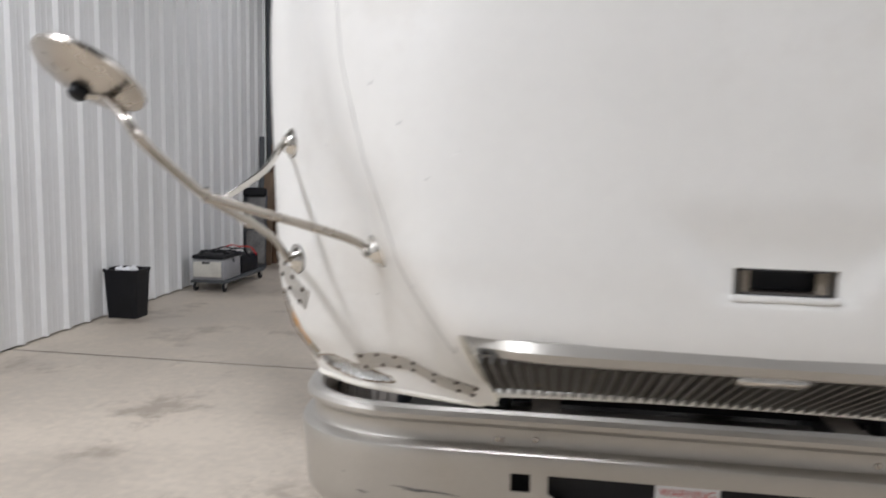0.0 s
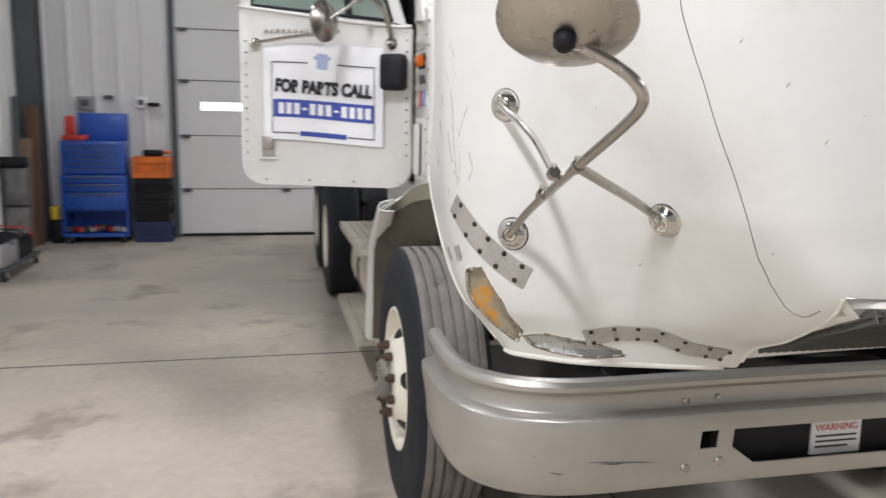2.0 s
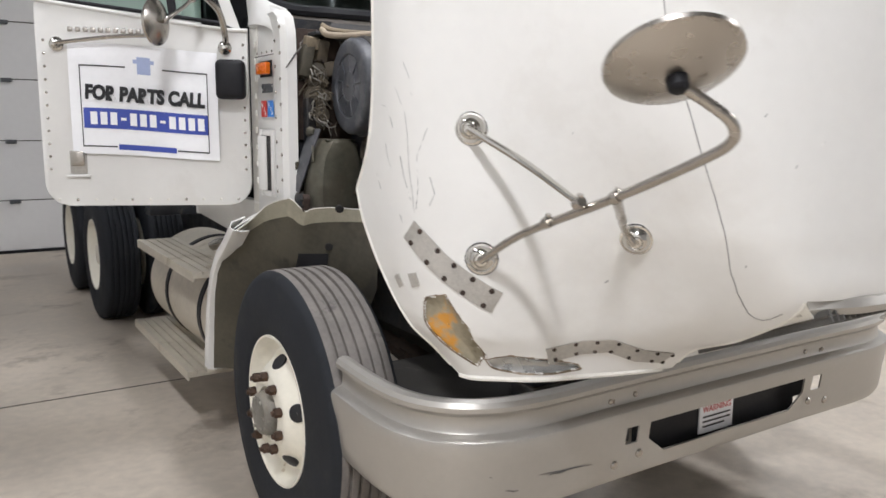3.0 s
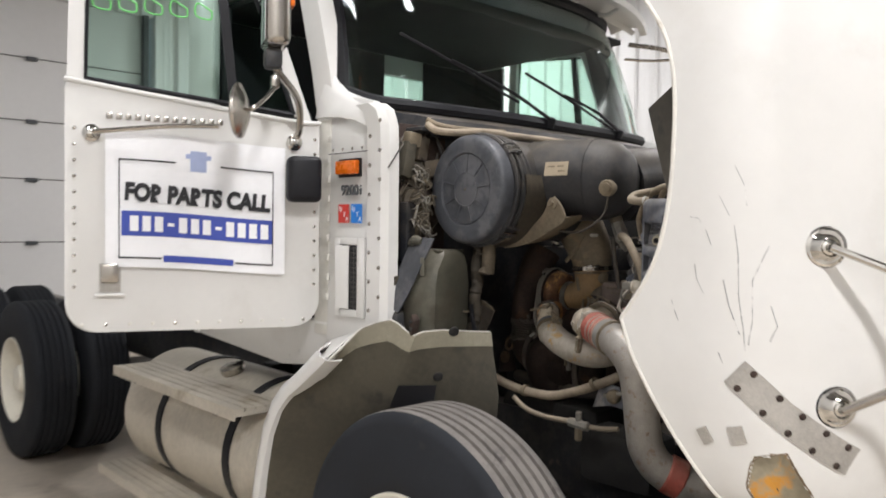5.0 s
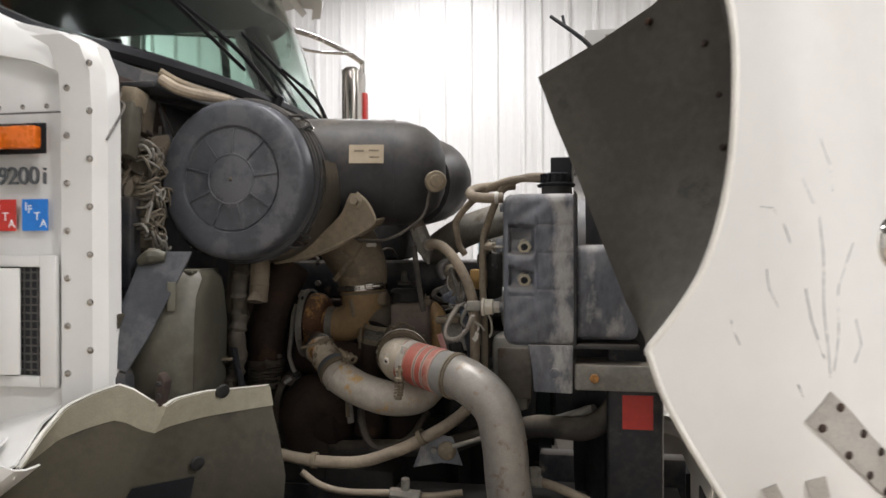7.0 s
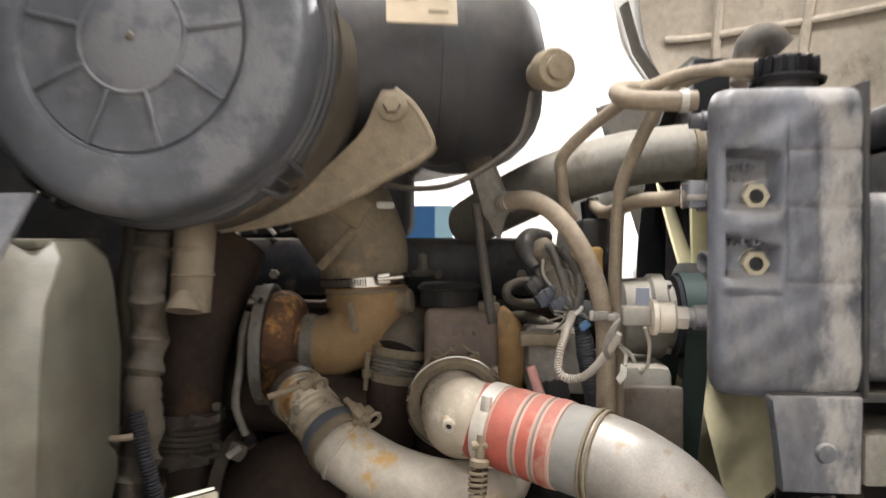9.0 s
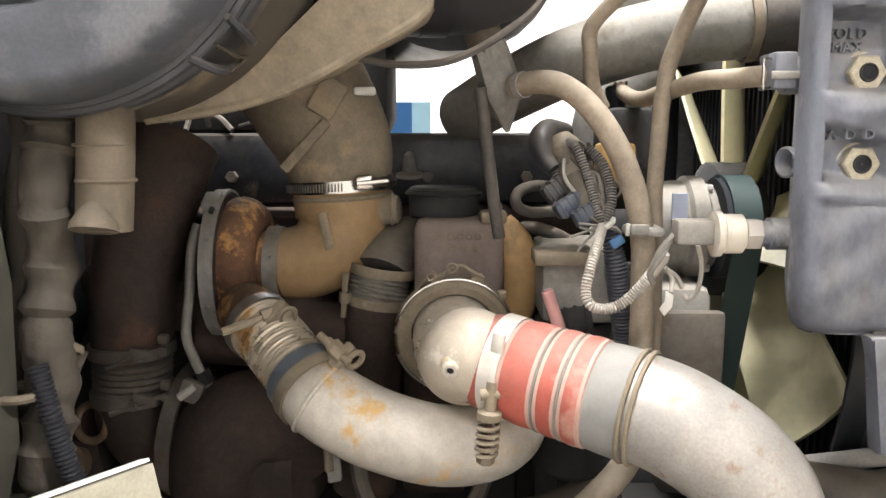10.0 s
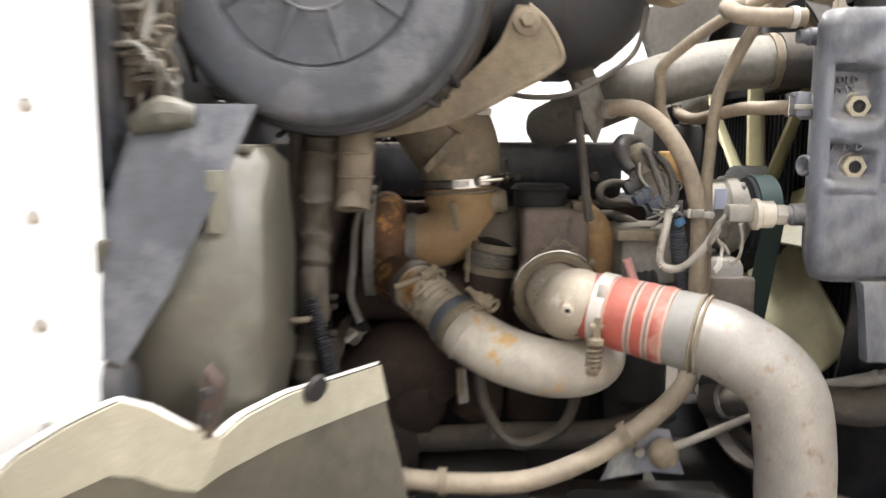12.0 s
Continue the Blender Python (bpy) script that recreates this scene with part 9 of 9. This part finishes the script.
    part("bore_floor", lathe(B(), (-0.7158, 0.5605, z), (-1, 0, 0), [(0, 0.0061), (0.0003, 0.0055), (0.0005, 0.001)], 18, cap=False), M["black"], pg)
    for q, tx in enumerate(txt):
        zl = z + 0.034 - 0.0125 * q if len(txt) > 1 else z + 0.025
        for c_, ch in enumerate(tx):
            yl = 0.575 + 0.0092 * ((len(tx) - 1) / 2 - c_)
            part("raised_letter", words(ch, 0.0125, plane_pose((-0.7315 + moulding(yl, zl + 0.004), yl, zl), (0, -1, 0), (0, 0, 1)), 0.0025), M["tank"], st_, "raised moulded letter")
nk = part("filler_neck", cyl(B(), (-0.62, 0.49, 1.735), (-0.62, 0.49, 1.765), 0.036, n=28), M["black_dusty"], st_)
cap = lathe(B(), (-0.62, 0.49, 1.762), (0, 0, 1), [(0, 0.045), (0.006, 0.047), (0.01, 0.036), (0.03, 0.034), (0.034, 0.028), (0.035, 0.001)], 30, cap=False)
part("filler_cap", cap, M["black"], nk, "black ribbed filler cap")
for k in range(14):
    a = math.tau * k / 14
    part("cap_grip", obox(B(), pose(-0.62 + 0.036 * math.cos(a), 0.49 + 0.036 * math.sin(a), 1.783, 0, 0, math.degrees(a)), 0.006, 0.006, 0.022, 0.0015), M["black"], nk)
for p, r, L in (((-0.665, 0.597, 1.617), 0.017, 0.026), ((-0.66, 0.597, 1.47), 0.0155, 0.032), ((-0.665, 0.588, 1.735 - 0.025), 0.012, 0.035)):
    part("tank_nipple", lathe(B(), p, (0, 1, 0), [(-0.02, r * 1.15), (-0.004, r * 1.12), (0.0, r), (L * 0.6, r), (L * 0.65, r * 0.8), (L, r * 0.75)], 20), M["tank"], st_)
part("open_nipple", lathe(B(), (-0.668, 0.597, 1.538), (-0.3, 1, 0), [(-0.02, 0.012), (0.0, 0.0125), (0.006, 0.0125), (0.008, 0.0145), (0.012, 0.0145), (0.013, 0.0125), (0.010, 0.0105), (-0.002, 0.0095), (-0.002, 0.001)], 24, cap=False), M["tank"], st_, "open hose nipple")
part("hose_clip", box(B(), -0.690, 0.610, 1.604, -0.686, 0.630, 1.636, 0.0015), M["tank"], st_, "grey spring hose clip")
part("hose_clip", box(B(), -0.686, 0.626, 1.604, -0.652, 0.630, 1.636, 0.0015), M["tank"], st_, "grey spring hose clip")
part("clip_tab", box(B(), -0.694, 0.600, 1.612, -0.6905, 0.634, 1.619, 0.0015), M["cast_alu"], st_)
part("clip_wire", tube(B(), [(-0.684, 0.631, 1.630), (-0.686, 0.638, 1.630), (-0.688, 0.639, 1.618), (-0.686, 0.638, 1.605), (-0.684, 0.631, 1.605)], 0.0012, 6), M["stainless"], st_)
sn = thing("level_sensor", "cream level sensor with wired connector", "sensor", (-0.66, 0.66, 1.47))
part("sensor_hex", hexnut(B(), (-0.66, 0.625, 1.47), (0, 1, 0), 0.0155, 0.014), M["pale_loom"], sn)
part("sensor_body", lathe(B(), (-0.66, 0.638, 1.47), (0, 1, 0), [(0, 0.013), (0.004, 0.019), (0.022, 0.019), (0.024, 0.022), (0.030, 0.022), (0.032, 0.015)], 24), mat("cream_plastic", (0.46, 0.42, 0.345), 0.6, second=(0.36, 0.31, 0.24), amount=0.3, spot=9), sn, "cream plastic sensor body")
part("connector", box(B(), -0.672, 0.668, 1.46, -0.648, 0.705, 1.484, 0.004), M["cast_alu"], sn)
for k in range(3):
    part("wire", tube(B(), [(-0.66 + 0.006 * k, 0.70, 1.472), (-0.655, 0.715, 1.455 - 0.004 * k), (-0.645, 0.722, 1.43), (-0.63, 0.715, 1.415)], 0.003, 6), M["cast_alu"], sn)
tb_ = thing("tank_bracket", "galvanised tank bracket bolted to the radiator", "bracket", (-0.7, 0.49, 1.28))
part("drop_plate", plate(B(), [(-0.735, 0.448, 1.388), (-0.735, 0.552, 1.388), (-0.735, 0.540, 1.345), (-0.735, 0.538, 1.280), (-0.735, 0.450, 1.278)], (0.02, 0, 0), 0.003), M["tank"], tb_)
part("cross_bar", box(B(), -0.73, 0.25, 1.285, -0.60, 0.4445, 1.345, 0.006), M["cast_alu"], tb_)
part("bracket_dimple", lathe(B(), (-0.735, 0.49, 1.325), (-1, 0, 0), [(0, 0.012), (0.006, 0.010), (0.007, 0.003)], 16), M["tank"], tb_)
part("bracket_bolt", hexnut(B(), (-0.735, 0.40, 1.315), (-1, 0, 0), 0.011, 0.012), M["rust"], tb_)
part("shelf", box(B(), -0.725, 0.30, 1.380, -0.64, 0.545, 1.391, 0.002), M["black_dusty"], tb_)

# washer tank, battery shields and firewall wiring
wt_ = thing("washer_tank", "clouded grey-green washer fluid tank", "washer tank", (-0.85, 1.33, 1.25))
rows_ = []
for z, x0, x1, y0, y1 in ((1.24, -0.93, -0.74, 1.305, 1.44), (1.30, -0.955, -0.735, 1.292, 1.45), (1.44, -0.955, -0.735, 1.288, 1.45), (1.50, -0.94, -0.74, 1.292, 1.445), (1.545, -0.915, -0.755, 1.29, 1.43), (1.562, -0.90, -0.77, 1.305, 1.42)):
    c = [(x0 + 0.03, y0), (x0, y0 + 0.03), (x0, y1 - 0.03), (x0 + 0.03, y1), (x1 - 0.03, y1), (x1, y1 - 0.03), (x1, y0 + 0.03), (x1 - 0.03, y0)]
    rows_.append([V(a, b, z) for a, b in c + [c[0]]])
part("tank_shell", sheet(B(), rows_, 0.004), M["washer"], wt_, angle=50)
part("tank_top", box(B(), -0.90, 1.305, 1.556, -0.77, 1.42, 1.566, 0.003), M["washer"], wt_)
part("tank_mark", box(B(), -0.957, 1.315, 1.475, -0.953, 1.335, 1.54, 0.002), mat("pale_tank_patch", (0.125, 0.118, 0.09), 0.5), wt_)
part("tank_bottom", box(B(), -0.92, 1.29, 1.238, -0.75, 1.435, 1.246), M["washer"], wt_)
sh = thing("plastic_deflector", "bent dark grey plastic deflector", "deflector", (-0.95, 1.40, 1.35))
part("blade", sheet(B(), [[(-0.925, 1.415, 1.60), (-0.93, 1.35, 1.607), (-0.935, 1.285, 1.607)], [(-0.95, 1.43, 1.53), (-0.955, 1.38, 1.53), (-0.955, 1.325, 1.515)], [(-0.97, 1.455, 1.45), (-0.975, 1.42, 1.44), (-0.97, 1.37, 1.42)], [(-0.98, 1.50, 1.37), (-0.985, 1.47, 1.36), (-0.98, 1.42, 1.34)]], 0.005), M["cover_grey"], sh)
part("foot", box(B(), -0.99, 1.415, 1.27, -0.90, 1.50, 1.345, 0.02), M["black_dusty"], sh)
part("rag", tube(B(), [(-0.935, 1.415, 1.585), (-0.94, 1.38, 1.597), (-0.935, 1.35, 1.595)], [0.01, 0.02, 0.012], 10), M["washer"], sh)
sb = thing("side_bracket", "dusty hexagonal sheet bracket beside the cowl", "bracket", (-1.0, 1.47, 1.3))
part("bracket_web", plate(B(), [(-0.985, 1.475, 1.22), (-0.985, 1.515, 1.30), (-0.985, 1.49, 1.42), (-0.985, 1.45, 1.47), (-0.985, 1.43, 1.47), (-0.985, 1.455, 1.38), (-0.985, 1.46, 1.30)], (0.05, 0, 0), 0.004), M["liner"], sb)
part("bracket_face", box(B(), -0.93, 1.435, 1.28, -0.91, 1.50, 1.46, 0.01), M["washer"], sb)
rb_ = thing("rusty_hinge", "rusty red bracket on the inner fender", "bracket", (-1.0, 1.33, 1.3))
part("hinge_plate", plate(B(), [(-1.0, 1.345, 1.27), (-1.0, 1.325, 1.27), (-1.0, 1.315, 1.325), (-1.0, 1.33, 1.345)], (0.03, 0, 0), 0.003), M["rust_dark"], rb_)
for z in (1.295, 1.32):
    part("hinge_bolt", hexnut(B(), (-1.0, 1.328, z), (-1, 0, 0), 0.006, 0.008), M["iron"], rb_)
fr = thing("firewall_wiring", "brown tangle of connectors and wires on the firewall", "wiring", (-0.9, 1.48, 1.7))
random.seed(33)
part("back_board", box(B(), -0.955, 1.485, 1.56, -0.70, 1.5045, 2.02, 0.004), M["rust_dark"], fr)
part("edge_board", box(B(), -0.93, 1.44, 1.52, -0.885, 1.484, 1.735, 0.008), M["block"], fr, "black edge module")
for z in (1.83, 1.74, 1.66):
    cn = part("round_connector", lathe(B(), (-0.865, 1.49, z), (-0.35, -0.9, 0.05), [(0, 0.055), (0.03, 0.055), (0.032, 0.047), (0.05, 0.045), (0.052, 0.001)], 24, cap=False), M["dust_body"], fr, "round connector full of wires")
    for k in range(16):
        a = random.uniform(0, math.tau)
        r = random.uniform(0.005, 0.04)
        c = V(-0.882 + r * math.cos(a), 1.44, z + r * math.sin(a))
        part("wire_end", tube(B(), [c, c + V(-0.012, -0.03, 0.0), c + V(random.uniform(-0.03, 0.03), -0.045, random.uniform(-0.03, 0.02)), c + V(random.uniform(-0.02, 0.05), -0.03, random.uniform(-0.06, -0.02))], 0.0032, 6, 4), M["dust_body"] if k % 3 else M["cast_alu"], cn)
for k in range(22):
    z = random.uniform(1.68, 2.0)
    x = random.uniform(-0.93, -0.74)
    pts = [V(x, 1.47, z)]
    for q in range(4):
        pts.append(pts[-1] + V(random.uniform(-0.05, 0.05), random.uniform(-0.018, 0.012), random.uniform(-0.08, 0.03)))
    part("wire", tube(B(), pts, random.choice((0.002, 0.003, 0.0045)), 6, 5), M[random.choice(("dust_body", "loom", "rust_dark", "drain", "hose_dark"))], fr)
for p, s in (((-0.925, 1.455, 1.885), (0.05, 0.05, 0.13)), ((-0.90, 1.45, 1.96), (0.06, 0.04, 0.05)), ((-0.85, 1.46, 1.93), (0.05, 0.04, 0.09)), ((-0.80, 1.46, 1.86), (0.08, 0.05, 0.06))):
    part("relay", obox(B(), pose(*p, random.uniform(-15, 15), random.uniform(-15, 15), random.uniform(-15, 15)), *s, 0.006), M[random.choice(("dust_tan", "drain", "liner"))], fr)
cs_ = thing("cowl_seal", "tan rubber cowl seal strip hanging loose", "seal", (-0.6, 1.40, 2.0))
part("strip", tube(B(), [(-0.875, 1.395, 2.012), (-0.87, 1.355, 1.988), (-0.80, 1.33, 1.985), (-0.66, 1.335, 2.0), (-0.45, 1.36, 2.006), (-0.2, 1.37, 2.01), (0.3, 1.38, 2.015)], 0.013, 10), M["hose"], cs_)
part("strip", tube(B(), [(-0.875, 1.40, 2.03), (-0.84, 1.365, 2.008), (-0.72, 1.345, 2.003), (-0.5, 1.365, 2.016)], 0.010, 8), M["dust_tan"], cs_)
bt = thing("boot_hose", "tan crinkled wrapped hose beside the washer tank", "hose", (-0.79, 1.25, 1.3))
random.seed(8)
wrap = [(-0.745 + 0.006 * math.sin(k * 1.3), 1.222 + 0.0016 * k, 1.60 - 0.024 * k) for k in range(21)]
part("wrapped_hose", tube(B(), wrap, [0.0205 + random.uniform(-0.0035, 0.0045) for _ in range(61)], 14, 4), M["crinkle"], bt)
part("second_hose", tube(B(), [(x + 0.02, y + 0.034, z) for x, y, z in wrap[::2]], [0.013 + random.uniform(-0.003, 0.003) for _ in range(31)], 12, 4), M["crinkle"], bt)
part("tie", torus(B(), (-0.765, 1.253, 1.345), (0, 0, 1), 0.022, 0.004, 24, 6), M["drain"], bt)
part("black_loom", tube(B(), [(-0.77, 1.235, 1.37), (-0.775, 1.220, 1.315), (-0.77, 1.208, 1.26), (-0.765, 1.195, 1.2)], 0.0085, 12, 8, ribs=(0.0012, 0.004)), M["black"], bt)
for ob in bt.children:
    ob.location = (0, 0.032, 0)
ht = thing("heat_shield", "dusty sheet heat shield with a tan lip behind the washer tank", "heat shield", (-0.6, 1.4, 1.3))
part("shield_plate", plate(B(), [(-0.6, 1.40, 1.345), (-0.6, 1.355, 1.348), (-0.6, 1.307, 1.334), (-0.6, 1.328, 1.291), (-0.6, 1.359, 1.243), (-0.6, 1.40, 1.22)], (0.004, 0, 0), 0.001), M["clamp_dull"], ht)
part("shield_lip", plate(B(), [(-0.604, 1.40, 1.372), (-0.604, 1.354, 1.366), (-0.604, 1.308, 1.342), (-0.604, 1.308, 1.334), (-0.604, 1.354, 1.350), (-0.604, 1.40, 1.352)], (-0.006, 0, 0), 0.001), M["dust_tan"], ht)

# crumpled inner fenders behind the front wheels
def inner_fender(sd):
    outer = [(1.490, 1.190), (1.565, 1.135), (1.640, 1.080), (1.720, 1.03), (1.790, 0.96), (1.850, 0.86), (1.890, 0.74), (1.925, 0.60), (1.945, 0.47)]
    inner = [(1.184, 1.274), (1.172, 1.21), (1.155, 1.14), (1.14, 1.06), (1.15, 0.96), (1.22, 0.86), (1.36, 0.73), (1.48, 0.6), (1.53, 0.47)]
    top_t = [0, 0.15, 0.32, 0.46, 0.51, 0.57, 0.66, 0.74, 0.84, 1.0]
    top_y = [1.184, 1.225, 1.27, 1.305, 1.325, 1.40, 1.44, 1.48, 1.50, 1.49]
    top_z = [1.278, 1.282, 1.288, 1.283, 1.266, 1.322, 1.308, 1.285, 1.235, 1.19]
    n = 36
    rows_ = []
    for k in range(9):
        row = []
        for j in range(n + 1):
            t = j / n
            fade = max(0, 1 - k / 2.5)
            y = inner[k][0] * (1 - t) + outer[k][0] * t
            z = inner[k][1] * (1 - t) + outer[k][1] * t
            ty, tz_ = float(np.interp(t, top_t, top_y)), float(np.interp(t, top_t, top_z))
            y0, z0 = inner[0][0] * (1 - t) + outer[0][0] * t, inner[0][1] * (1 - t) + outer[0][1] * t
            x = 0.755 + (1.225 - 0.755) * t
            row.append(V(sd * x, y + fade * (ty - y0), z + fade * (tz_ - z0) + 0.008 * math.sin(7 * t + k) * (1 - fade)))
        rows_.append(row)
    # Panel colour holds shade and grime; the top fold holds the lit tone.
    p = part("inner_fender", sheet(B(), rows_, 0.004), M["liner"], truck, "crumpled white inner fender, underside darkened by grime and painted-in shade", angle=25)
    part("top_fold", sheet(B(), [[q + V(sd * 0.001, -0.0045, 0) for q in r_] for r_ in (rows_[0], [a.lerp(b, 0.35) for a, b in zip(rows_[0], rows_[1])], [a.lerp(b, 0.75) for a, b in zip(rows_[0], rows_[1])])], 0.003), M["lit_fender_grime"], p, "cream painted fold with dirt streaks, its lit tone put into the colour", angle=25)
    fl = [[q + V(0, -0.002, 0.003) for q in rows_[0]], [q + V(0, 0.006, 0.002) for q in rows_[0]], [q + V(0, 0.012, -0.02) for q in rows_[0]]]
    part("torn_flange", sheet(B(), fl, 0.003), M["paint_dirty"], p, "torn white top flange", angle=25)
    lip = [[V(sd * (1.225 + o), y + dy, z + dz) for o, dy, dz in ((-0.05, -0.006, -0.004), (-0.01, -0.008, -0.003), (0.014, -0.002, 0.002), (0.022, 0.02, 0.012), (0.006, 0.05, 0.03), (-0.06, 0.075, 0.045))] for y, z in outer]
    part("fender_lip", sheet(B(), lip, 0.004), M["paint"], p, "white fender lip", angle=50)
    for t_, k in ((0.25, 0.6), (0.33, 2.2)):
        a = rows_[int(k)][int(t_ * n)]
        part("grommet", lathe(B(), a + V(sd * 0.004, -0.008, 0), (sd * 0.5, -0.8, -0.3), [(0, 0.018), (0.006, 0.016), (0.008, 0.006)], 14), M["iron"], p)
    part("access_hole", sheet(B(), [[rows_[2][j].lerp(rows_[3][j], f) + V(sd * 0.004, -0.007, -0.003) for j in range(11, 19)] for f in (0.35, 0.7, 1.0)] + [[rows_[3][j].lerp(rows_[4][j], 0.5) + V(sd * 0.004, -0.007, -0.003) for j in range(11, 19)]], 0.002), M["ink"], p, "dark access hole", smooth=False)
    part("cab_skirt", sheet(B(), [[(sd * 1.235, 1.49, 1.20), (sd * 1.12, 1.52, 1.255), (sd * 1.02, 1.55, 1.27)], [(sd * 1.24, 1.56, 1.16), (sd * 1.13, 1.62, 1.225), (sd * 1.01, 1.66, 1.24)], [(sd * 1.24, 1.64, 1.10), (sd * 1.12, 1.74, 1.16), (sd * 1.0, 1.80, 1.20)], [(sd * 1.22, 1.76, 1.02), (sd * 1.10, 1.86, 1.08), (sd * 0.98, 1.95, 1.12)]], 0.005), M["paint"], p, "white fender top skirt", angle=40)
both(inner_fender)
part("bay_side_black", box(B(), 0.55, 0.45, 0.9, 0.60, 1.45, 1.25, 0.01), M["iron"], truck)
part("gearbox", cyl(B(), (0, 1.52, 0.95), (0, 2.4, 0.9), 0.26, n=26, edge=0.03), M["iron"], truck)
# Next three are dark fillers added to hide bright floor below the bay.
part("bay_floor_frame", box(B(), -0.42, 0.10, 0.70, 0.42, 1.45, 0.74, 0.006), M["iron"], truck)
part("oil_pan", box(B(), -0.22, 0.8, 0.40, 0.22, 2.3, 0.715, 0.03), M["iron"], truck)
part("lower_shield", box(B(), -0.95, 0.22, 0.66, -0.40, 1.05, 0.672, 0.003), M["iron"], truck)
part("steering_box", box(B(), -0.62, 0.62, 0.80, -0.45, 0.9, 0.98, 0.03), M["iron"], truck)
part("engine_mount", box(B(), -0.44, 0.95, 0.90, -0.27, 1.15, 0.99, 0.01), M["iron"], truck)
